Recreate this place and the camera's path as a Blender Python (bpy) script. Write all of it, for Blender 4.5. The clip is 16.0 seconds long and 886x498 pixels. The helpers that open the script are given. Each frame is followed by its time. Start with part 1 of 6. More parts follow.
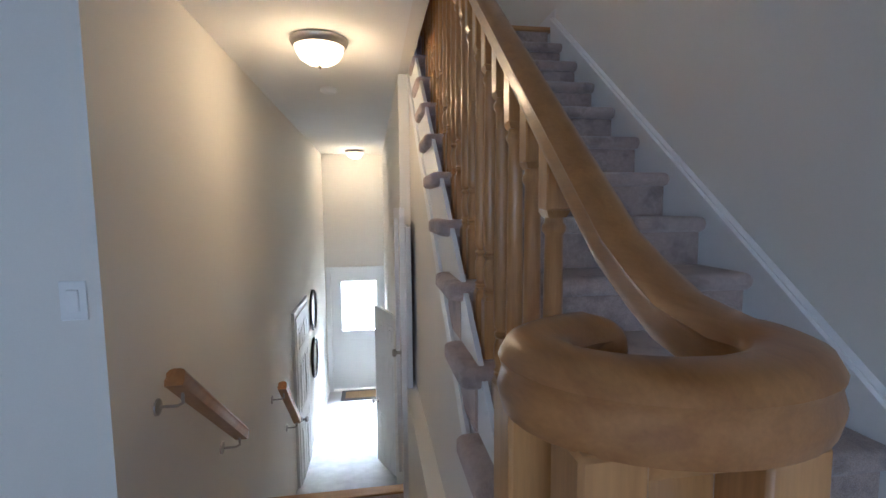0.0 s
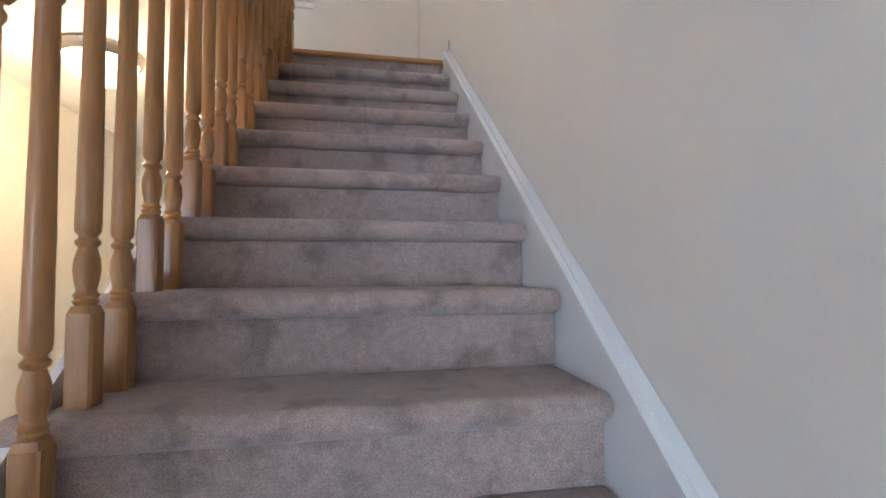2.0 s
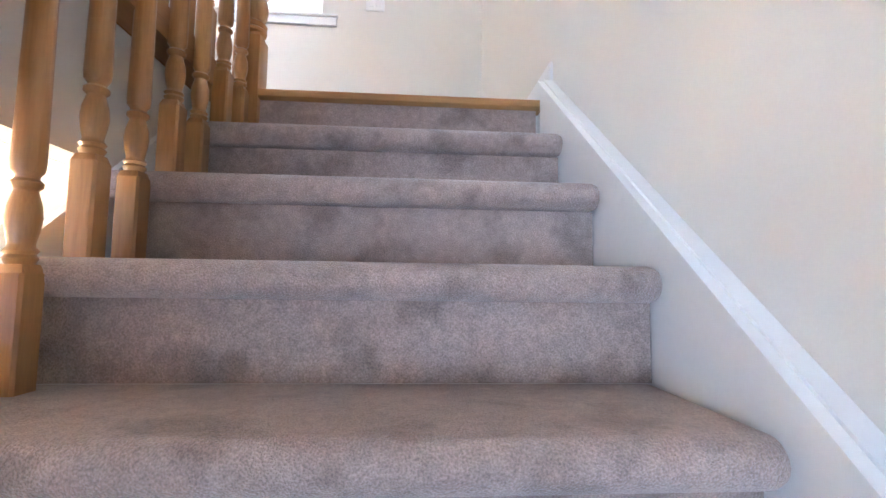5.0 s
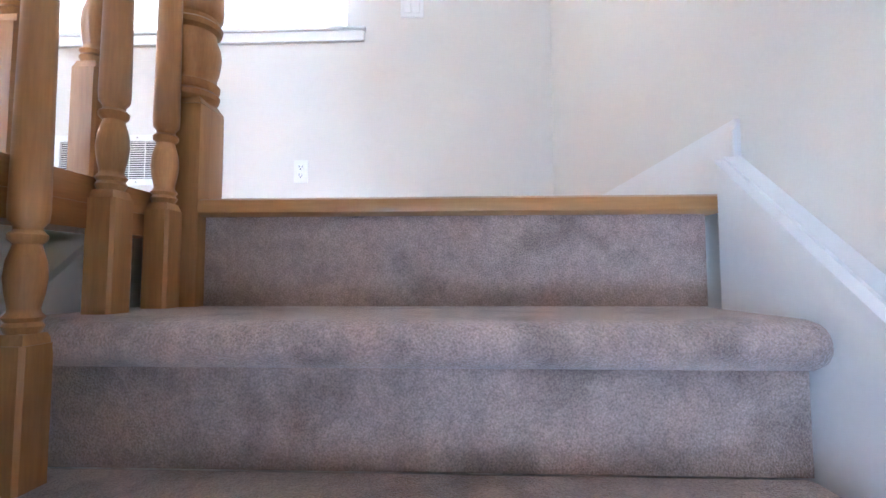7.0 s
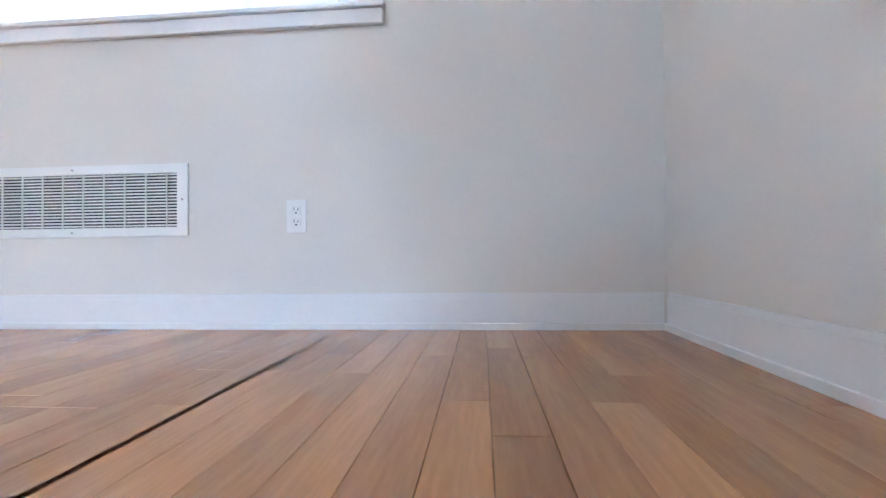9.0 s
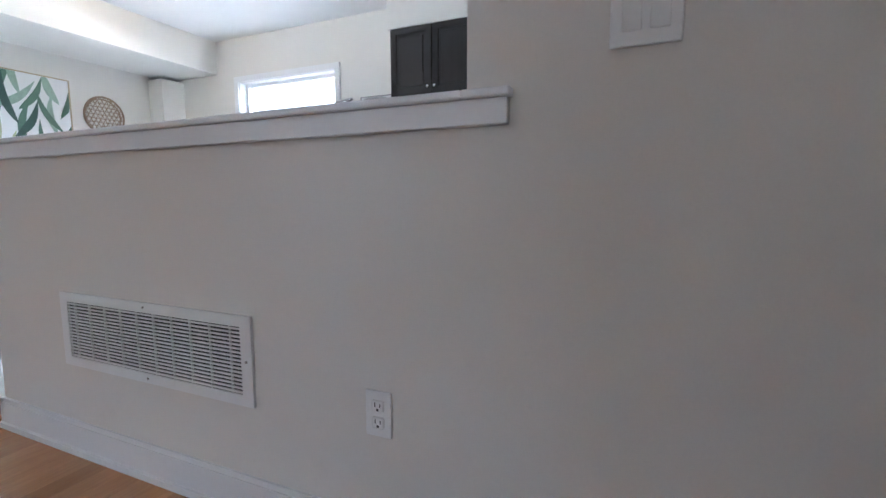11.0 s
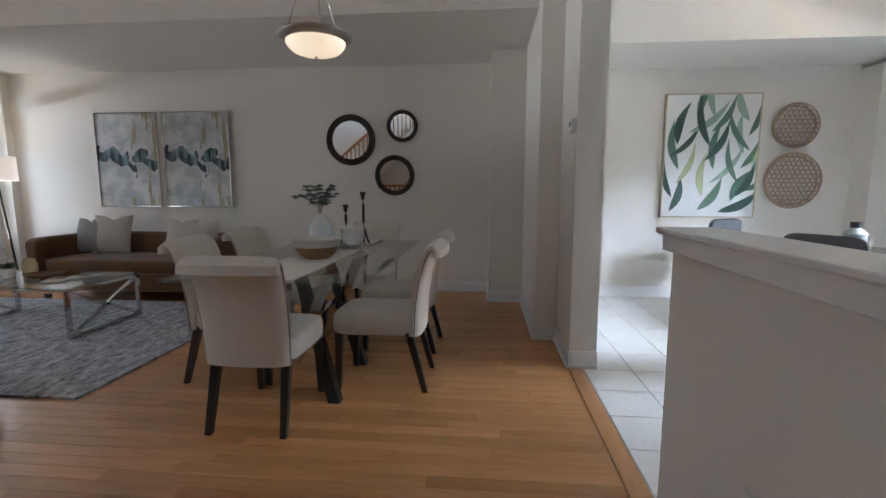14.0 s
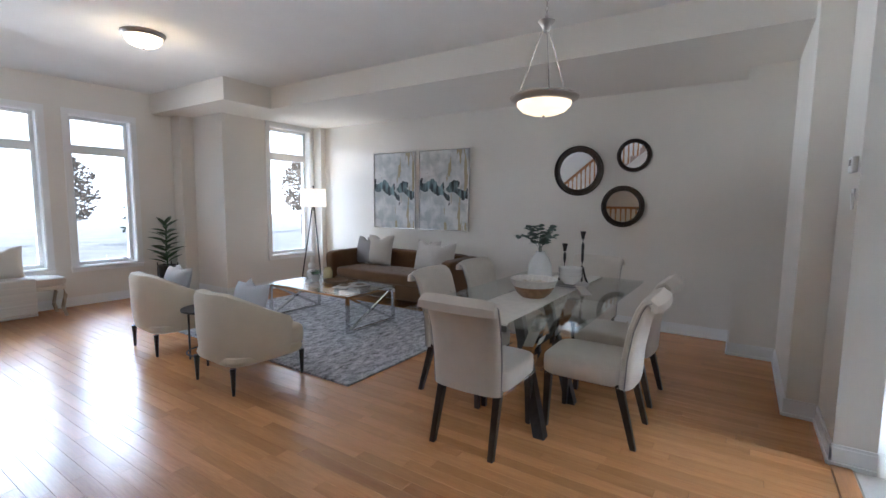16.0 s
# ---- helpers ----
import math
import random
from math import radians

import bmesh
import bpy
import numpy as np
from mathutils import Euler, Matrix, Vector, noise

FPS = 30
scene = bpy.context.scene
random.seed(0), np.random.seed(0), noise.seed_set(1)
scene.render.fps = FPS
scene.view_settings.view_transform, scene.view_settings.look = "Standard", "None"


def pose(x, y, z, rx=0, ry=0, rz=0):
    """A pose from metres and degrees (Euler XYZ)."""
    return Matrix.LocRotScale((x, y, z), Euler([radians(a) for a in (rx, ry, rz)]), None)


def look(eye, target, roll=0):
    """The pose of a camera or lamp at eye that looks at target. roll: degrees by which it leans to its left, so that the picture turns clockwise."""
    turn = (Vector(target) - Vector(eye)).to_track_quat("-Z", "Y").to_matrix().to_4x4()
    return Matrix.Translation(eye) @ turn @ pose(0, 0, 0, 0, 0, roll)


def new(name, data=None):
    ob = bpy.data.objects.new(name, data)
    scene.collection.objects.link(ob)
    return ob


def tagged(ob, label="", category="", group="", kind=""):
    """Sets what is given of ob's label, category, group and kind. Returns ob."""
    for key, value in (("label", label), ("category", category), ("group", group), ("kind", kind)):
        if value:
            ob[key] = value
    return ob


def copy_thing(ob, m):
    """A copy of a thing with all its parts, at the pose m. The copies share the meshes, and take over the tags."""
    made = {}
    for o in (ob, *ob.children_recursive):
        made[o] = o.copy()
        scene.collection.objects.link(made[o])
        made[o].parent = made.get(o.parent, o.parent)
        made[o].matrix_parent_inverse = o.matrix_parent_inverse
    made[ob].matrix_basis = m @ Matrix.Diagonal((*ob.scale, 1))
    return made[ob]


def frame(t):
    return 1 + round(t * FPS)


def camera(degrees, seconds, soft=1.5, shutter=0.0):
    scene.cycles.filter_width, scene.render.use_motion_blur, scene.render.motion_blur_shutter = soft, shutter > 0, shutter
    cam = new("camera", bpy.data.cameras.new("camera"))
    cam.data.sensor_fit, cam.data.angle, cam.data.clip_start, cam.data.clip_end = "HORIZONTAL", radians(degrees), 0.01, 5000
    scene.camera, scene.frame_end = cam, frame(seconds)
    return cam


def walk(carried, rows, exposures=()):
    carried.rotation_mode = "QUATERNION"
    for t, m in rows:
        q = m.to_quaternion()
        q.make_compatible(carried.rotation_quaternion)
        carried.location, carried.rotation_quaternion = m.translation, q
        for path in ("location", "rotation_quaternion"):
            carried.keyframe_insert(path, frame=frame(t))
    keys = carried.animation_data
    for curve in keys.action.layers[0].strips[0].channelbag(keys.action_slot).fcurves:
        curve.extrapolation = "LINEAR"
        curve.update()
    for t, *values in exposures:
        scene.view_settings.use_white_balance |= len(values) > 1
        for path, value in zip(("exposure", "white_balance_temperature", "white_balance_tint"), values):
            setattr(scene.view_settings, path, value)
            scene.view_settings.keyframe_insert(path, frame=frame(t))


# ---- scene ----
cam = camera(88.6, 16.0)
PATH = [
    (0, (-1.251, -3.118, -1.238), (-0.942, -1.149, -1.422), -0.5),
    (0.5, (-1.051, -3.145, -1.228), (-0.673, -1.184, -1.340), -0.3),
    (1, (-0.785, -3.081, -1.238), (-0.443, -1.110, -1.273), -0.6),
    (1.5, (-0.589, -2.881, -1.218), (-0.247, -0.910, -1.208), -0.6),
    (2, (-0.469, -2.590, -1.233), (-0.113, -0.624, -1.147), -0.1),
    (2.5, (-0.364, -2.299, -1.136), (-0.036, -0.329, -1.029), -0.4),
    (3, (-0.382, -2.106, -1.015), (-0.116, -0.126, -0.920), -0.8),
    (3.5, (-0.375, -1.895, -0.915), (-0.124, 0.084, -0.773), 0.1),
    (6, (-0.391, -1.045, -0.328), (-0.348, 0.948, -0.165), 0.2),
    (6.5, (-0.388, -0.895, -0.207), (-0.394, 1.100, -0.064), -0.1),
    (7, (-0.410, -0.746, -0.134), (-0.489, 1.249, -0.011), -0.1),
    (7.5, (-0.437, -0.593, -0.018), (-0.556, 1.402, 0.063), -0.2),
    (8, (-0.518, -0.399, 0.087), (-0.614, 1.595, 0.204), -1.0),
    (8.2, (-0.544, -0.335, 0.107), (-0.636, 1.660, 0.222), -1.0),
    (10.5, (-0.582, 0.426, 0.736), (-1.189, 2.322, 0.549), -0.1),
    (11, (-0.646, 0.571, 0.913), (-1.44, 2.393, 0.69), -0.2),
    (11.5, (-0.794, 0.694, 1.015), (-1.799, 2.406, 0.769), -0.2),
    (12, (-0.91, 0.74, 1.142), (-2.145, 2.29, 0.877), -0.3),
    (12.5, (-1.084, 0.816, 1.161), (-2.602, 2.088, 0.882), -0.2),
    (13, (-1.268, 0.878, 1.182), (-3.081, 1.674, 0.905), -0.1),
    (13.5, (-1.409, 0.846, 1.239), (-3.366, 1.147, 0.963), -0.1),
    (14, (-1.516, 0.891, 1.241), (-3.492, 0.711, 0.989), 0.0),
    (14.5, (-1.526, 0.931, 1.317), (-3.414, 0.318, 1.072), 0.1),
    (15, (-1.486, 0.953, 1.378), (-3.268, 0.076, 1.142), 0.4),
    (15.5, (-1.424, 0.975, 1.414), (-3.133, -0.04, 1.195), 0.7),
    (16, (-1.41, 0.998, 1.457), (-3.07, -0.099, 1.254), 0.6),
]
EXPOSURES = [(0.0, 0.4, 5300, 10), (1.5, 1.4, 5800, 10), (3.5, 2.1, 5700, 10), (6.0, 2.75, 5000, 10), (7.0, 2.62, 4900, 10), (8.2, 2.38, 4750, 7), (10.5, 0.95, 5050, 10), (11.0, 0.6, 5150, 10), (11.5, 0.2, 5150, 10), (12.0, -0.1, 5150, 10), (13.0, -0.6, 5300, 10),
             (13.5, -0.62, 5400, 10), (14.0, -0.25, 5600, 10), (14.5, 0.0, 5400, 10), (16.0, 0.35, 5300, 10)]
walk(cam, [(t, look(eye, target, roll)) for t, eye, target, roll in PATH],
     exposures=EXPOSURES)

# ---- world, sun and large lights ----
world = bpy.data.worlds.new("world")
scene.world = world
world.use_nodes = True
wn = world.node_tree
bg = wn.nodes["Background"]
sky = wn.nodes.new("ShaderNodeTexSky")
sky.sky_type = "NISHITA"
sky.sun_disc = False
sky.sun_elevation, sky.sun_rotation = radians(38), radians(80)
wn.links.new(sky.outputs[0], bg.inputs[0])
bg.inputs[1].default_value = 0.15

sun = new("sun", bpy.data.lights.new("sun", "SUN"))
sun.data.energy, sun.data.angle, sun.data.color = 4.0, radians(0.6), (1.0, 0.95, 0.88)
sun.matrix_world = look((60, 12, 48), (0, 0, 0))


def daylight_lamp(name, x, y, z, w, h, facing, watts, color=(0.86, 0.93, 1.0), spread=180):
    """Area lamp standing in for daylight; facing is the direction that it shines in."""
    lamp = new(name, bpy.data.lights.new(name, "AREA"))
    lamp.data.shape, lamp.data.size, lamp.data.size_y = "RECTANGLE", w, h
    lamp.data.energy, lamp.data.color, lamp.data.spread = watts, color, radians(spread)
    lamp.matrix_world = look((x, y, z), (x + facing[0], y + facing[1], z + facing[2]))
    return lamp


def bulb(name, x, y, z, watts, radius=0.06, color=(1.0, 0.72, 0.42)):
    lamp = new(name, bpy.data.lights.new(name, "POINT"))
    lamp.data.energy, lamp.data.shadow_soft_size, lamp.data.color = watts, radius, color
    lamp.location = (x, y, z)
    return lamp


daylight_lamp("sky_front", -3.2, -14.0, 6.2, 10.0, 4.2, (0, 1.0, -0.40), 2600, (0.80, 0.90, 1.0))
# Unseen fill lamp added below the sills to brighten ceilings and far walls.
daylight_lamp("sunlit_ground_front", -3.6, -22.0, -1.75, 18.0, 1.6, (0, 1.0, 0.16), 4800, (1.0, 0.97, 0.92))
daylight_lamp("sky_back", -2.2, 12.0, 6.1, 8.0, 3.0, (0, -1.0, -0.50), 13000, (0.84, 0.92, 1.0))
# Second unseen fill lamp, added behind the house for the kitchen.
daylight_lamp("sunlit_ground_back", -3.2, 20.0, -1.6, 16.0, 2.0, (0, -1.0, 0.14), 7000, (1.0, 0.97, 0.92))
daylight_lamp("sky_entry", -1.5, 6.3, -1.0, 1.4, 1.6, (0, -1.0, -0.8), 3800)
daylight_lamp("sky_lower_hall", -2.2, -7.28, -1.2, 2.2, 1.5, (0, 1, -0.1), 42, (0.62, 0.78, 1.0))
bulb("hall_bulb", -1.50, -0.58, -0.60, 6.5, color=(1.0, 0.66, 0.33))
bulb("entry_bulb", -1.48, 4.05, -0.60, 9)
bulb("pendant_bulb", -4.08, -0.05, 2.05, 26)
bulb("living_bulb", -3.58, -3.88, 2.80, 7)
bulb("kitchen_bulb", -5.1, 3.6, 2.8, 9)
bulb("floor_lamp_bulb", -6.60, -5.05, 1.50, 6)

# ---- materials ----


def mat(name, base, rough=0.6, metal=0.0, vary=0.08, scale=6.0, fine=120.0, bump=0.05, spec=0.5, per_object=0.0, stretch=None, sheen=0.0, coat=0.0):
    """A surface with colour drift at two scales and fine relief."""
    m = bpy.data.materials.new(name)
    m.use_nodes = True
    nt = m.node_tree
    p = nt.nodes["Principled BSDF"]
    co = nt.nodes.new("ShaderNodeTexCoord")
    mp = nt.nodes.new("ShaderNodeMapping")
    nt.links.new(co.outputs["Object"], mp.inputs[0])
    if stretch:
        mp.inputs["Scale"].default_value = stretch
    big = nt.nodes.new("ShaderNodeTexNoise")
    big.inputs["Scale"].default_value, big.inputs["Detail"].default_value = scale, 4
    small = nt.nodes.new("ShaderNodeTexNoise")
    small.inputs["Scale"].default_value, small.inputs["Detail"].default_value = fine, 3
    nt.links.new(mp.outputs[0], big.inputs[0]), nt.links.new(mp.outputs[0], small.inputs[0])
    mixn = nt.nodes.new("ShaderNodeMath")
    mixn.operation = "ADD"
    nt.links.new(big.outputs[0], mixn.inputs[0]), nt.links.new(small.outputs[0], mixn.inputs[1])
    rng = nt.nodes.new("ShaderNodeMapRange")
    rng.inputs["From Min"].default_value, rng.inputs["From Max"].default_value = 0.6, 1.4
    rng.inputs["To Min"].default_value, rng.inputs["To Max"].default_value = 1 - vary, 1 + vary
    nt.links.new(mixn.outputs[0], rng.inputs[0])
    last = rng.outputs[0]
    if per_object:
        info = nt.nodes.new("ShaderNodeObjectInfo")
        r2 = nt.nodes.new("ShaderNodeMapRange")
        r2.inputs["To Min"].default_value, r2.inputs["To Max"].default_value = 1 - per_object, 1 + per_object
        nt.links.new(info.outputs["Random"], r2.inputs[0])
        geo = nt.nodes.new("ShaderNodeNewGeometry")
        r3 = nt.nodes.new("ShaderNodeMapRange")
        r3.inputs["To Min"].default_value, r3.inputs["To Max"].default_value = 1 - per_object, 1 + per_object
        nt.links.new(geo.outputs["Random Per Island"], r3.inputs[0])
        mu = nt.nodes.new("ShaderNodeMath")
        mu.operation = "MULTIPLY"
        nt.links.new(last, mu.inputs[0]), nt.links.new(r2.outputs[0], mu.inputs[1])
        mu2 = nt.nodes.new("ShaderNodeMath")
        mu2.operation = "MULTIPLY"
        nt.links.new(mu.outputs[0], mu2.inputs[0]), nt.links.new(r3.outputs[0], mu2.inputs[1])
        last = mu2.outputs[0]
    sc = nt.nodes.new("ShaderNodeVectorMath")
    sc.operation = "SCALE"
    sc.inputs[0].default_value = base
    nt.links.new(last, sc.inputs["Scale"])
    nt.links.new(sc.outputs[0], p.inputs["Base Color"])
    p.inputs["Roughness"].default_value, p.inputs["Metallic"].default_value = rough, metal
    p.inputs["Specular IOR Level"].default_value = spec
    p.inputs["Sheen Weight"].default_value = sheen
    p.inputs["Coat Weight"].default_value = coat
    p.inputs["Coat Roughness"].default_value = 0.15
    if bump:
        b = nt.nodes.new("ShaderNodeBump")
        b.inputs["Strength"].default_value, b.inputs["Distance"].default_value = bump, 0.01
        nt.links.new(small.outputs[0], b.inputs["Height"])
        nt.links.new(b.outputs[0], p.inputs["Normal"])
    return m


def carpet(name, base):
    """Cut pile: dense tufts, brushed patches and darker tread marks."""
    m = bpy.data.materials.new(name)
    m.use_nodes = True
    nt = m.node_tree
    p = nt.nodes["Principled BSDF"]
    co = nt.nodes.new("ShaderNodeTexCoord")
    last = None
    tufts = None
    for size, detail, lo, hi, dark, light in ((11.0, 3, 0.52, 0.68, 1.06, 0.74), (3.5, 2, 0.35, 0.65, 0.93, 1.07), (55.0, 3, 0.3, 0.7, 0.90, 1.10), (420.0, 2, 0.28, 0.72, 0.70, 1.30)):
        n = nt.nodes.new("ShaderNodeTexNoise")
        n.inputs["Scale"].default_value, n.inputs["Detail"].default_value = size, detail
        nt.links.new(co.outputs["Object"], n.inputs[0])
        r = nt.nodes.new("ShaderNodeMapRange")
        r.inputs["From Min"].default_value, r.inputs["From Max"].default_value = lo, hi
        r.inputs["To Min"].default_value, r.inputs["To Max"].default_value = dark, light
        nt.links.new(n.outputs[0], r.inputs[0])
        tufts = n
        if last is None:
            last = r.outputs[0]
        else:
            mu = nt.nodes.new("ShaderNodeMath")
            mu.operation = "MULTIPLY"
            nt.links.new(last, mu.inputs[0]), nt.links.new(r.outputs[0], mu.inputs[1])
            last = mu.outputs[0]
    sc = nt.nodes.new("ShaderNodeVectorMath")
    sc.operation = "SCALE"
    sc.inputs[0].default_value = base
    nt.links.new(last, sc.inputs["Scale"])
    nt.links.new(sc.outputs[0], p.inputs["Base Color"])
    p.inputs["Roughness"].default_value, p.inputs["Specular IOR Level"].default_value, p.inputs["Sheen Weight"].default_value = 0.96, 0.08, 0.35
    b = nt.nodes.new("ShaderNodeBump")
    b.inputs["Strength"].default_value, b.inputs["Distance"].default_value = 0.8, 0.004
    nt.links.new(tufts.outputs[0], b.inputs["Height"])
    nt.links.new(b.outputs[0], p.inputs["Normal"])
    return m


def wood(name, base, dark, rough=0.35, axis=1, scale=1.0, per_object=0.12, coat=0.2, knots=0.5):
    """Grain that runs along one axis of the object."""
    m = bpy.data.materials.new(name)
    m.use_nodes = True
    nt = m.node_tree
    p = nt.nodes["Principled BSDF"]
    co = nt.nodes.new("ShaderNodeTexCoord")
    info = nt.nodes.new("ShaderNodeObjectInfo")
    geo = nt.nodes.new("ShaderNodeNewGeometry")
    add = nt.nodes.new("ShaderNodeMath")
    nt.links.new(info.outputs["Random"], add.inputs[0]), nt.links.new(geo.outputs["Random Per Island"], add.inputs[1])
    off = nt.nodes.new("ShaderNodeVectorMath")
    off.operation = "SCALE"
    off.inputs[0].default_value = (17.0, 31.0, 23.0)
    nt.links.new(add.outputs[0], off.inputs["Scale"])
    shift = nt.nodes.new("ShaderNodeVectorMath")
    nt.links.new(co.outputs["Object"], shift.inputs[0]), nt.links.new(off.outputs[0], shift.inputs[1])
    mp = nt.nodes.new("ShaderNodeMapping")
    s = [14.0 * scale] * 3
    s[axis] = 1.1 * scale
    mp.inputs["Scale"].default_value = s
    nt.links.new(shift.outputs[0], mp.inputs[0])
    n1 = nt.nodes.new("ShaderNodeTexNoise")
    n1.inputs["Scale"].default_value, n1.inputs["Detail"].default_value, n1.inputs["Distortion"].default_value = 1.0, 5, knots
    n2 = nt.nodes.new("ShaderNodeTexNoise")
    n2.inputs["Scale"].default_value, n2.inputs["Detail"].default_value = 9.0, 3
    nt.links.new(mp.outputs[0], n1.inputs[0]), nt.links.new(mp.outputs[0], n2.inputs[0])
    ramp = nt.nodes.new("ShaderNodeValToRGB")
    ramp.color_ramp.elements[0].position, ramp.color_ramp.elements[1].position = 0.33, 0.62
    ramp.color_ramp.elements[0].color, ramp.color_ramp.elements[1].color = (*dark, 1), (*base, 1)
    nt.links.new(n1.outputs[0], ramp.inputs[0])
    r2 = nt.nodes.new("ShaderNodeMapRange")
    r2.inputs["From Min"].default_value, r2.inputs["From Max"].default_value = 0.0, 2.0
    r2.inputs["To Min"].default_value, r2.inputs["To Max"].default_value = 1 - per_object, 1 + per_object
    nt.links.new(add.outputs[0], r2.inputs[0])
    r3 = nt.nodes.new("ShaderNodeMapRange")
    r3.inputs["From Min"].default_value, r3.inputs["From Max"].default_value = 0.3, 0.7
    r3.inputs["To Min"].default_value, r3.inputs["To Max"].default_value = 0.91, 1.06
    nt.links.new(n2.outputs[0], r3.inputs[0])
    mu = nt.nodes.new("ShaderNodeMath")
    mu.operation = "MULTIPLY"
    nt.links.new(r2.outputs[0], mu.inputs[0]), nt.links.new(r3.outputs[0], mu.inputs[1])
    sc = nt.nodes.new("ShaderNodeVectorMath")
    sc.operation = "SCALE"
    nt.links.new(ramp.outputs[0], sc.inputs[0]), nt.links.new(mu.outputs[0], sc.inputs["Scale"])
    nt.links.new(sc.outputs[0], p.inputs["Base Color"])
    p.inputs["Roughness"].default_value = rough
    p.inputs["Coat Weight"].default_value, p.inputs["Coat Roughness"].default_value = coat, 0.18
    b = nt.nodes.new("ShaderNodeBump")
    b.inputs["Strength"].default_value, b.inputs["Distance"].default_value = 0.08, 0.0012
    nt.links.new(n2.outputs[0], b.inputs["Height"])
    nt.links.new(b.outputs[0], p.inputs["Normal"])
    return m


def glow(name, color, strength):
    m = bpy.data.materials.new(name)
    m.use_nodes = True
    p = m.node_tree.nodes["Principled BSDF"]
    p.inputs["Base Color"].default_value = (0.9, 0.88, 0.82, 1)
    p.inputs["Emission Color"].default_value, p.inputs["Emission Strength"].default_value = (*color, 1), strength
    p.inputs["Roughness"].default_value = 0.25
    return m


def glass(name, tint=(1, 1, 1), rough=0.0, thin=True):
    m = bpy.data.materials.new(name)
    m.use_nodes = True
    nt = m.node_tree
    if thin:
        out = nt.nodes["Material Output"]
        tr = nt.nodes.new("ShaderNodeBsdfTransparent")
        tr.inputs[0].default_value = (*tint, 1)
        gl = nt.nodes.new("ShaderNodeBsdfGlossy")
        gl.inputs["Roughness"].default_value = 0.02
        lw = nt.nodes.new("ShaderNodeLayerWeight")
        pw = nt.nodes.new("ShaderNodeMath")
        pw.operation, pw.inputs[1].default_value = "POWER", 5.0
        nt.links.new(lw.outputs["Facing"], pw.inputs[0])
        fr = nt.nodes.new("ShaderNodeMath")
        fr.operation, fr.inputs[1].default_value, fr.inputs[2].default_value = "MULTIPLY_ADD", 0.9, 0.04
        nt.links.new(pw.outputs[0], fr.inputs[0])
        mx = nt.nodes.new("ShaderNodeMixShader")
        nt.links.new(fr.outputs[0], mx.inputs[0]), nt.links.new(tr.outputs[0], mx.inputs[1]), nt.links.new(gl.outputs[0], mx.inputs[2])
        nt.links.new(mx.outputs[0], out.inputs[0])
    else:
        p = nt.nodes["Principled BSDF"]
        p.inputs["Transmission Weight"].default_value, p.inputs["Roughness"].default_value = 1.0, rough
        p.inputs["Base Color"].default_value = (*tint, 1)
        p.inputs["IOR"].default_value = 1.45
    return m


M_WALL = mat("wall_paint", (0.75, 0.72, 0.66), 0.62, vary=0.025, scale=1.5, fine=260, bump=0.04, spec=0.3)
M_CEIL = mat("ceiling_paint", (0.80, 0.79, 0.76), 0.85, vary=0.03, scale=3, fine=180, bump=0.12, spec=0.2)
M_TRIM = mat("white_trim_paint", (0.80, 0.80, 0.79), 0.32, vary=0.02, scale=4, fine=90, bump=0.015)
M_PLASTIC = mat("white_plastic", (0.82, 0.82, 0.80), 0.3, vary=0.02, scale=20, fine=200, bump=0.0)
M_CARPET = carpet("taupe_carpet", (0.425, 0.328, 0.282))
M_OAK = wood("honey_oak", (0.47, 0.24, 0.085), (0.36, 0.165, 0.052), 0.32, axis=2, scale=2.6, per_object=0.14)
M_OAK_Y = wood("honey_oak_lengthwise", (0.36, 0.165, 0.052), (0.28, 0.118, 0.034), 0.32, axis=1, scale=2.6, per_object=0.08)
M_OAK_X = wood("honey_oak_crosswise", (0.52, 0.285, 0.105), (0.39, 0.195, 0.062), 0.32, axis=0, scale=1.6, per_object=0.08)
M_PLANK = wood("oak_floor", (0.44, 0.218, 0.084), (0.375, 0.178, 0.066), 0.27, axis=1, scale=1.0, per_object=0.32, coat=0.08, knots=0.2)
M_PLANK_X = wood("oak_floor_border", (0.44, 0.218, 0.084), (0.375, 0.178, 0.066), 0.30, axis=0, scale=1.0, per_object=0.2, coat=0.05, knots=0.2)
M_GAP = mat("floor_joint", (0.22, 0.105, 0.040), 0.8, bump=0)
M_TILE = mat("white_floor_tile", (0.74, 0.73, 0.70), 0.22, vary=0.05, scale=5, fine=60, bump=0.01, per_object=0.02)
M_GROUT = mat("tile_grout", (0.50, 0.49, 0.46), 0.9, bump=0.1)
M_NICKEL = mat("brushed_nickel", (0.42, 0.39, 0.36), 0.33, metal=1.0, vary=0.06, scale=30, fine=300, bump=0.01)
M_CHROME = mat("chrome", (0.60, 0.60, 0.60), 0.06, metal=1.0, vary=0.01, bump=0)
M_STEEL = mat("stainless_steel", (0.30, 0.295, 0.29), 0.27, metal=1.0, vary=0.12, scale=3, fine=200, bump=0.01, stretch=(12, 12, 0.4))
M_BLACK = mat("black_metal", (0.016, 0.015, 0.015), 0.42, vary=0.1, bump=0.02)
M_DARKWOOD = wood("espresso_wood", (0.030, 0.019, 0.014), (0.016, 0.010, 0.008), 0.33, axis=2, scale=2, per_object=0.1)
M_CABINET = wood("dark_cabinet", (0.015, 0.011, 0.009), (0.009, 0.007, 0.006), 0.5, axis=2, scale=2, per_object=0.05, coat=0.0)
M_LINEN = mat("cream_linen", (0.63, 0.575, 0.50), 0.9, vary=0.06, scale=12, fine=420, bump=0.25, spec=0.15, sheen=0.3)
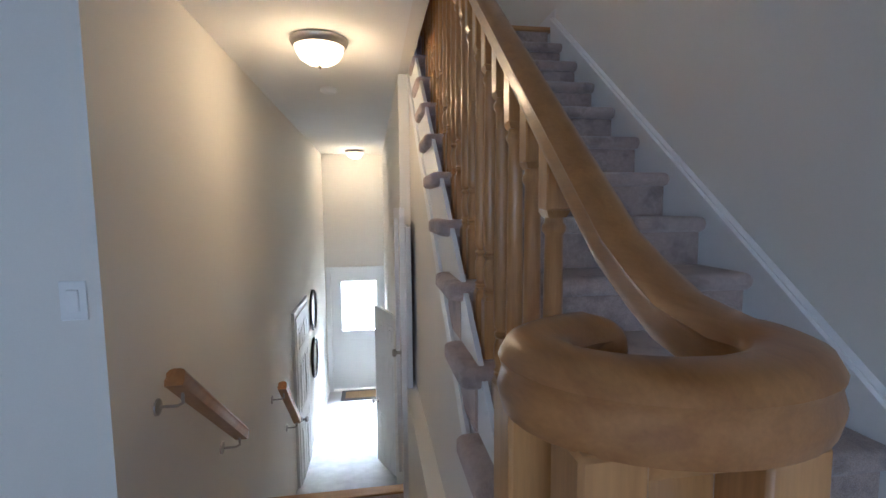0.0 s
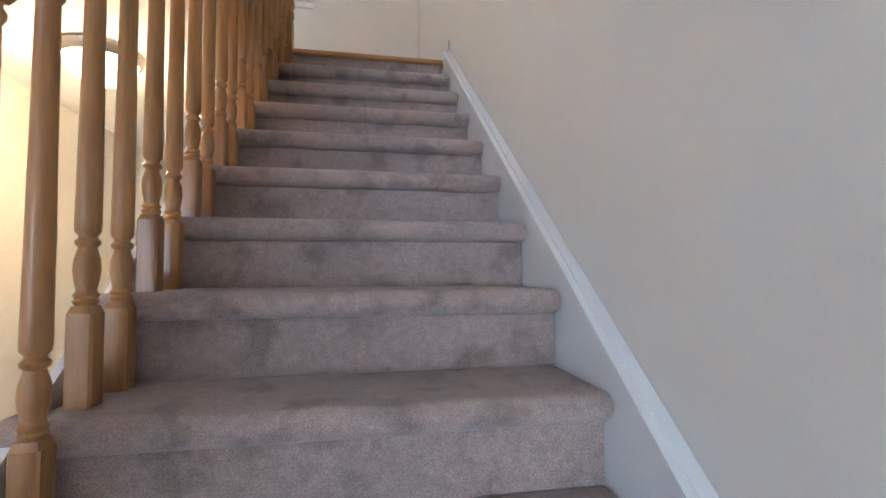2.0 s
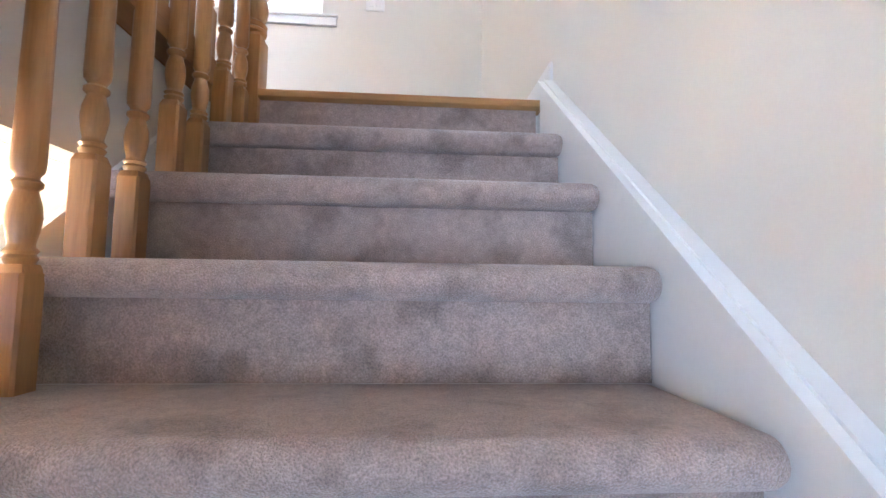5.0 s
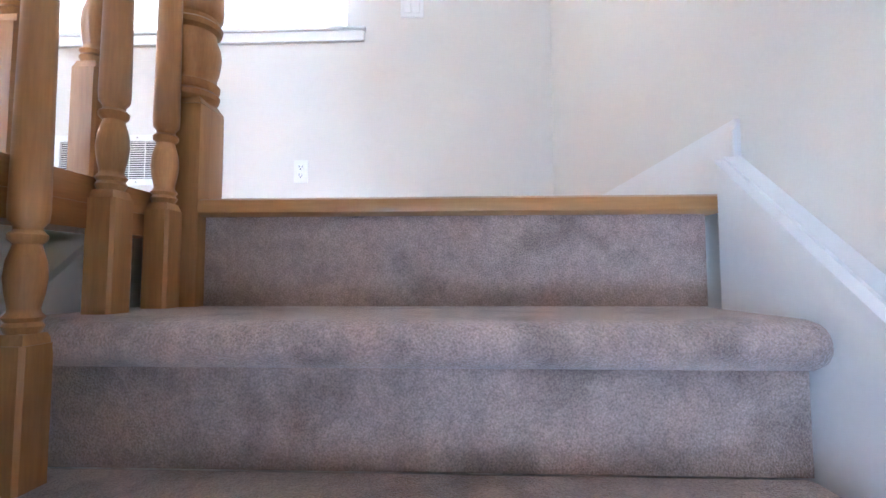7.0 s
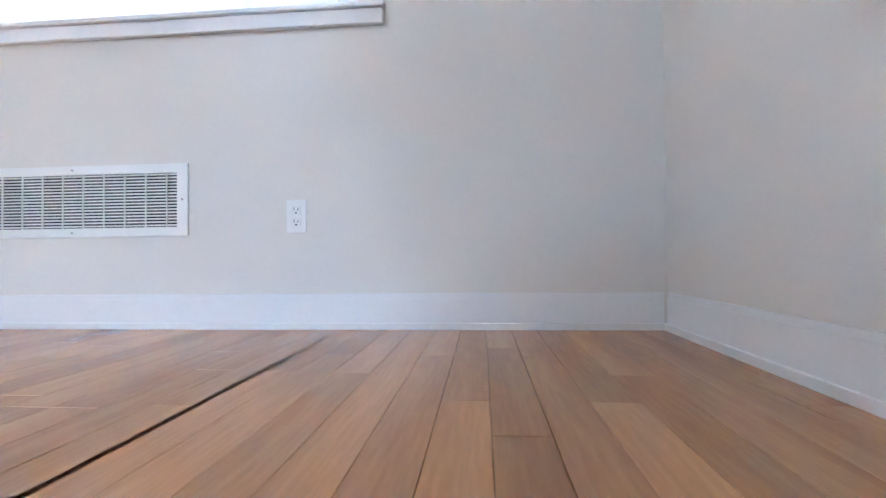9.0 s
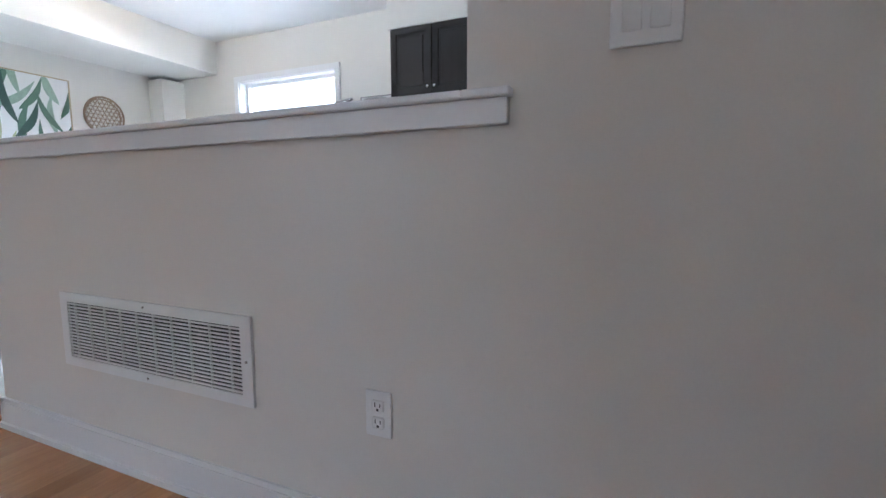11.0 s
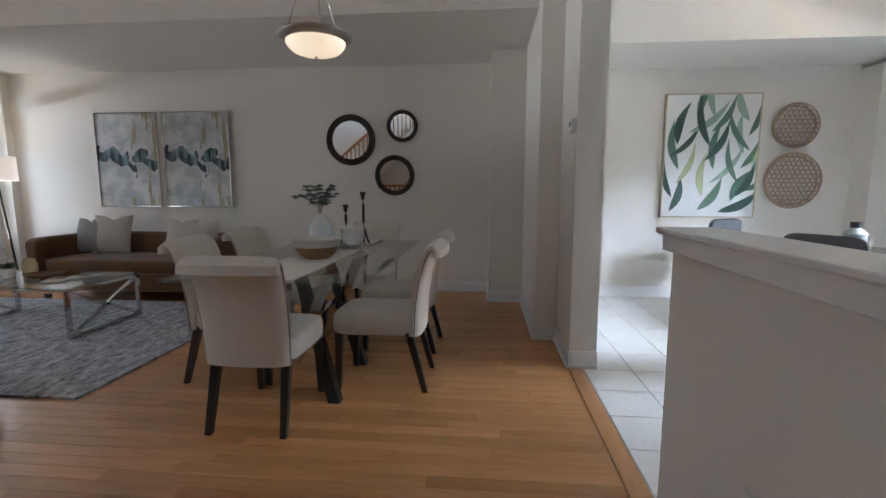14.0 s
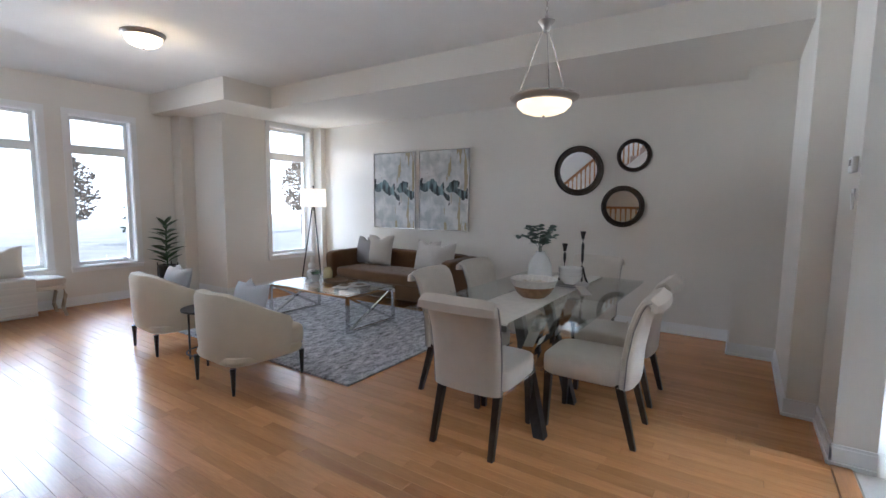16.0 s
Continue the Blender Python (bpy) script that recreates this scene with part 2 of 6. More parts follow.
M_BOUCLE = mat("cream_velvet", (0.66, 0.60, 0.48), 0.9, vary=0.06, scale=8, fine=300, bump=0.3, spec=0.15, sheen=0.4)
M_VELVET = mat("brown_velvet", (0.115, 0.060, 0.025), 0.8, vary=0.25, scale=5, fine=260, bump=0.2, spec=0.15, sheen=0.12)
M_CUSHION = mat("pale_cushion", (0.52, 0.48, 0.43), 0.9, vary=0.06, scale=10, fine=380, bump=0.3, spec=0.15)
M_GREYCUSH = mat("grey_cushion", (0.30, 0.28, 0.27), 0.9, vary=0.08, scale=10, fine=380, bump=0.3, spec=0.15)
M_BLUECUSH = mat("blue_grey_cushion", (0.48, 0.49, 0.52), 0.9, vary=0.06, scale=10, fine=380, bump=0.3, spec=0.15)
M_RUG = mat("grey_shag_rug", (0.40, 0.39, 0.40), 0.97, vary=0.95, scale=9, fine=45, bump=1.0, spec=0.05, stretch=(1.0, 2.2, 1.0))
M_GLASS = glass("window_glass")
M_TABLEGLASS = glass("table_glass", (0.95, 0.98, 0.97))
M_MIRROR = mat("mirror_silver", (0.86, 0.86, 0.85), 0.015, metal=1.0, vary=0.0, bump=0)
M_BULBGLASS = glow("lit_frosted_glass", (1.0, 0.76, 0.46), 2.6)
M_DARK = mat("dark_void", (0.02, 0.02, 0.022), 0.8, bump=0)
M_BRONZE = mat("dark_bronze", (0.06, 0.045, 0.035), 0.42, metal=0.7, vary=0.15, bump=0.02)
M_CERAMIC = mat("white_ceramic", (0.78, 0.77, 0.74), 0.22, vary=0.03, bump=0.01)
M_LEAF = mat("green_leaf", (0.035, 0.085, 0.028), 0.42, vary=0.25, scale=30, fine=90, bump=0.1, per_object=0.2)
M_EUCA = mat("eucalyptus_leaf", (0.085, 0.125, 0.10), 0.6, vary=0.25, scale=30, fine=90, bump=0.1, per_object=0.2)

# ---- mesh helpers ----


def part(name, bm, material, parent=None, label="", smooth=False):
    me = bpy.data.meshes.new(name)
    bmesh.ops.recalc_face_normals(bm, faces=bm.faces[:])
    bm.to_mesh(me)
    bm.free()
    me.materials.append(material)
    if smooth:
        me.shade_smooth()
        me.set_sharp_from_angle(angle=radians(40))
    ob = new(name, me)
    if parent:
        ob.parent = parent
    if label:
        tagged(ob, label=label)
    return ob


def thing(name, label, category, m=None, group="", kind=""):
    ob = new(name)
    ob.empty_display_size = 0.1
    if m is not None:
        ob.matrix_world = m
    return tagged(ob, label, category, group, kind)


def structure(ob, label, category):
    return tagged(ob, label, category, kind="structure")


def add_box(bm, x0, y0, z0, x1, y1, z1):
    v = [bm.verts.new((x, y, z)) for x in (min(x0, x1), max(x0, x1)) for y in (min(y0, y1), max(y0, y1)) for z in (min(z0, z1), max(z0, z1))]
    for f in ((0, 1, 3, 2), (4, 6, 7, 5), (0, 4, 5, 1), (2, 3, 7, 6), (0, 2, 6, 4), (1, 5, 7, 3)):
        bm.faces.new([v[i] for i in f])
    return v


def box(x0, y0, z0, x1, y1, z1, bevel=0.0, seg=2):
    bm = bmesh.new()
    add_box(bm, x0, y0, z0, x1, y1, z1)
    if bevel:
        bmesh.ops.bevel(bm, geom=bm.edges[:], offset=bevel, segments=seg, affect="EDGES", profile=0.5)
    return bm


def boxes(rows, bevel=0.0):
    bm = bmesh.new()
    for r in rows:
        add_box(bm, *r)
    if bevel:
        bmesh.ops.bevel(bm, geom=bm.edges[:], offset=bevel, segments=1, affect="EDGES")
    return bm


def lathe(profile, seg=24, bm=None, at=(0, 0, 0)):
    """Turned shape about z from rows of radius and height."""
    bm = bm or bmesh.new()
    rings = []
    for r, z in profile:
        rings.append([bm.verts.new((at[0] + r * math.cos(2 * math.pi * k / seg), at[1] + r * math.sin(2 * math.pi * k / seg), at[2] + z)) for k in range(seg)] if r > 1e-5
                     else [bm.verts.new((at[0], at[1], at[2] + z))])
    for a, b in zip(rings, rings[1:]):
        for k in range(seg):
            q = [a[k % len(a)], a[(k + 1) % len(a)], b[(k + 1) % len(b)], b[k % len(b)]]
            q = list(dict.fromkeys(q))
            if len(q) > 2:
                bm.faces.new(q)
    for ring in (rings[0], rings[-1]):
        if len(ring) > 2:
            bm.faces.new(ring)
    return bm


def sweep(points, outline, bm=None, closed=False, up=(0, 0, 1)):
    """Carries an outline (rows of side, up) along a line of points."""
    bm = bm or bmesh.new()
    pts = [Vector(p) for p in points]
    rings = []
    for i, p in enumerate(pts):
        a = pts[i - 1] if i or closed else p
        b = pts[(i + 1) % len(pts)] if i < len(pts) - 1 or closed else p
        d = (b - a).normalized()
        side = d.cross(Vector(up))
        side = side.normalized() if side.length > 1e-4 else Vector((1, 0, 0))
        top = side.cross(d)
        rings.append([bm.verts.new(p + side * s + top * t) for s, t in outline])
    n = len(outline)
    for i in range(len(rings) if closed else len(rings) - 1):
        a, b = rings[i], rings[(i + 1) % len(rings)]
        for k in range(n):
            bm.faces.new((a[k], a[(k + 1) % n], b[(k + 1) % n], b[k]))
    if not closed:
        bm.faces.new(rings[0]), bm.faces.new(list(reversed(rings[-1])))
    return bm


def ring(r, n=10, sx=1.0, sy=1.0):
    return [(r * sx * math.cos(2 * math.pi * k / n), r * sy * math.sin(2 * math.pi * k / n)) for k in range(n)]


def tube(points, r, bm=None, n=10, closed=False, up=(0, 0, 1)):
    return sweep(points, ring(r, n), bm, closed, up)


def taper(p0, p1, w0, w1, bm=None, d0=None, d1=None):
    """A square leg from p0 (top) to p1 (foot)."""
    bm = bm or bmesh.new()
    d0, d1 = d0 or w0, d1 or w1
    rows = []
    for p, w, d in ((p0, w0, d0), (p1, w1, d1)):
        rows.append([bm.verts.new((p[0] + sx * w / 2, p[1] + sy * d / 2, p[2])) for sx, sy in ((-1, -1), (1, -1), (1, 1), (-1, 1))])
    for k in range(4):
        bm.faces.new((rows[0][k], rows[0][(k + 1) % 4], rows[1][(k + 1) % 4], rows[1][k]))
    bm.faces.new(rows[0]), bm.faces.new(rows[1])
    return bm


def superbox(w, d, h, power=4.0, nu=28, nv=14, puff=None):
    """A soft padded block centred at the origin."""
    bm = bmesh.new()
    rows = []
    se = lambda c, e: math.copysign(abs(c) ** e, c)
    for j in range(nv + 1):
        th = -math.pi / 2 + math.pi * j / nv
        row = []
        for i in range(nu):
            ph = 2 * math.pi * i / nu
            e = 2.0 / power
            v = Vector((w / 2 * se(math.cos(th), e) * se(math.cos(ph), e), d / 2 * se(math.cos(th), e) * se(math.sin(ph), e), h / 2 * se(math.sin(th), e)))
            row.append(bm.verts.new(puff(v) if puff else v))
        rows.append(row)
    for a, b in zip(rows, rows[1:]):
        for i in range(nu):
            bm.faces.new((a[i], a[(i + 1) % nu], b[(i + 1) % nu], b[i]))
    bmesh.ops.remove_doubles(bm, verts=bm.verts[:], dist=1e-5)
    return bm


def moved(bm, m):
    bmesh.ops.transform(bm, matrix=m, verts=bm.verts[:])
    return bm


def merged(*bms):
    out = bmesh.new()
    for b in bms:
        me = bpy.data.meshes.new("tmp")
        b.to_mesh(me)
        b.free()
        out.from_mesh(me)
        bpy.data.meshes.remove(me)
    return out


def wall(name, label, axis, p0, p1, a0, a1, z0, z1, openings=(), material=None):
    """A wall p0..p1 thick across its axis, a0..a1 along, with openings (a0, a1, z0, z1) cut through."""
    cuts_a = sorted({a0, a1, *(o[0] for o in openings), *(o[1] for o in openings)})
    cuts_z = sorted({z0, z1, *(o[2] for o in openings), *(o[3] for o in openings)})
    bm = bmesh.new()
    for u0, u1 in zip(cuts_a, cuts_a[1:]):
        for w0, w1 in zip(cuts_z, cuts_z[1:]):
            if any(o[0] <= u0 and u1 <= o[1] and o[2] <= w0 and w1 <= o[3] for o in openings):
                continue
            add_box(bm, *((p0, u0, w0, p1, u1, w1) if axis == "x" else (u0, p0, w0, u1, p1, w1)))
    bmesh.ops.remove_doubles(bm, verts=bm.verts[:], dist=1e-5)
    inner = [f for f in bm.faces if any(len(e.link_faces) > 2 for e in f.edges) and
             all(len(e.link_faces) > 2 or True for e in f.edges) and _doubled(f)]
    bmesh.ops.delete(bm, geom=inner, context="FACES_ONLY")
    return structure(part(name, bm, material or M_WALL), label, "wall")


def _doubled(f):
    vs = set(f.verts)
    return any(g is not f and set(g.verts) == vs for e in f.edges for g in e.link_faces)


# ---- plan, in metres ----
R, G, N = 0.1832, 0.2252, 13          # riser, going, risers of the climbed flight
MID = -N * R                          # level of the lower hall
FOYER = -4.36                         # level of the entry
TOP = 3.03                            # main ceiling
SOFFIT = 2.74
EAST, WEST = 0.045, -7.1
SOUTH, NORTH = -6.56, 5.25
HALF = 1.475                          # face of the half wall
OPEN_X = -1.055                       # edge of the stair opening

# ---- walls ----
wall("wall_east", "cream painted stairwell wall, full height", "x", EAST, EAST + 0.14, -9.0, NORTH + 0.2, -4.6, 6.2)
wall("wall_kitchen_partition", "cream painted wall beside the half wall", "y", HALF, HALF + 0.12, -0.985, EAST, 0.0, TOP)
wall("wall_half", "cream painted half wall between landing and kitchen", "y", HALF, HALF + 0.12, -2.97, -0.985, 0.0, 1.066)
PATIO = (-5.66, -4.09, 0.02, 2.46)
SINKWIN = (-1.47, -0.45, 1.05, 2.38)
wall("wall_kitchen_north", "cream painted kitchen wall with patio door and window", "y", NORTH, NORTH + 0.18, WEST - 0.2, EAST, -0.3, TOP, (PATIO, SINKWIN))
wall("wall_west", "cream painted long party wall", "x", WEST - 0.15, WEST, -5.70, NORTH + 0.2, -0.3, TOP)
WIN_A, WIN_B, WIN_D = (-3.47, -2.72, 0.53, 2.58), (-4.53, -3.79, 0.53, 2.58), (-2.40, -1.65, 0.53, 2.58)
wall("wall_south", "cream painted living room wall with tall windows", "y", SOUTH - 0.2, SOUTH, -5.30, EAST, -0.3, TOP, (WIN_A, WIN_B, WIN_D))
WIN_C = (-6.92, -6.10, 0.55, 2.67)
wall("wall_bay", "cream painted wall with a single tall window", "y", -5.70, -5.50, WEST, -5.30, -0.3, TOP, (WIN_C,))
wall("wall_bay_return", "cream painted wall return", "x", -5.50, -5.30, SOUTH - 0.2, -5.70, -0.3, TOP)
structure(part("column_1", box(-5.30, -6.555, 0.0, -5.10, -6.30, SOFFIT), M_WALL), "cream painted corner column", "column")
structure(part("column_2", box(WEST + 0.002, -5.495, 0, WEST + 0.1, -5.30, SOFFIT), M_WALL), "cream painted corner column", "column")
structure(part("column_3", box(WEST + 0.002, 0.95, 0, -6.60, 1.322, SOFFIT), M_WALL), "cream painted dining room column", "column")
structure(part("wall_wing", boxes([(WEST + 0.002, 1.322, 0, -5.29, 1.69, TOP), (-5.289, 1.50, 0, -4.685, 1.688, TOP)]), M_WALL), "cream painted wing wall between dining room and kitchen", "wall")
structure(part("column_4", box(WEST + 0.002, 4.92, 0, -6.72, NORTH - 0.002, 2.55), M_WALL), "cream painted kitchen corner column", "column")

structure(part("wall_kitchen_west", box(WEST + 0.001, 1.691, 0, -7.0, 4.919, 2.599), M_WALL), "cream painted kitchen wall", "wall")
# ---- ceilings, soffits and slabs ----
structure(part("ceiling", boxes([(WEST - 0.1, SOUTH - 0.2, TOP, OPEN_X, NORTH + 0.15, TOP + 0.12), (OPEN_X, -0.2, TOP, EAST, NORTH + 0.15, TOP + 0.12),
                                 (OPEN_X, SOUTH - 0.2, TOP, EAST, -3.95, TOP + 0.12)]), M_CEIL), "white stippled ceiling", "ceiling")
structure(part("ceiling_soffit_dining", box(WEST + 0.001, -5.499, SOFFIT, -5.52, 1.321, TOP - 0.001), M_WALL), "dropped ceiling beam along the party wall", "ceiling")
structure(part("ceiling_soffit_bay", box(-5.519, SOUTH + 0.001, SOFFIT, -4.82, -4.63, TOP - 0.001), M_WALL), "dropped ceiling box in the bay", "ceiling")
structure(part("ceiling_soffit_kitchen", box(WEST + 0.001, 1.692, 2.60, -6.05, NORTH - 0.001, TOP - 0.001), M_WALL), "dropped kitchen bulkhead", "ceiling")
structure(part("ceiling_soffit_cabinets", boxes([(-2.93, 4.50, 2.50, -2.02, NORTH - 0.001, TOP - 0.001), (-2.019, 4.88, 2.41, -1.50, NORTH - 0.001, TOP - 0.001)]), M_WALL), "cream bulkhead over the kitchen cabinets", "ceiling")
SLAB = -0.36
structure(part("floor_slab", boxes([(WEST - 0.1, SOUTH - 0.2, SLAB, OPEN_X, NORTH + 0.1, -0.02), (OPEN_X, 0.06, SLAB, EAST, NORTH + 0.1, -0.02),
                                    (OPEN_X, SOUTH - 0.2, SLAB, EAST, -3.4, -0.02)]), M_CEIL), "floor structure with white ceiling below", "floor")
structure(part("floor_joints", boxes([(WEST, SOUTH, -0.02, OPEN_X, 1.58, -0.006), (OPEN_X, 0.03, -0.02, EAST, HALF, -0.006), (OPEN_X, SOUTH, -0.02, EAST, -3.4, -0.006)]), M_GAP), "dark joints between oak boards", "floor")
structure(part("floor_kitchen", box(WEST, 1.585, -0.02, EAST, NORTH, -0.008), M_GROUT), "tile grout of the kitchen floor", "floor")

# ---- lower hall, steps down and entry ----
LW = -2.04
wall("wall_hall_west", "cream painted hall wall", "x", LW - 0.14, LW, -1.66, 4.75, FOYER - 0.2, SLAB)
wall("wall_hall_corner", "cream painted wall with a light switch", "y", -1.66, -1.54, -4.2, LW - 0.14, MID - 0.2, SLAB)
ENTRY = (-1.95, -1.02, FOYER, FOYER + 2.10)
wall("wall_entry", "cream painted entry wall with the front door", "y", 4.60, 4.75, LW, EAST, FOYER - 0.2, SLAB, (ENTRY,))
wall("wall_under_stairs", "cream painted wall under the stairs", "x", -1.055, -0.975, 0.35, 4.60, FOYER - 0.2, SLAB)
structure(part("wall_stair_side", merged(box(-1.055, 0.0, FOYER, -0.975, 0.35, SLAB), boxes([(-1.03, -2.6, MID, -0.98, -2.3, MID + 0.15)])), M_WALL), "cream painted wall below the stair", "wall")
structure(part("floor_lower_hall", box(-4.2, -7.2, MID - 0.2, EAST, -1.64, MID), M_CARPET), "taupe carpet of the lower hall", "floor")
structure(part("floor_landing_low", box(LW, -0.55, MID - 5 * R - 0.2, -1.055, 0.06, MID - 5 * R), M_CARPET), "taupe carpeted half landing", "floor")
structure(part("landing_nosing", box(LW + 0.002, 0.0, MID - 5 * R - 0.03, -1.06, 0.10, MID - 5 * R + 0.012, 0.008), M_OAK_X), "honey oak landing nosing", "trim")
structure(part("floor_entry", box(LW, 0.3, FOYER - 0.2, EAST, 4.6, FOYER - 0.01), M_GROUT), "tile grout of the entry floor", "floor")
wall("wall_lower_west", "cream painted wall of the lower hall", "x", -4.35, -4.2, -7.2, -1.54, MID - 0.2, SLAB)
FAMILY_WIN = (-3.3, -1.1, MID + 0.4, MID + 1.9)
wall("wall_lower_south", "cream painted wall with a wide window behind the walker", "y", -7.35, -7.2, -4.35, EAST, MID - 0.2, SLAB, (FAMILY_WIN,))
# Added out of view to keep the front fill lamp out of this window.
structure(part("window_blind", box(-3.32, -7.375, MID + 0.38, -1.08, -7.352, MID + 1.92, 0.003, 1), M_TRIM), "unseen white panel blocking light at the lower hall window", "blind")


def carpet_flight(name, label, x0, x1, y0, z0, n, direction=1, flare=0.0, wrap=0.0):
    """Carpeted steps; the first riser stands at y0 on level z0 and each step is a part. flare widens the lower steps, wrap sets the risers in at the open end."""
    top = thing(name, label, "staircase", pose(0, y0, z0))
    for k in range(n):
        z, y = (k + 1) * R, k * G
        xa = x0 - flare * (n - k) * G
        roll = [(y + 0.020 + 0.030 * math.cos(t), z - 0.029 + 0.029 * math.sin(t)) for t in (math.pi * (-0.5 - a / 10.0) for a in range(11))]
        tread = [(y + 0.036, z - 0.058)] + roll + [(y + G + 0.03, z), (y + G + 0.03, z - 0.058)]
        bm = bmesh.new()
        rings = []
        ends = ((0.0, 0.55), (0.006, 0.80), (0.016, 0.95), (0.030, 1.0)) if wrap else ((0.0, 1.0),)
        stations = [(xa + d, f) for d, f in ends] + [((xa + x1) / 2, 1.0), (x1 - 0.012, 1.0), (x1, 0.86)]
        for x, f in stations:
            rings.append([bm.verts.new((x, y + 0.036 + (p - y - 0.036) * (f if p < y + 0.036 else 1.0), z - 0.029 + (q - z + 0.029) * f)) for p, q in tread])
        for a, b in zip(rings, rings[1:]):
            for i in range(len(tread)):
                bm.faces.new((a[i], a[(i + 1) % len(tread)], b[(i + 1) % len(tread)], b[i]))
        bm.faces.new(rings[0]), bm.faces.new(rings[-1])
        add_box(bm, xa + wrap, y + 0.034, z - R, x1, y + G + 0.029, z - 0.0581)
        if direction < 0:
            moved(bm, Matrix.Diagonal((1, -1, 1, 1)))
        part("step", bm, M_CARPET, top, smooth=True)
    return top


Y1 = -(N - 1) * G
stair = carpet_flight("carpeted_staircase", "taupe carpeted staircase with an oak balustrade side", -0.985, -0.004, Y1, MID, N - 1, flare=0.026, wrap=0.045)
part("top_riser", box(-0.853, 0.022 - Y1, -R - MID, -0.004, 0.055 - Y1, -0.03 - MID), M_CARPET, stair)
# skirt board against the wall and cut stringer on the open side
sl = R / G


def slope_board(x0, x1, lo, hi, y0, y1, material, name, parent, cap=None):
    b = bmesh.new()
    q = [(y0, sl * y0 + lo), (y1, sl * y1 + lo), (y1, sl * y1 + hi), (y0, sl * y0 + hi)]
    va = [b.verts.new((x0, y - Y1, z - MID)) for y, z in q]
    vb = [b.verts.new((x1, y - Y1, z - MID)) for y, z in q]
    for k in range(4):
        b.faces.new((va[k], va[(k + 1) % 4], vb[(k + 1) % 4], vb[k]))
    b.faces.new(va), b.faces.new(vb)
    return part(name, b, material, parent)


slope_board(0.0, EAST - 0.002, -0.35, 0.015, Y1 - 0.25, -0.01, M_TRIM, "skirt_board", stair)
slope_board(-0.006, EAST - 0.003, 0.015, 0.060, Y1 - 0.25, -0.01, M_TRIM, "skirt_cap", stair)
slope_board(0.012, EAST - 0.004, 0.0601, 0.066, Y1 - 0.25, -0.01, M_TRIM, "skirt_bead", stair)
slope_board(-0.985, -0.97, -0.42, -0.02, Y1 + 0.04, 0.03, M_TRIM, "stringer", stair)
slope_board(-0.998, -0.986, -0.42, -0.33, Y1 + 0.04, 0.03, M_TRIM, "stringer_trim", stair)
down = carpet_flight("carpeted_steps_down", "taupe carpeted steps down to the half landing", LW + 0.004, -1.06, 0, MID - 5 * R, 4, -1)
down.location = (0, -1.64 + 4 * G, MID - 5 * R)
down2 = carpet_flight("carpeted_steps_entry", "taupe carpeted steps down to the entry", LW + 0.004, -1.06, 0, FOYER, 5, -1)
down2.location = (0, 0.06 + 5 * G, FOYER)


# ---- balustrades ----
def baluster_bm(h, base=0.24, w=0.038, head=0.13):
    """A turned oak spindle with square foot and head, standing on z = 0."""
    body = lathe([(0.016, base), (0.020, base + 0.008), (0.0165, base + 0.013), (0.020, base + 0.018), (0.0155, base + 0.024), (0.0150, base + 0.028), (0.0185, base + 0.045), (0.0205, base + 0.062), (0.0190, base + 0.080), (0.0150, base + 0.094),
                  (0.0135, base + 0.100), (0.0185, base + 0.105), (0.0190, base + 0.111), (0.0140, base + 0.116), (0.0138, base + 0.120), (0.0190, base + 0.127), (0.0200, base + 0.140), (0.0195, base + 0.18), (0.0165, h * 0.72),
                  (0.0155, h - head - 0.03), (0.0205, h - head - 0.022), (0.0205, h - head - 0.014), (0.016, h - head - 0.008), (0.016, h - head)], 12)
    foot = bmesh.new()
    add_box(foot, -w / 2, -w / 2, 0, w / 2, w / 2, base - 0.012)
    top = [v for v in foot.verts if v.co.z > 0.01]
    cap = lathe([(w * 0.66, 0), (0.017, 0.014)], 4, at=(0, 0, base - 0.012))
    moved(cap, Matrix.Identity(4))
    bmesh.ops.bevel(foot, geom=[e for e in foot.edges if abs(e.verts[0].co.z - e.verts[1].co.z) > 0.1], offset=0.004, segments=1, affect="EDGES")
    cone = bmesh.new()
    add_box(cone, -w / 2 + 0.002, -w / 2 + 0.002, base - 0.012, w / 2 - 0.002, w / 2 - 0.002, base)
    for v in cone.verts:
        if v.co.z > base - 0.005:
            v.co.x *= 0.78
            v.co.y *= 0.78
    headb = box(-w / 2, -w / 2, h - head + 0.012, w / 2, w / 2, h, 0.003, 1)
    neck = bmesh.new()
    add_box(neck, -w / 2, -w / 2, h - head, w / 2, w / 2, h - head + 0.012)
    for v in neck.verts:
        if v.co.z < h - head + 0.005:
            v.co.x *= 0.72
            v.co.y *= 0.72
    cap.free()
    return merged(body, foot, cone, headb, neck)


RAIL = [(-0.030, -0.030), (0.030, -0.030), (0.034, -0.012), (0.030, 0.004), (0.033, 0.014), (0.026, 0.027), (0.012, 0.033), (-0.012, 0.033), (-0.026, 0.027), (-0.033, 0.014), (-0.030, 0.004), (-0.034, -0.012)]
RX, RH = -0.897, 0.828          # rail line and the height of its middle over the nosings


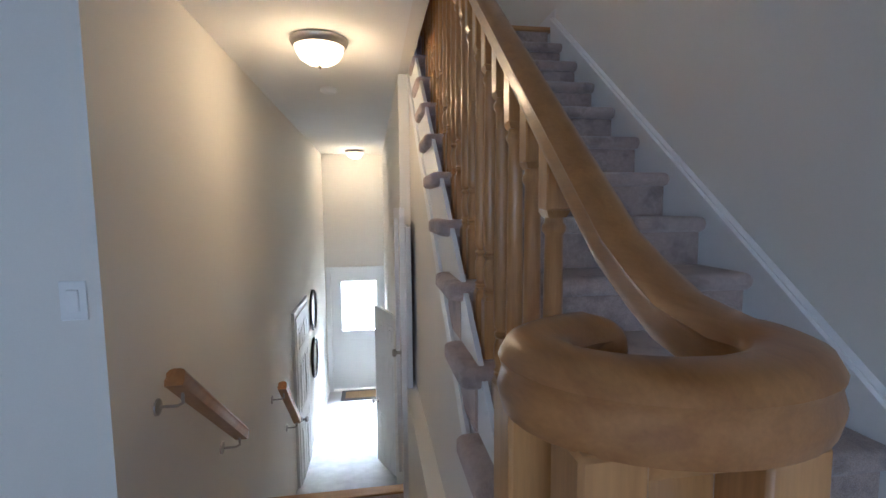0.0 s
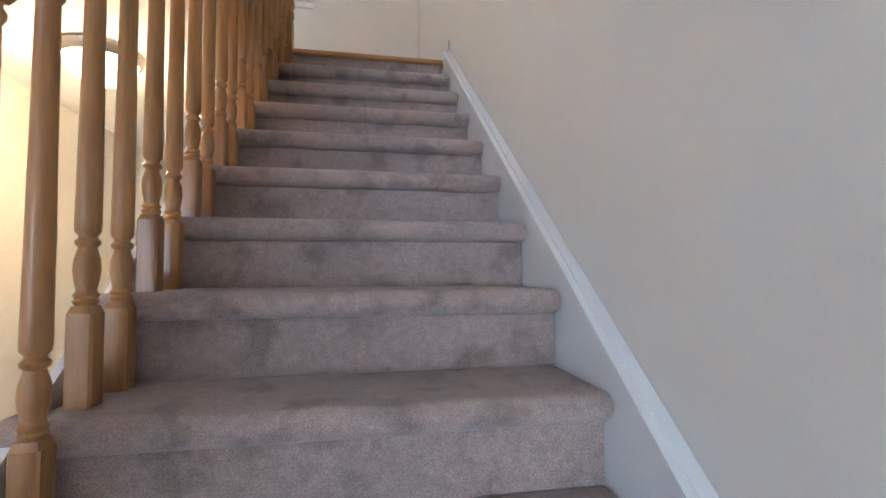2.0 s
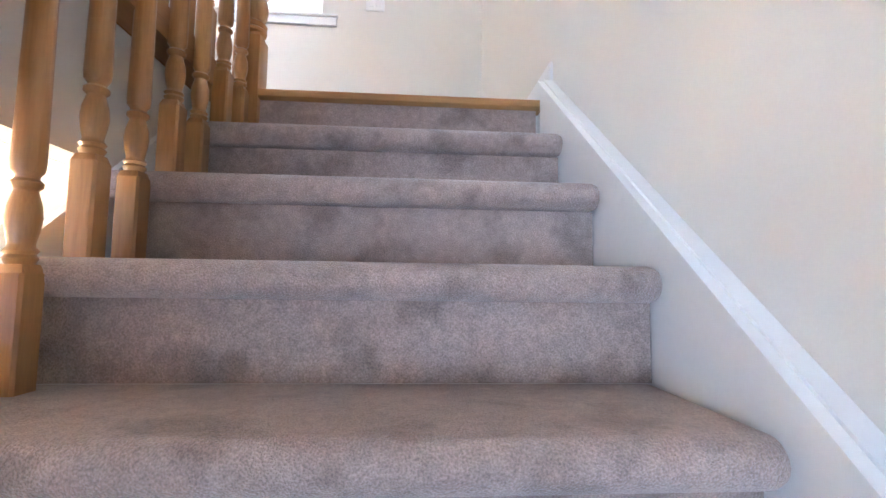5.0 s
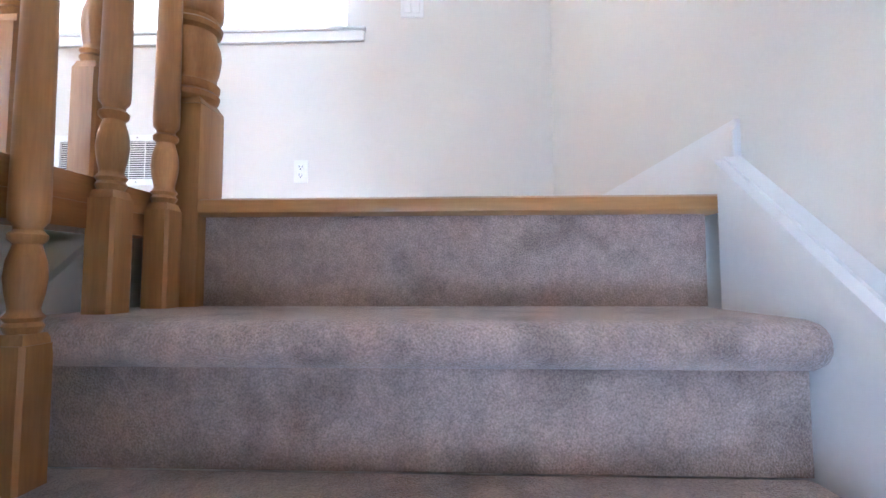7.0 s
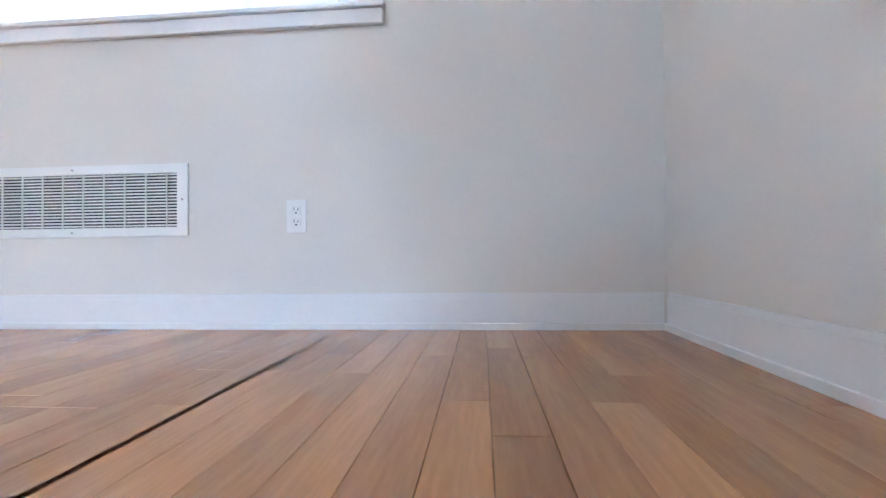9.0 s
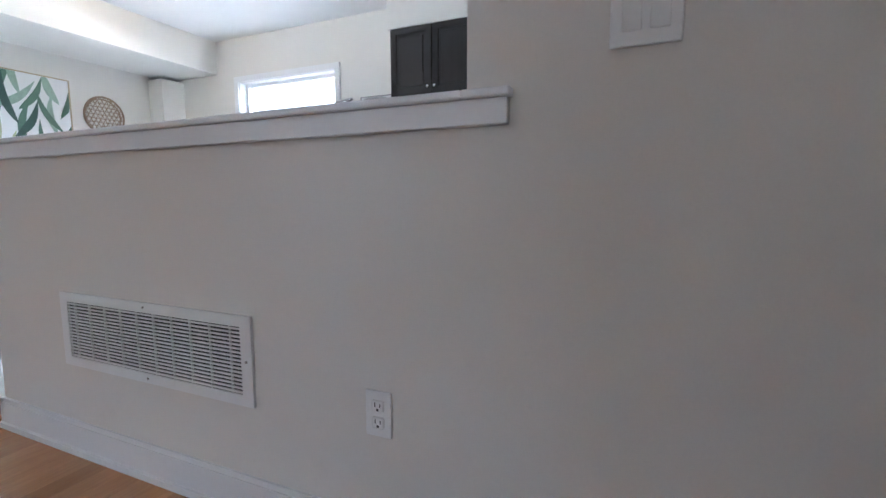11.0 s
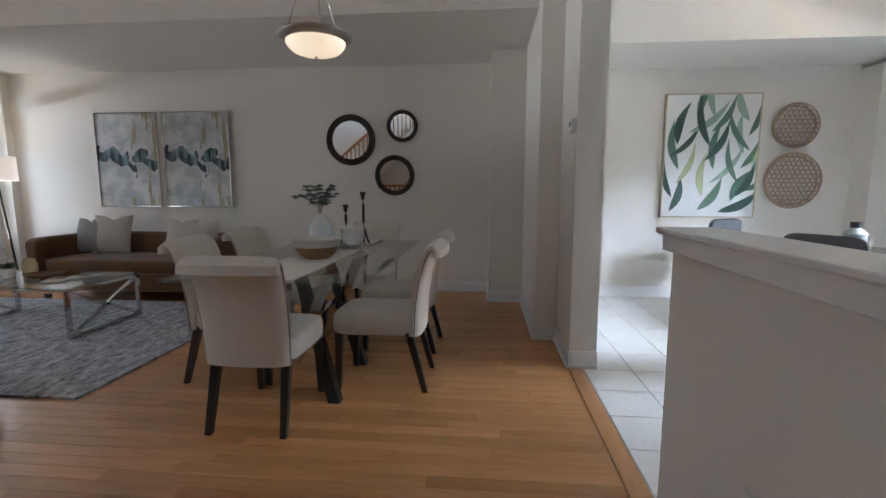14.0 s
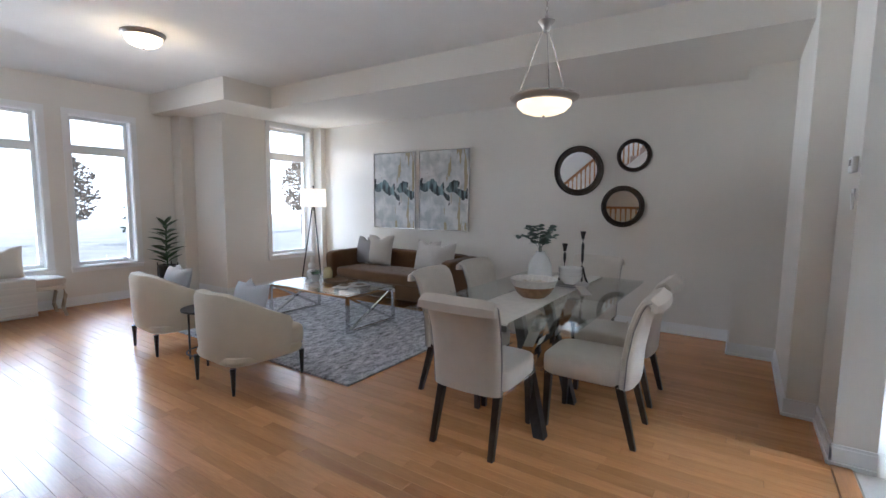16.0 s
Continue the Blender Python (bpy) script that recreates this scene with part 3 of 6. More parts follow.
def newel_bm(h, w=0.092, low=0.47):
    sq = box(-w / 2, -w / 2, 0, w / 2, w / 2, low, 0.006, 2)
    rings = [(0.030, -0.004), (0.034, 0.012), (0.043, 0.017), (0.045, 0.025), (0.039, 0.031), (0.044, 0.036), (0.045, 0.044), (0.039, 0.050), (0.038, 0.057), (0.043, 0.074), (0.046, 0.096), (0.044, 0.116), (0.037, 0.133),
             (0.037, 0.139), (0.045, 0.144), (0.047, 0.153), (0.040, 0.159), (0.040, 0.166), (0.047, 0.174), (0.048, 0.185)]
    turn = lathe([(r, z + low) for r, z in rings] + [(0.047, low + 0.25), (0.042, h - 0.32), (0.040, h - 0.25), (0.046, h - 0.23), (0.038, h - 0.21)], 28)
    cone = bmesh.new()
    add_box(cone, -w / 2 + 0.001, -w / 2 + 0.001, low - 0.001, w / 2 - 0.001, w / 2 - 0.001, low + 0.014)
    for v in cone.verts:
        if v.co.z > low:
            v.co.x, v.co.y = v.co.x * 0.76, v.co.y * 0.76
    sq2 = box(-w / 2, -w / 2, h - 0.21, w / 2, w / 2, h - 0.03, 0.006, 2)
    cap = box(-w / 2 - 0.012, -w / 2 - 0.012, h - 0.03, w / 2 + 0.012, w / 2 + 0.012, h, 0.01, 2)
    return merged(sq, cone, turn, sq2, cap)


balus = thing("stair_balustrade", "honey oak stair balustrade with a volute handrail", "balustrade", pose(RX, 0, 0))
YV = -2.70                        # where the rail levels out into the volute
ZV = -1.352
LEAN = 0.0205                     # the balustrade stands a little further out at the foot
rail_pts = [(0, 0.02, RH)] + [(LEAN * y, y, sl * y + RH) for y in np.linspace(-0.15, YV + 0.10, 14)] + [(LEAN * YV - 0.002, YV + 0.03, ZV + 0.030), (LEAN * YV - 0.008, YV - 0.03, ZV + 0.008)]
vc = (-0.163, -2.838)
for a in np.linspace(-0.10, 1.42, 30):
    f = (a + 0.10) / 1.52
    rail_pts.append((vc[0] + (0.090 - 0.010 * f) * math.cos(a * math.pi), vc[1] - (0.068 - 0.012 * f) * math.sin(a * math.pi), ZV + 0.002))
part("handrail", sweep(list(reversed(rail_pts)), [(s * 0.80, t * 0.78) for s, t in RAIL]), M_OAK_Y, balus, smooth=True)
part("volute_end", moved(superbox(0.056, 0.056, 0.048, 2.4, 16, 10), pose(*rail_pts[-1])), M_OAK_Y, balus, smooth=True)
lengths = {}
for k in range(1, N):
    for f in (0.09, 0.20):
        tread = MID + k * R
        y = Y1 + (k - 1) * G + f
        if k == 1:
            continue
        h = sl * y + RH - 0.025 - tread
        key = round(h, 3)
        if key not in lengths:
            o = part("baluster", baluster_bm(h + 0.012, 0.17, 0.042), M_OAK, balus, smooth=True)
            lengths[key] = o.data
        else:
            o = new("baluster", lengths[key])
            o.parent = balus
        o.location = (LEAN * y, y, tread)
for ang in (0.35, 0.75, 1.15, 1.55):
    p = (vc[0] + 0.09 * math.cos(-ang * math.pi), vc[1] + 0.062 * math.sin(-ang * math.pi))
    o = part("baluster", baluster_bm(ZV - 0.02 - (MID + R), 0.17, 0.042), M_OAK, balus, smooth=True)
    o.location = (p[0], p[1], MID + R)
o = part("starting_newel", moved(newel_bm(ZV - 0.02 - MID - R, 0.08), pose(vc[0] - 0.02, vc[1], MID + R)), M_OAK, balus, smooth=True)
part("starting_step_end", moved(lathe([(0.20, 0.0), (0.20, R - 0.05), (0.225, R - 0.05), (0.235, R - 0.025), (0.225, R), (0.0, R)], 28), pose(vc[0] - 0.03, vc[1] + 0.02, MID)), M_CARPET, balus, smooth=True)
part("top_newel", moved(newel_bm(1.12 + R + 0.1, 0.080, 0.43), pose(0.004, 0.037, -R - 0.08)), M_OAK, balus, smooth=True)

guard = thing("landing_guard", "honey oak landing guard rail with turned balusters", "guard rail", pose(-0.975, 0, 0))
part("shoe_rail", sweep([(0, -0.004, -0.015), (0, -3.42, -0.015)], [(-0.060, -0.018), (0.026, -0.018), (0.032, -0.012), (0.034, 0.0), (0.030, 0.012), (0.020, 0.019), (-0.060, 0.019)]), M_OAK_Y, guard)
part("fascia", sweep([(0, -0.004, -0.050), (0, -3.42, -0.050)], [(-0.060, -0.018), (0.006, -0.018), (0.010, -0.006), (0.018, 0.006), (0.020, 0.0165), (-0.060, 0.0165)]), M_OAK_Y, guard)
part("handrail", sweep([(0, -0.0, 0.95), (0, -3.42, 0.95)], RAIL), M_OAK_Y, guard, smooth=True)
gb = None
for i in range(27):
    if gb is None:
        o = part("baluster", baluster_bm(0.93, 0.19, 0.042), M_OAK, guard, smooth=True)
        gb = o.data
    else:
        o = new("baluster", gb)
        o.parent = guard
    o.location = (0, -0.085 - i * 0.122, 0.004)
structure(part("wall_opening_edge", box(OPEN_X, -3.42, SLAB + 0.001, -0.985, -0.02, -0.069), M_WALL), "cream painted edge of the stair opening", "wall")
structure(part("landing_edge_nosing", sweep([(-0.853, 0.025, -0.018), (0.012, 0.025, -0.018)], [(-0.10, -0.012), (0.02, -0.012), (0.028, -0.007), (0.03, 0.003), (0.026, 0.014), (0.014, 0.019), (-0.10, 0.019)]), M_OAK_X, smooth=True), "honey oak landing nosing", "trim")

# upper flight, seen in the round mirrors
upper = thing("upper_staircase", "upper carpeted staircase with an oak balustrade", "staircase", pose(RX, -3.87, 0))
for k in range(16):
    part("step", box(-0.06, k * G, k * R, 0.985, (k + 1) * G + 0.03, (k + 1) * R, 0.01, 1), M_CARPET, upper)
b = bmesh.new()
q = [(0.0, -0.0), (16 * G, 16 * R), (16 * G, 16 * R - 0.34), (0.3, -0.0)]
for xs in (-0.075,):
    va, vb = [[b.verts.new((x, y, z)) for y, z in q] for x in (-0.075, 0.985)]
    for k in range(4):
        b.faces.new((va[k], va[(k + 1) % 4], vb[(k + 1) % 4], vb[k]))
    b.faces.new(va), b.faces.new(vb)
part("soffit", b, M_CEIL, upper)
part("handrail", sweep([(0, 0.0, R + 0.66), (0, 16 * G, 17 * R + 0.66)], RAIL), M_OAK_Y, upper, smooth=True)
ub = None
for i in range(30):
    y = 0.06 + i * G / 2
    tread = (int(y / G) + 1) * R
    o = new("baluster", gb)
    o.parent = upper
    o.location, o.scale = (0, y, tread), (1, 1, (sl * y + R + 0.64 - tread) / 0.9)
part("newel", moved(newel_bm(1.1), pose(0, -0.06, 0)), M_OAK, upper, smooth=True)

# ---- skirting ----
def skirting(name, p0, p1, side, z=0.0):
    """White baseboard with a shoe mould from p0 to p1; side points into the room."""
    bm = bmesh.new()
    (x0, y0), (x1, y1) = p0, p1
    sx, sy = side
    for d, h0, h1 in ((0.014, 0.0, 0.105), (0.010, 0.105, 0.122), (0.024, 0.0, 0.022)):
        add_box(bm, x0 + (0.001 * sx), y0 + (0.001 * sy), z + h0, x1 + sx * d, y1 + sy * d, z + h1)
    return structure(part(name, bm, M_TRIM), "white painted baseboard", "baseboard")


skirting("baseboard_1", (-2.985, HALF), (EAST - 0.02, HALF), (0, -1))
skirting("baseboard_2", (EAST, -0.004), (EAST, HALF - 0.02), (-1, 0))
skirting("baseboard_3", (-2.97, HALF - 0.014), (-2.97, HALF + 0.12), (-1, 0))
skirting("baseboard_4", (-5.27, 1.50), (-4.671, 1.50), (0, -1))
skirting("baseboard_5", (-4.685, 1.486), (-4.685, 1.69), (1, 0))
skirting("baseboard_6", (-5.29, 1.308), (-5.29, 1.486), (1, 0))
skirting("baseboard_7", (-6.58, 1.322), (-5.276, 1.322), (0, -1))
skirting("baseboard_8", (-6.60, 0.936), (-6.60, 1.308), (1, 0))
skirting("baseboard_9", (WEST, 0.95), (-6.586, 0.95), (0, -1))
skirting("baseboard_10", (WEST, -5.30), (WEST, 0.93), (1, 0))
skirting("baseboard_11", (WEST + 0.12, -5.50), (-5.286, -5.50), (0, 1))
skirting("baseboard_12", (-5.30, -6.29), (-5.30, -5.486), (1, 0))
skirting("baseboard_13", (-5.08, SOUTH), (EAST, SOUTH), (0, 1))
skirting("baseboard_14", (-7.0, 1.69), (-7.0, 4.91), (1, 0))
skirting("baseboard_15", (WEST + 0.4, NORTH), (-5.80, NORTH), (0, -1))
skirting("baseboard_16", (LW, 1.2), (LW, 1.33), (1, 0), FOYER)
skirting("baseboard_17", (LW, 2.36), (LW, 4.59), (1, 0), FOYER)
structure(part("half_wall_apron", box(-3.0, HALF - 0.022, 1.058, -0.894, HALF - 0.001, 1.1095, 0.002, 1), M_TRIM), "white painted apron under the half wall cap", "trim")
structure(part("half_wall_cap", merged(box(-3.03, HALF - 0.034, 1.110, -0.987, HALF + 0.150, 1.128, 0.005, 2), box(-0.988, HALF - 0.034, 1.110, -0.886, HALF - 0.001, 1.1278, 0.004, 2)), M_TRIM), "white painted half wall cap", "trim")
structure(part("transition_strip", box(-4.67, HALF + 0.02, -0.006, -2.985, HALF + 0.115, 0.006, 0.003, 1), M_PLANK_X), "oak transition strip at the kitchen tiles", "trim")


# ---- windows and doors ----
def window(name, label, w, plane, face, rail_z, depth=0.17, mullion=None, case=0.07, sill=True):
    """A fixed window with a transom light; face is +1 where the room lies towards +y."""
    x0, x1, z0, z1 = w
    ob = thing(name, label, "window", kind="structure")
    f = face
    y0 = plane
    c = case
    frame = boxes([(x0 - c, y0, z0 - c, x0 + 0.001, y0 + f * 0.018, z1 + c), (x1 - 0.001, y0, z0 - c, x1 + c, y0 + f * 0.018, z1 + c),
                   (x0 - c, y0 + f * 0.001, z1 - 0.001, x1 + c, y0 + f * 0.021, z1 + c), (x0 - c, y0 + f * 0.001, z0 - c, x1 + c, y0 + f * 0.021, z0 + 0.001)])
    part("casing", frame, M_TRIM, ob)
    if sill:
        part("window_sill", box(x0 - c - 0.01, y0 + f * 0.002, z0 - 0.02, x1 + c + 0.01, y0 + f * 0.035, z0 + 0.004, 0.004, 1), M_TRIM, ob)
    yb = y0 - f * depth
    ya, yc = yb, yb + f * 0.06
    t = 0.045
    part("jamb_lining", boxes([(x0, y0 - f * 0.001, z0, x0 + 0.012, yb, z1), (x1 - 0.012, y0 - f * 0.001, z0, x1, yb, z1), (x0, y0 - f * 0.001, z1 - 0.012, x1, yb, z1), (x0, y0 - f * 0.001, z0, x1, yb, z0 + 0.012)]), M_TRIM, ob)
    rows = [(x0 + 0.012, ya, z0 + 0.012, x0 + 0.012 + t, yc, z1 - 0.012), (x1 - 0.012 - t, ya, z0 + 0.012, x1 - 0.012, yc, z1 - 0.012),
            (x0 + 0.012 + t, ya, z0 + 0.012, x1 - 0.012 - t, yc, z0 + 0.012 + t), (x0 + 0.012 + t, ya, z1 - 0.012 - t, x1 - 0.012 - t, yc, z1 - 0.012),
            (x0 + 0.012 + t, ya, rail_z - 0.06, x1 - 0.012 - t, yc, rail_z + 0.06)]
    if mullion:
        rows.append((mullion - 0.05, ya, z0 + 0.012 + t, mullion + 0.05, yc, rail_z - 0.06))
    part("window_frame", boxes(rows), M_TRIM, ob)
    for a, b in ((z0 + 0.05, rail_z - 0.05), (rail_z + 0.05, z1 - 0.05)):
        p = part("pane", box(x0 + 0.05, yb + f * 0.026, a, x1 - 0.05, yb + f * 0.032, b), M_GLASS, ob)
        p.visible_shadow = False
    return ob


window("window_1", "tall white framed window with a transom light", WIN_B, SOUTH, 1, 2.13)
window("window_2", "tall white framed window above a bench", WIN_A, SOUTH, 1, 2.13)
window("window_3", "tall white framed front window", WIN_D, SOUTH, 1, 2.13)
window("window_4", "tall white framed window beside the floor lamp", WIN_C, -5.50, 1, 2.20)
window("window_5", "white sliding patio door with a transom light", PATIO, NORTH, -1, 2.02, mullion=-4.87, sill=False)
window("window_6", "white framed kitchen window with a transom light", SINKWIN, NORTH, -1, 1.95)
crank = part("crank_handle", boxes([(-4.40, SOUTH - 0.10, 0.60, -4.28, SOUTH - 0.075, 0.612), (-4.42, SOUTH - 0.11, 0.59, -4.37, SOUTH - 0.07, 0.604)]), M_NICKEL)
tagged(crank, "small metal window crank on the sill", "window crank")


def panel_door(name, label, w, h, m, panes=False, knob_side=1):
    """A six-panel white door leaf on z = 0, hinged at x = 0."""
    ob = thing(name, label, "door", m, kind="structure")
    cols = [(0.11, w / 2 - 0.05), (w / 2 + 0.05, w - 0.11)]
    rows = [(0.22, 0.86), (1.02, 1.56), (1.68, h - 0.13)]
    if panes:
        x0, x1, z0, z1 = 0.16, w - 0.16, 1.02, h - 0.17
        part("leaf", boxes([(0, -0.02, 0, x0, 0.02, h), (x1, -0.02, 0, w, 0.02, h), (x0, -0.02, 0, x1, 0.02, z0), (x0, -0.02, z1, x1, 0.02, h)]), M_TRIM, ob)
        part("light_frame", boxes([(x0 - 0.03, -0.03, z0 - 0.03, x0 + 0.01, 0.03, z1 + 0.03), (x1 - 0.01, -0.03, z0 - 0.03, x1 + 0.03, 0.03, z1 + 0.03), (x0 + 0.01, -0.03, z0 - 0.03, x1 - 0.01, 0.03, z0 + 0.01), (x0 + 0.01, -0.03, z1 - 0.01, x1 - 0.01, 0.03, z1 + 0.03)]), M_TRIM, ob)
        p = part("pane", box(x0, -0.004, z0, x1, 0.004, z1), M_GLASS, ob)
        p.visible_shadow = False
    else:
        part("leaf", box(0, -0.017, 0, w, 0.017, h, 0.002, 1), M_TRIM, ob)
        for a, b in cols:
            for c, d in rows:
                for s in (-1, 1):
                    part("panel", boxes([(a, s * 0.0175, c, b, s * 0.021, c + 0.018), (a, s * 0.0175, d - 0.018, b, s * 0.021, d), (a, s * 0.0175, c + 0.018, a + 0.018, s * 0.021, d - 0.018), (b - 0.018, s * 0.0175, c + 0.018, b, s * 0.021, d - 0.018),
                                         (a + 0.05, s * 0.0175, c + 0.05, b - 0.05, s * 0.023, d - 0.05)]), M_TRIM, ob)
    kx = w - 0.07 if knob_side > 0 else 0.07
    for s in (-1, 1):
        part("door_knob", moved(lathe([(0.028, 0), (0.028, 0.006), (0.012, 0.012), (0.012, 0.035), (0.026, 0.045), (0.029, 0.058), (0.02, 0.07), (0, 0.072)], 16), pose(kx, s * 0.02, 0.97, -90 * s, 0, 0)), M_NICKEL, ob, "brushed nickel knob", smooth=True)
    return ob


panel_door("door_1", "white entry door with a glazed upper light", 0.93, 2.06, pose(-1.95, 4.66, FOYER + 0.01), panes=True)
panel_door("door_2", "white six-panel door standing open in the entry", 0.66, 2.03, pose(-1.0, 1.30, FOYER + 0.01, 0, 0, 110))
panel_door("door_3", "white closed closet door in the hall", 0.78, 2.03, pose(LW + 0.02, 1.43, FOYER + 0.01, 0, 0, 90), knob_side=-1)
for nm, r in (("door_casing_1", [(-2.02, 4.575, FOYER, -1.95, 4.598, FOYER + 2.14), (-1.02, 4.575, FOYER, -0.985, 4.598, FOYER + 2.14), (-1.95, 4.575, FOYER + 2.075, -1.02, 4.598, FOYER + 2.14)]),
              ("door_casing_3", [(LW + 0.001, 1.36, FOYER, LW + 0.03, 1.425, FOYER + 2.11), (LW + 0.001, 2.22, FOYER, LW + 0.03, 2.285, FOYER + 2.11), (LW + 0.001, 1.425, FOYER + 2.05, LW + 0.03, 2.22, FOYER + 2.11)]),
              ("door_casing_4", [(-1.085, -0.40, MID - 5 * R, -1.056, -0.335, -1.24), (-1.085, 0.27, MID - 5 * R, -1.056, 0.335, -1.24), (-1.085, -0.335, -1.31, -1.056, 0.27, -1.24)])):
    structure(part(nm, boxes(r), M_TRIM), "white painted door casing", "trim")
wall("wall_landing_side", "cream painted wall beside the half landing", "x", -1.055, -0.975, -1.66, 0.0, MID - 5 * R - 0.3, MID - 0.0, ((-0.335, 0.0 - 0.001, MID - 5 * R, MID - 0.001),))
b = bmesh.new()
q = [(Y1 + 0.1, MID), (0.0, MID), (0.0, -0.40), (-0.0, -0.40)]
va = [b.verts.new((-0.985, y, z)) for y, z in q[:3]]
vb = [b.verts.new((-0.975, y, z)) for y, z in q[:3]]
for k in range(3):
    b.faces.new((va[k], va[(k + 1) % 3], vb[(k + 1) % 3], vb[k]))
b.faces.new(va), b.faces.new(vb)
structure(part("wall_stringer_infill", b, M_WALL), "cream painted wall under the stair stringer", "wall")
d4 = panel_door("door_4", "white door closed at the half landing", 0.60, 1.93, pose(-1.03, -0.33, MID - 5 * R + 0.01, 0, 0, 90))
mat_o = thing("door_mat", "brown door mat with a dark border at the entry door", "mat", pose(-1.45, 4.36, FOYER))
part("border", box(-0.36, -0.2, 0, 0.36, 0.2, 0.012, 0.004, 1), M_DARKWOOD, mat_o)
part("pile", box(-0.29, -0.13, 0.0122, 0.29, 0.13, 0.018), mat("coir", (0.30, 0.20, 0.10), 0.95, vary=0.2, fine=300, bump=0.6), mat_o)


# ---- wall plates and vents ----
def plate(name, label, cat, m, gangs=1, outlet=False):
    """A wall plate in its own x-z plane, front towards -y."""
    ob = thing(name, label, cat, m)
    w = 0.072 + 0.046 * (gangs - 1)
    part("plate", box(-w / 2, -0.007, -0.058, w / 2, 0, 0.058, 0.003, 2), M_PLASTIC, ob)
    for g in range(gangs):
        cx = (g - (gangs - 1) / 2) * 0.046
        if outlet:
            for s in (-1, 1):
                part("socket", box(cx - 0.017, -0.010, s * 0.021 - 0.015, cx + 0.017, -0.006, s * 0.021 + 0.015, 0.003, 1), M_PLASTIC, ob)
                for dx, hh in ((-0.007, 0.009), (0.007, 0.007)):
                    part("slot", box(cx + dx - 0.0012, -0.0104, s * 0.021 - 0.002, cx + dx + 0.0012, -0.0099, s * 0.021 + hh), M_DARK, ob)
                part("slot", box(cx - 0.003, -0.0104, s * 0.021 - 0.012, cx + 0.003, -0.0099, s * 0.021 - 0.006), M_DARK, ob)
        else:
            part("rocker", moved(box(-0.0165, -0.006, -0.033, 0.0165, 0.004, 0.033, 0.002, 1), pose(cx, -0.006, 0, 4, 0, 0)), M_PLASTIC, ob)
    return ob


plate("wall_outlet", "white duplex outlet on the half wall", "outlet", pose(-1.209, HALF - 0.001, 0.394), outlet=True)
plate("light_switch", "white double rocker switch on the landing wall", "light switch", pose(-0.652, HALF - 0.001, 1.235), gangs=2)
plate("light_switch", "white single rocker switch in the lower hall", "light switch", pose(-2.112, -1.661, -1.50), gangs=1)
plate("light_switch", "white switch plate beside the patio door", "light switch", pose(-3.9, NORTH - 0.001, 1.19), gangs=2)
plate("light_switch", "white switch plate under the kitchen cabinet", "light switch", pose(-1.62, NORTH - 0.001, 1.17), gangs=1)
thermo = thing("thermostat", "white thermostat on the wing wall", "thermostat", pose(-4.80, 1.499, 1.69))
part("case", box(-0.06, -0.028, -0.045, 0.06, 0, 0.045, 0.008, 2), M_PLASTIC, thermo)
part("display", box(-0.03, -0.030, -0.005, 0.03, -0.0275, 0.028), M_GREYCUSH, thermo)
plate("light_switch", "white single switch under the thermostat", "light switch", pose(-4.79, 1.499, 1.50))
vent = thing("return_air_vent", "white louvred return air grille low on the half wall", "air vent", pose(-2.055, HALF - 0.001, 0.463))
part("frame", boxes([(-0.445, -0.009, -0.13, 0.445, 0, -0.098), (-0.445, -0.009, 0.098, 0.445, 0, 0.13), (-0.445, -0.009, -0.098, -0.405, 0, 0.098), (0.405, -0.009, -0.098, 0.445, 0, 0.098)]), M_PLASTIC, vent)
# Near-black sheet put in for the shade of the duct behind the slats.
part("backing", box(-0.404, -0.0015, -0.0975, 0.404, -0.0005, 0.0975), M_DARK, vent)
slat = None
for i in range(17):
    if slat is None:
        o = part("slat", box(-0.404, -0.0018, -0.0026, 0.404, 0.0018, 0.0026), M_PLASTIC, vent)
        slat = o.data
    else:
        o = new("slat", slat)
        o.parent = vent
    o.location = (0, -0.0062, -0.0915 + i * 0.01144)
for i in range(10):
    part("divider", box(-0.3645 + i * 0.081 - 0.0011, -0.0084, -0.0975, -0.3645 + i * 0.081 + 0.0012, -0.0025, 0.0975), M_PLASTIC, vent)
for x, z in ((-0.0, 0.115), (0.0, -0.115), (0.425, 0.0)):
    part("screw", moved(lathe([(0.004, 0), (0.004, 0.002), (0, 0.003)], 8), pose(x, -0.009, z, 90, 0, 0)), M_NICKEL, vent)


# ---- lamps ----
def dome_light(name, label, x, y, z, r=0.165):
    ob = thing(name, label, "ceiling light", pose(x, y, z), group="flush ceiling lights")
    part("rim", lathe([(r * 0.6, 0), (r * 0.99, -0.002), (r * 1.0, -0.012), (r * 0.93, -0.035), (r * 0.86, -0.042), (r * 0.84, -0.03)], 36), M_NICKEL, ob, smooth=True)
    part("shade", lathe([(r * 0.845, -0.036), (r * 0.80, -0.068), (r * 0.66, -0.10), (r * 0.42, -0.122), (r * 0.12, -0.132), (0, -0.133)], 32), M_BULBGLASS, ob, "lit frosted glass bowl", smooth=True)
    part("finial", lathe([(0.0, -0.15), (0.008, -0.146), (0.01, -0.138), (0.006, -0.13)], 12), M_BRONZE, ob, smooth=True)
    return ob


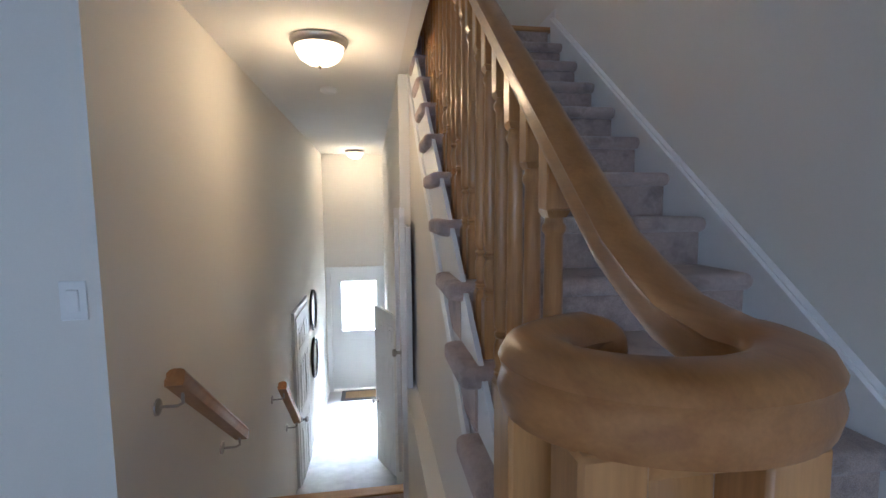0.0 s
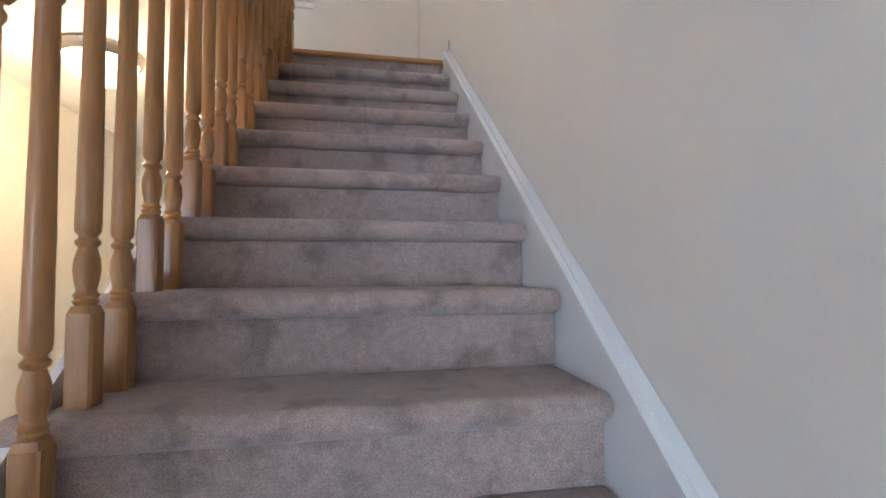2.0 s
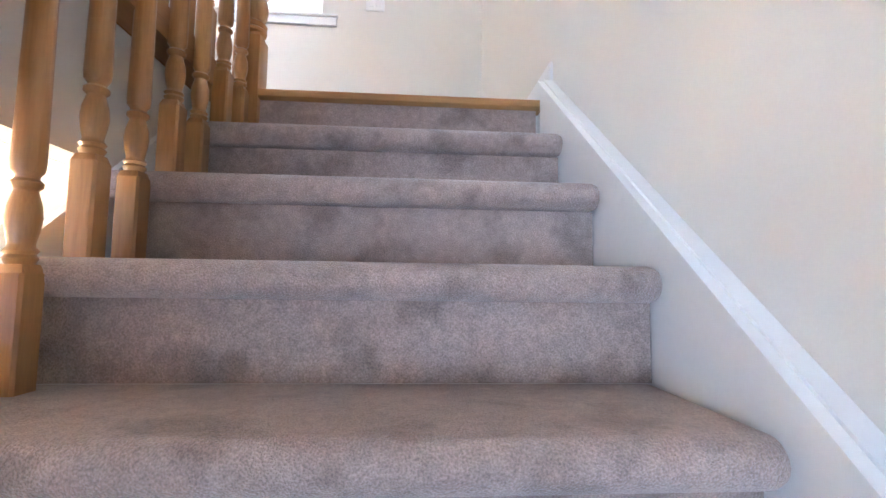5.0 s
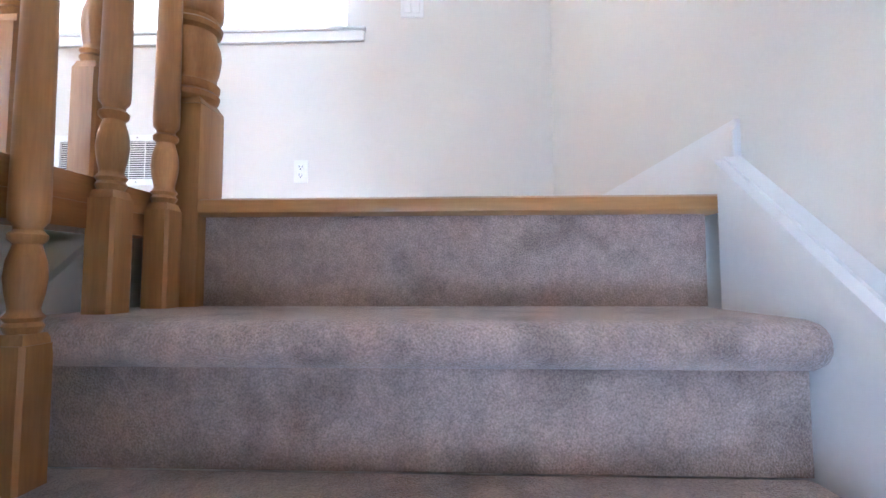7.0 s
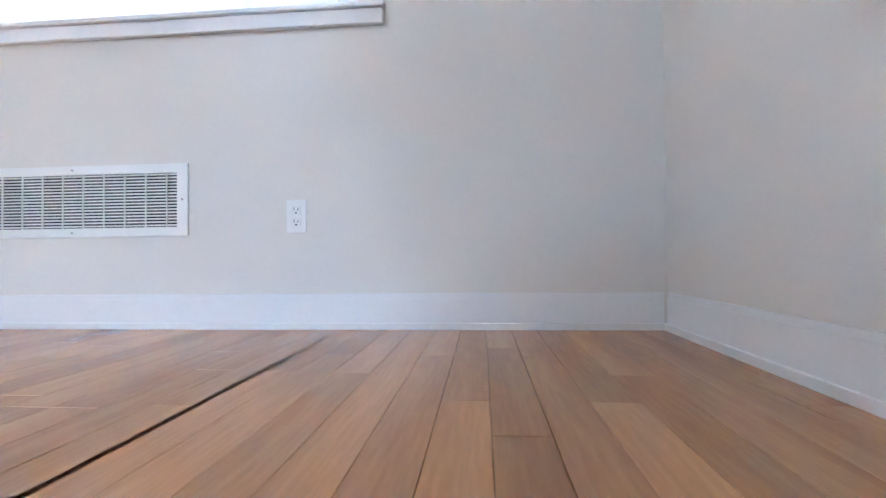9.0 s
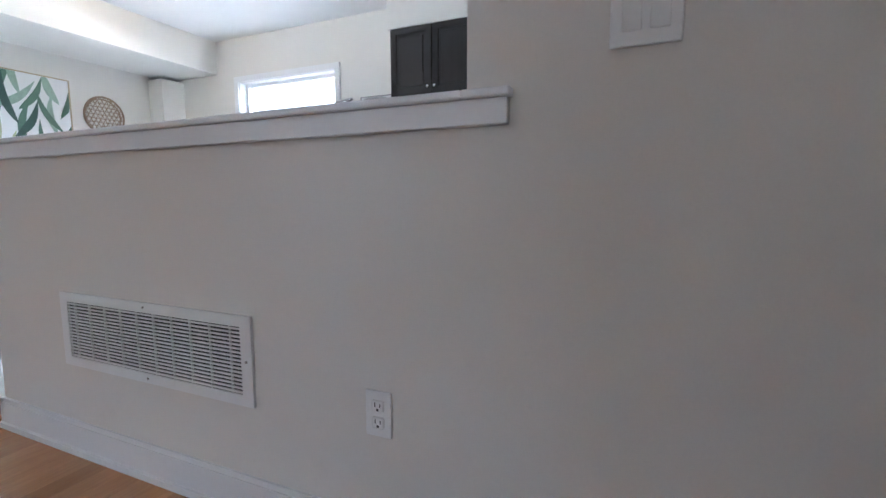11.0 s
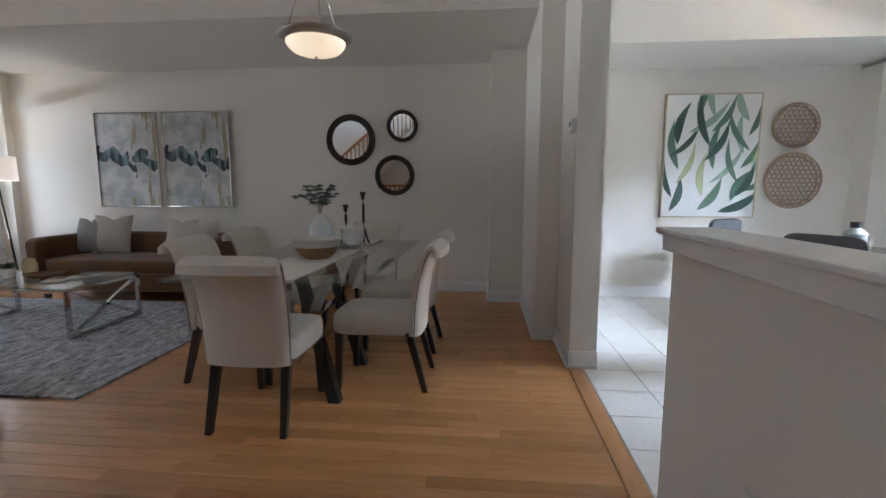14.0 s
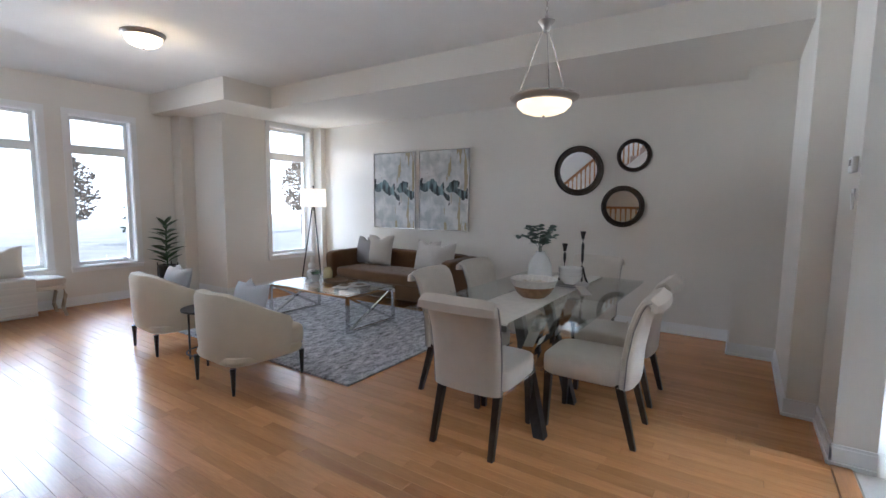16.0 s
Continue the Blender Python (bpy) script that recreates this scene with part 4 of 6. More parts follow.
dome_light("ceiling_light", "lit flush dome light with a nickel rim in the hall", -1.50, -0.58, SLAB, 0.15)
dome_light("ceiling_light", "lit flush dome light with a nickel rim in the entry", -1.48, 4.05, SLAB, 0.15)
dome_light("ceiling_light", "lit flush dome light on the living room ceiling", -3.58, -3.88, TOP, 0.19)
dome_light("ceiling_light", "lit flush dome light on the kitchen ceiling", -5.1, 3.6, TOP, 0.17)
smoke = thing("smoke_detector", "white round smoke detector on the hall ceiling", "smoke detector", pose(-1.54, 0.41, SLAB))
part("body", lathe([(0.055, 0), (0.06, -0.008), (0.06, -0.02), (0.045, -0.034), (0, -0.036)], 24), M_PLASTIC, smoke, smooth=True)
pend = thing("pendant_light", "lit glass bowl pendant with nickel rods over the dining table", "pendant light", pose(-4.08, -0.05, 1.985))
part("rim", lathe([(0.165, 0.075), (0.20, 0.095), (0.205, 0.105), (0.19, 0.118), (0.15, 0.122), (0.15, 0.10)], 40), M_NICKEL, pend, smooth=True)
part("shade", lathe([(0.165, 0.09), (0.158, 0.055), (0.13, 0.025), (0.08, 0.007), (0, 0.0)], 32), glow("lit_cream_glass", (1.0, 0.74, 0.44), 0.95), pend, "lit cream glass bowl", smooth=True)
part("finial", lathe([(0, -0.018), (0.008, -0.012), (0.008, -0.004), (0.004, 0.004)], 10), M_NICKEL, pend, smooth=True)
part("hub", lathe([(0.018, 0.48), (0.02, 0.49), (0.03, 0.52), (0.045, 0.535), (0.05, 0.545), (0.03, 0.55), (0.012, 0.56), (0.008, 0.58)], 20), M_NICKEL, pend, smooth=True)
for k in range(3):
    a = radians(30 + 120 * k)
    part("rod", tube([(0.175 * math.cos(a), 0.175 * math.sin(a), 0.12), (0.03 * math.cos(a), 0.03 * math.sin(a), 0.485)], 0.0035), M_NICKEL, pend)
for k in range(17):
    ln = [(0.008 * math.cos(t), 0.0, 0.014 * math.sin(t)) for t in np.linspace(0, 2 * math.pi, 10)[:-1]]
    o = part("chain_link", tube(ln, 0.002, n=6, closed=True, up=(0, 1, 0)), M_NICKEL, pend)
    o.location, o.rotation_euler = (0, 0, 0.59 + k * 0.026), (0, 0, radians(90 * (k % 2)))
part("canopy", lathe([(0.065, 1.043), (0.06, 1.03), (0.02, 1.015), (0, 1.013)], 24), M_NICKEL, pend, smooth=True)


# ---- mirrors ----
def round_mirror(name, label, x, y, z, r, tilt=2.0, face=1, rim=M_BRONZE):
    ob = thing(name, label, "mirror", pose(x, y, z, 0, 90 + tilt if face > 0 else -90 - tilt, 0), group="round wall mirrors")
    part("outer_ring", lathe([(r, 0.0), (r, 0.022), (r * 0.97, 0.03), (r * 0.94, 0.022), (r * 0.94, 0.0)], 48), rim, ob, smooth=True)
    part("inner_ring", lathe([(r * 0.80, 0.004), (r * 0.80, 0.022), (r * 0.77, 0.026), (r * 0.75, 0.018), (r * 0.75, 0.004)], 48), rim, ob, smooth=True)
    part("backing", lathe([(0, 0.001), (r * 0.93, 0.001), (r * 0.93, 0.004), (r * 0.80, 0.005), (0, 0.006)], 48), rim, ob)
    part("glass", lathe([(0, 0.0155), (r * 0.745, 0.0155), (r * 0.745, 0.0165), (0, 0.0166)], 48), M_MIRROR, ob, "silvered mirror glass")
    for k in range(4):
        a = radians(90 * k + 15)
        part("spoke", tube([(r * 0.76 * math.cos(a), r * 0.76 * math.sin(a), 0.018), (r * 0.96 * math.cos(a), r * 0.96 * math.sin(a), 0.018)], 0.006), rim, ob)
    return ob


round_mirror("round_mirror", "large round mirror with a double dark bronze ring", WEST + 0.012, -0.75, 1.865, 0.305)
round_mirror("round_mirror", "small round mirror with a double dark bronze ring", WEST + 0.010, -0.11, 2.025, 0.19)
round_mirror("round_mirror", "medium round mirror with a double dark bronze ring", WEST + 0.012, -0.21, 1.435, 0.245)
round_mirror("round_mirror", "round wood-framed mirror in the entry", LW + 0.01, 2.83, -2.54, 0.26, 0, rim=M_DARKWOOD)
round_mirror("round_mirror", "round wood-framed mirror in the entry", LW + 0.01, 2.83, -3.17, 0.26, 0, rim=M_DARKWOOD)


# ---- hall handrails ----
def wall_rail(p0, p1):
    ob = thing("wall_handrail", "short oak wall handrail on metal brackets", "handrail", group="hall handrails")
    part("rail", sweep([p0, p1], RAIL), M_OAK_Y, ob, smooth=True)
    for f in (0.07, 0.93):
        p = Vector(p0).lerp(Vector(p1), f)
        part("bracket", tube([(LW + 0.004, p.y, p.z - 0.085), (p.x - 0.02, p.y, p.z - 0.085), (p.x, p.y, p.z - 0.075), (p.x, p.y, p.z - 0.03)], 0.006, up=(0, 1, 0)), M_NICKEL, ob)
        part("rosette", moved(lathe([(0.032, 0), (0.03, 0.006), (0.012, 0.01)], 18), pose(LW + 0.001, p.y, p.z - 0.085, 0, 90, 0)), M_NICKEL, ob, smooth=True)
    return ob


wall_rail((-1.95, -1.43, -1.83), (-1.95, -0.68, -2.42))
wall_rail((-1.95, 0.38, -2.58), (-1.95, 0.98, -3.14))

# ---- dining room ----
def dining_chair(m, label="cream upholstered dining chair with a rolled back and nailheads"):
    """Faces +y, seat centre at the origin."""
    ob = thing("dining_chair", label, "chair", m, group="chairs round the dining table")
    part("seat", moved(superbox(0.47, 0.52, 0.15, 6.0, 32, 12), pose(0, 0.03, 0.425)), M_LINEN, ob, smooth=True)
    # back: a padded slab that leans and rolls over backwards at its top
    line = [(-0.225, 0.36), (-0.235, 0.55), (-0.262, 0.72), (-0.30, 0.84), (-0.325, 0.89), (-0.352, 0.905), (-0.378, 0.885), (-0.378, 0.855)]
    bm = bmesh.new()
    rows = []
    for i, (y, z) in enumerate(line):
        w = 0.225 + 0.035 * (i / 7.0)
        a, c = line[max(i - 1, 0)], line[min(i + 1, len(line) - 1)]
        d = Vector((c[0] - a[0], c[1] - a[1])).normalized()
        n = Vector((-d.y, d.x)) * -1
        t = 0.042 if i < 4 else 0.036
        row = []
        for k in range(16):
            u = 2 * math.pi * k / 16
            sx = math.copysign(abs(math.cos(u)) ** 0.45, math.cos(u)) * w
            st = math.copysign(abs(math.sin(u)) ** 0.7, math.sin(u)) * t
            bow = 0.018 * (1 - (sx / w) ** 2)
            row.append(bm.verts.new((sx, y + n.x * st - bow, z + n.y * st)))
        rows.append(row)
    for a, c in zip(rows, rows[1:]):
        for k in range(16):
            bm.faces.new((a[k], a[(k + 1) % 16], c[(k + 1) % 16], c[k]))
    bm.faces.new(rows[0]), bm.faces.new(rows[-1])
    back = part("backrest", bm, M_LINEN, ob, smooth=True)
    for s in (-1, 1):
        pts = [(s * (0.226 + 0.03 * i / 7.0), y - 0.012, z) for i, (y, z) in enumerate(line[:6])]
        part("piping", tube(pts, 0.004, n=6), M_GREYCUSH, back)
    for x in (-0.1, 0.1):
        part("button", moved(superbox(0.022, 0.012, 0.022, 2.2, 10, 6), pose(x, -0.212, 0.74)), M_LINEN, back, smooth=True)
    for s in (-1, 1):
        part("leg", taper((s * 0.19, 0.24, 0.37), (s * 0.195, 0.25, 0.0), 0.045, 0.032), M_DARKWOOD, ob)
        part("leg", taper((s * 0.19, -0.20, 0.38), (s * 0.20, -0.30, 0.0), 0.045, 0.032), M_DARKWOOD, ob)
    nails = bmesh.new()
    for i in range(22):
        for s in (-1, 1):
            lathe([(0.005, -0.003), (0.005, 0.002), (0, 0.005)], 6, nails, (s * 0.233, -0.2 + i * 0.021, 0.367))
    for i in range(20):
        lathe([(0.005, -0.003), (0.005, 0.002), (0, 0.005)], 6, nails, (-0.21 + i * 0.022, 0.285, 0.367))
    tagged(part("nailhead_trim", nails, M_CHROME, ob), kind="stuff")
    return ob


chair = dining_chair(pose(-3.90, -0.31, 0, 0, 0, 90))
copy_thing(chair, pose(-4.39, 0.235, 0, 0, 0, 180))
copy_thing(chair, pose(-5.08, 0.225, 0, 0, 0, 178))
copy_thing(chair, pose(-4.40, -0.74, 0, 0, 0, 2))
copy_thing(chair, pose(-5.10, -0.74, 0, 0, 0, -3))
copy_thing(chair, pose(-5.78, -0.22, 0, 0, 0, -90))

TZ = 0.80
table = thing("dining_table", "rectangular glass dining table on a crossed chrome and wood base", "dining table", pose(-4.62, -0.22, 0))
top = part("tabletop", box(-1.0, -0.53, TZ - 0.014, 1.0, 0.53, TZ, 0.004, 2), M_TABLEGLASS, table, "clear glass top")
top.visible_shadow = False
for s in (-1, 1):
    for c in (-1, 1):
        bmx = taper((s * 0.30 + c * 0.32, 0.0 + c * 0.24, TZ - 0.02), (s * 0.30 - c * 0.30, -c * 0.24, 0.0), 0.07, 0.07)
        part("leg", bmx, M_CHROME if c > 0 else M_DARKWOOD, table)
for x in (-0.62, 0.02, 0.62):
    part("pad", lathe([(0.03, TZ - 0.02), (0.03, TZ - 0.0145)], 16, at=(x, 0.0, 0)), M_CHROME, table)
part("stretcher", box(-0.3, -0.03, 0.37, 0.3, 0.03, 0.43, 0.005, 1), M_CHROME, table)

runner = thing("table_runner", "off-white textured table runner on the glass table", "table runner", pose(-4.62, -0.22, TZ + 0.001))
bm = bmesh.new()
nx, rows = 60, []
for i in range(nx + 1):
    x = -1.05 + 2.1 * i / nx
    drop = 0.0
    xx = x
    if abs(x) > 1.0:
        drop = (abs(x) - 1.0) * 1.0
        xx = math.copysign(1.004, x)
    rows.append([[bm.verts.new((xx, y, 0.002 * math.sin(7 * x + 3 * y) + 0.003 - drop + dz)) for y in (-0.18, -0.09, 0, 0.09, 0.18)] for dz in (0.0, 0.003)])
for a, b2 in zip(rows, rows[1:]):
    for L in (0, 1):
        for j in range(4):
            bm.faces.new((a[L][j], a[L][j + 1], b2[L][j + 1], b2[L][j]))
    for j in (0, 4):
        bm.faces.new((a[0][j], a[1][j], b2[1][j], b2[0][j]))
part("cloth", bm, mat("runner_cloth", (0.70, 0.67, 0.62), 0.9, vary=0.10, scale=18, fine=160, bump=0.5, spec=0.1), runner, smooth=True)

vase = thing("glass_vase", "tall white-tinted glass vase with eucalyptus on the dining table", "vase", pose(-4.82, -0.33, TZ + 0.007))
part("body", lathe([(0.0, 0.0), (0.075, 0.002), (0.092, 0.03), (0.098, 0.09), (0.09, 0.17), (0.065, 0.23), (0.038, 0.258), (0.034, 0.268), (0.039, 0.275), (0.034, 0.274), (0.030, 0.262), (0.058, 0.228), (0.083, 0.168), (0.09, 0.09), (0.0, 0.012)], 28),
     mat("milky_glass", (0.72, 0.74, 0.74), 0.12, vary=0.03, bump=0), vase, smooth=True)


def leaf_bm(bm, at, d, length, width, round_tip=True):
    d = Vector(d).normalized()
    side = d.cross(Vector((0.2, 0.3, 1))).normalized()
    nrm = side.cross(d)
    n = 6
    left, right, mid = [], [], []
    for i in range(n + 1):
        t = i / n
        w = width * (math.sin(math.pi * min(1, t * 0.97 + 0.03)) ** (0.6 if round_tip else 0.9)) * (1.0 if round_tip else (1.15 - 0.6 * t))
        c = Vector(at) + d * length * t - nrm * length * 0.18 * t * t
        left.append(bm.verts.new(c + side * w / 2 + nrm * w * 0.12)), right.append(bm.verts.new(c - side * w / 2 + nrm * w * 0.12)), mid.append(bm.verts.new(c))
    for a, m2 in ((left, mid), (mid, right)):
        for i in range(n):
            bm.faces.new((a[i], m2[i], m2[i + 1], a[i + 1]))
    return bm


rng = random.Random(4)
sprig = thing("eucalyptus_sprigs", "grey-green eucalyptus sprigs standing in the vase", "plant", pose(-4.82, -0.33, TZ + 0.24))
for s in range(9):
    a, tilt = 2 * math.pi * s / 9 + rng.uniform(-0.2, 0.2), rng.uniform(0.3, 1.0)
    pts = [(0, 0, -0.1)]
    for i in range(1, 7):
        t = i / 6
        pts.append((0.17 * tilt * t * math.cos(a) * (0.6 + t * 0.6), 0.17 * tilt * t * math.sin(a) * (0.6 + t * 0.6), 0.04 + 0.20 * t * (1.15 - 0.55 * tilt * t)))
    part("stem", tube(pts, 0.0022, n=5), M_EUCA, sprig)
    for i in range(2, 7):
        for k in (-1, 1):
            o = bmesh.new()
            leaf_bm(o, pts[i], (math.cos(a + k * 1.1) * 1.0, math.sin(a + k * 1.1), rng.uniform(-0.2, 0.7)), rng.uniform(0.045, 0.065), rng.uniform(0.036, 0.05))
            part("leaf", o, M_EUCA, sprig, smooth=True)

bowl = thing("wooden_bowl", "round wooden bowl with a silvered rim band on the runner", "bowl", pose(-4.38, -0.20, TZ + 0.007))
part("bowl", lathe([(0.0, 0.0), (0.08, 0.0), (0.115, 0.03), (0.145, 0.08)], 32), wood("bowl_wood", (0.36, 0.20, 0.09), (0.24, 0.12, 0.05), 0.35, axis=0, scale=2), bowl, smooth=True)
part("rim_band", lathe([(0.145, 0.08), (0.162, 0.125), (0.164, 0.13), (0.158, 0.13), (0.14, 0.082), (0.11, 0.036), (0.0, 0.012)], 32), mat("silvered_band", (0.62, 0.60, 0.57), 0.3, metal=0.4, vary=0.15, scale=40), bowl, smooth=True)
for i in range(7):
    a = i * 0.9
    part("moss_stick", tube([(0.09 * math.cos(a), 0.09 * math.sin(a), 0.085), (-0.08 * math.cos(a + 0.5), -0.08 * math.sin(a + 0.5), 0.11)], 0.006, n=6), M_LINEN, bowl)
for k, (z, r) in enumerate(((0.0, 0.15), (0.013, 0.145))):
    pl = thing("dinner_plate", "white ceramic plate stacked on the table", "plate", pose(-4.93, -0.12, TZ + 0.008 + z), group="stacked plates")
    part("plate", lathe([(0, 0.0), (0.09, 0.0), (r, 0.012), (r, 0.015), (0.09, 0.005), (0, 0.005)], 32), M_CERAMIC, pl, smooth=True)
for k in range(3):
    b2 = thing("white_bowl", "white ceramic bowl stacked on the plates", "bowl", pose(-4.93, -0.12, TZ + 0.03 + 0.03 * k), group="stacked bowls")
    part("bowl", lathe([(0, 0.0), (0.045, 0.0), (0.085, 0.04), (0.092, 0.07), (0.087, 0.07), (0.08, 0.042), (0.04, 0.006), (0, 0.006)], 28), M_CERAMIC, b2, smooth=True)
nap = thing("folded_napkin", "folded pale napkin beside the plates", "napkin", pose(-4.78, 0.03, TZ + 0.006, 0, 6, 30))
part("cloth", box(-0.12, -0.035, 0, 0.12, 0.035, 0.014, 0.005, 2), M_CUSHION, nap)
for name, x, y, h in (("candle_holder", -5.10, -0.08, 0.43), ("candle_holder", -5.02, -0.20, 0.33)):
    ch = thing(name, "black branching metal candle holder on the dining table", "candle holder", pose(x, y, TZ + 0.007), group="candle holders")
    for k in range(3):
        a = radians(120 * k + 20)
        part("foot", tube([(0.06 * math.cos(a), 0.06 * math.sin(a), 0.004), (0.035 * math.cos(a), 0.035 * math.sin(a), 0.05), (0.008 * math.cos(a), 0.008 * math.sin(a), 0.14)], 0.008, n=7), M_BLACK, ch, smooth=True)
    part("stem", tube([(0, 0, 0.12), (0.006, 0.003, 0.2), (-0.004, 0, h * 0.75), (0, 0, h - 0.05)], 0.011, n=8), M_BLACK, ch, smooth=True)
    part("cup", lathe([(0.011, h - 0.06), (0.016, h - 0.03), (0.024, h), (0.018, h), (0.012, h - 0.03)], 14), M_BLACK, ch, smooth=True)

# ---- living room ----
rug = thing("area_rug", "grey heathered shag area rug under the coffee table", "rug", pose(-5.05, -3.15, 0.001))
bm = bmesh.new()
nx, ny = 70, 100
vs = [[bm.verts.new((-1.16 + 2.32 * i / nx + (noise.noise((j * 0.6, i * 0.1, 3)) * 0.012 if i in (0, nx) else 0), -1.62 + 3.24 * j / ny, 0.014 + 0.006 * noise.noise((i * 0.8, j * 0.8, 0)))) for j in range(ny + 1)] for i in range(nx + 1)]
for i in range(nx):
    for j in range(ny):
        bm.faces.new((vs[i][j], vs[i + 1][j], vs[i + 1][j + 1], vs[i][j + 1]))
edge = [e for e in bm.edges if e.is_boundary]
ext = bmesh.ops.extrude_edge_only(bm, edges=edge)
for v in [g for g in ext["geom"] if isinstance(g, bmesh.types.BMVert)]:
    v.co.z = 0.0
part("rug_top", bm, M_RUG, rug, smooth=True)

sofa = thing("tufted_sofa", "brown velvet tufted sofa against the party wall", "sofa", pose(-6.57, -3.15, 0, 0, 0, -90))
SW, SD = 2.24, 0.90
part("base", moved(superbox(SW - 0.06, SD - 0.04, 0.24, 8, 40, 10), pose(0, 0, 0.235)), M_VELVET, sofa, smooth=True)
cush = superbox(SW - 0.30, SD - 0.22, 0.16, 7, 48, 14)
part("seat_cushion", moved(cush, pose(0, 0.10, 0.41)), M_VELVET, sofa, smooth=True)
part("backrest", moved(superbox(SW - 0.2, 0.17, 0.44, 7, 48, 16), pose(0, -0.345, 0.51, -4, 0, 0)), M_VELVET, sofa, smooth=True)
for s in (-1, 1):
    part("arm", moved(superbox(0.17, SD - 0.03, 0.46, 7, 32, 14), pose(s * (SW / 2 - 0.085), 0, 0.49, 0, s * 4, 0)), M_VELVET, sofa, smooth=True)
    for t in (-1, 1):
        part("leg", taper((s * (SW / 2 - 0.14), t * 0.34, 0.13), (s * (SW / 2 - 0.14), t * 0.34, 0.015), 0.06, 0.045), M_DARKWOOD, sofa)
for i in range(9):
    for j in range(2):
        part("tuft_button", moved(superbox(0.03, 0.03, 0.012, 2.2, 10, 6), pose(-0.84 + i * 0.21, -0.02 + j * 0.22, 0.490)), M_VELVET, sofa, smooth=True)
    part("tuft_button", moved(superbox(0.03, 0.014, 0.03, 2.2, 10, 6), pose(-0.84 + i * 0.21, -0.245, 0.58)), M_VELVET, sofa, smooth=True)


def cushion(label, m, material, s=0.46, group="", crease=0.05):
    """A square scatter cushion standing in its x-z plane with a chopped top edge."""
    ob = thing("scatter_cushion", label, "cushion", m, group=group)
    n = 16
    bm = bmesh.new()
    sheets = []
    for f in (-1, 1):
        g = []
        for i in range(n + 1):
            row = []
            for j in range(n + 1):
                u, v = 2 * i / n - 1, 2 * j / n - 1
                th = 0.075 * ((1 - abs(u) ** 2.6) * (1 - abs(v) ** 2.6)) ** 0.5
                x = u * s / 2 * (1 - 0.07 * (1 - v * v) * 1.0 + 0.0)
                z = v * s / 2 * (1 - 0.07 * (1 - u * u)) - crease * max(0, v) ** 2 * max(0.0, 1 - abs(u) * 2.2)
                row.append(bm.verts.new((x, f * th, z + s / 2)))
            g.append(row)
        sheets.append(g)
    for g in sheets:
        for i in range(n):
            for j in range(n):
                bm.faces.new((g[i][j], g[i + 1][j], g[i + 1][j + 1], g[i][j + 1]))
    bmesh.ops.remove_doubles(bm, verts=bm.verts[:], dist=1e-4)
    part("cover", bm, material, ob, smooth=True)
    return ob


for y, dz, mt, rz, lab, sz in ((-3.98, 0.0, M_GREYCUSH, 82, "grey scatter cushion on the brown sofa", 0.44), (-3.68, 0.0, M_CUSHION, 96, "pale linen scatter cushion on the brown sofa", 0.48),
                           (-2.78, 0.0, M_CUSHION, 84, "pale linen scatter cushion on the brown sofa", 0.44), (-2.52, 0.0, M_CUSHION, 97, "pale linen scatter cushion on the brown sofa", 0.42), (-3.84, 0.0, M_GREYCUSH, 90, "grey scatter cushion behind a pale one", 0.42)):
    x = -6.66 if "behind" not in lab else -6.74
    cushion(lab, pose(x, y, 0.485, -14, 0, rz), mt, sz, "sofa cushions")


def barrel_chair(m, label):
    """Faces +y."""
    ob = thing("barrel_armchair", label, "armchair", m, group="pair of armchairs")
    n, rows = 28, []
    bm = bmesh.new()
    for i in range(n + 1):
        a = radians(-200 + 220 * i / n)                # sweeps round the back
        f = abs((i / n) * 2 - 1)
        top = 0.765 - 0.22 * max(0, f - 0.25) ** 1.3 / 0.75 ** 1.3
        prof = []
        for (o, z) in ((0.0, 0.24), (0.015, 0.30), (0.03, 0.45), (0.035, top - 0.05), (0.015, top - 0.008), (-0.035, top), (-0.085, top - 0.02), (-0.10, top - 0.08), (-0.095, 0.40), (-0.09, 0.26)):
            rx, ry = 0.355 + o, 0.345 + o
            prof.append(bm.verts.new((rx * math.cos(a), ry * math.sin(a) + (0.12 if math.sin(a) > 0 else 0) * math.sin(a), z)))
        rows.append(prof)
    for a, b2 in zip(rows, rows[1:]):
        for k in range(len(a)):
            bm.faces.new((a[k], a[(k + 1) % len(a)], b2[(k + 1) % len(a)], b2[k]))
    bm.faces.new(rows[0]), bm.faces.new(rows[-1])
    part("shell", bm, M_BOUCLE, ob, smooth=True)
    part("seat", moved(superbox(0.58, 0.70, 0.20, 5, 30, 12), pose(0, 0.05, 0.33)), M_BOUCLE, ob, smooth=True)
    part("underframe", moved(superbox(0.66, 0.68, 0.09, 5, 30, 8), pose(0, 0.02, 0.245)), M_BOUCLE, ob, smooth=True)
    for x, y in ((-0.24, -0.26), (0.24, -0.26), (-0.25, 0.28), (0.25, 0.28)):
        part("leg", lathe([(0.011, 0.0), (0.022, 0.21), (0.0, 0.211)], 12), M_BLACK, ob, smooth=True).matrix_basis = pose(x * 1.12, y * 1.12, 0.0, 0, 0, 0)
    return ob


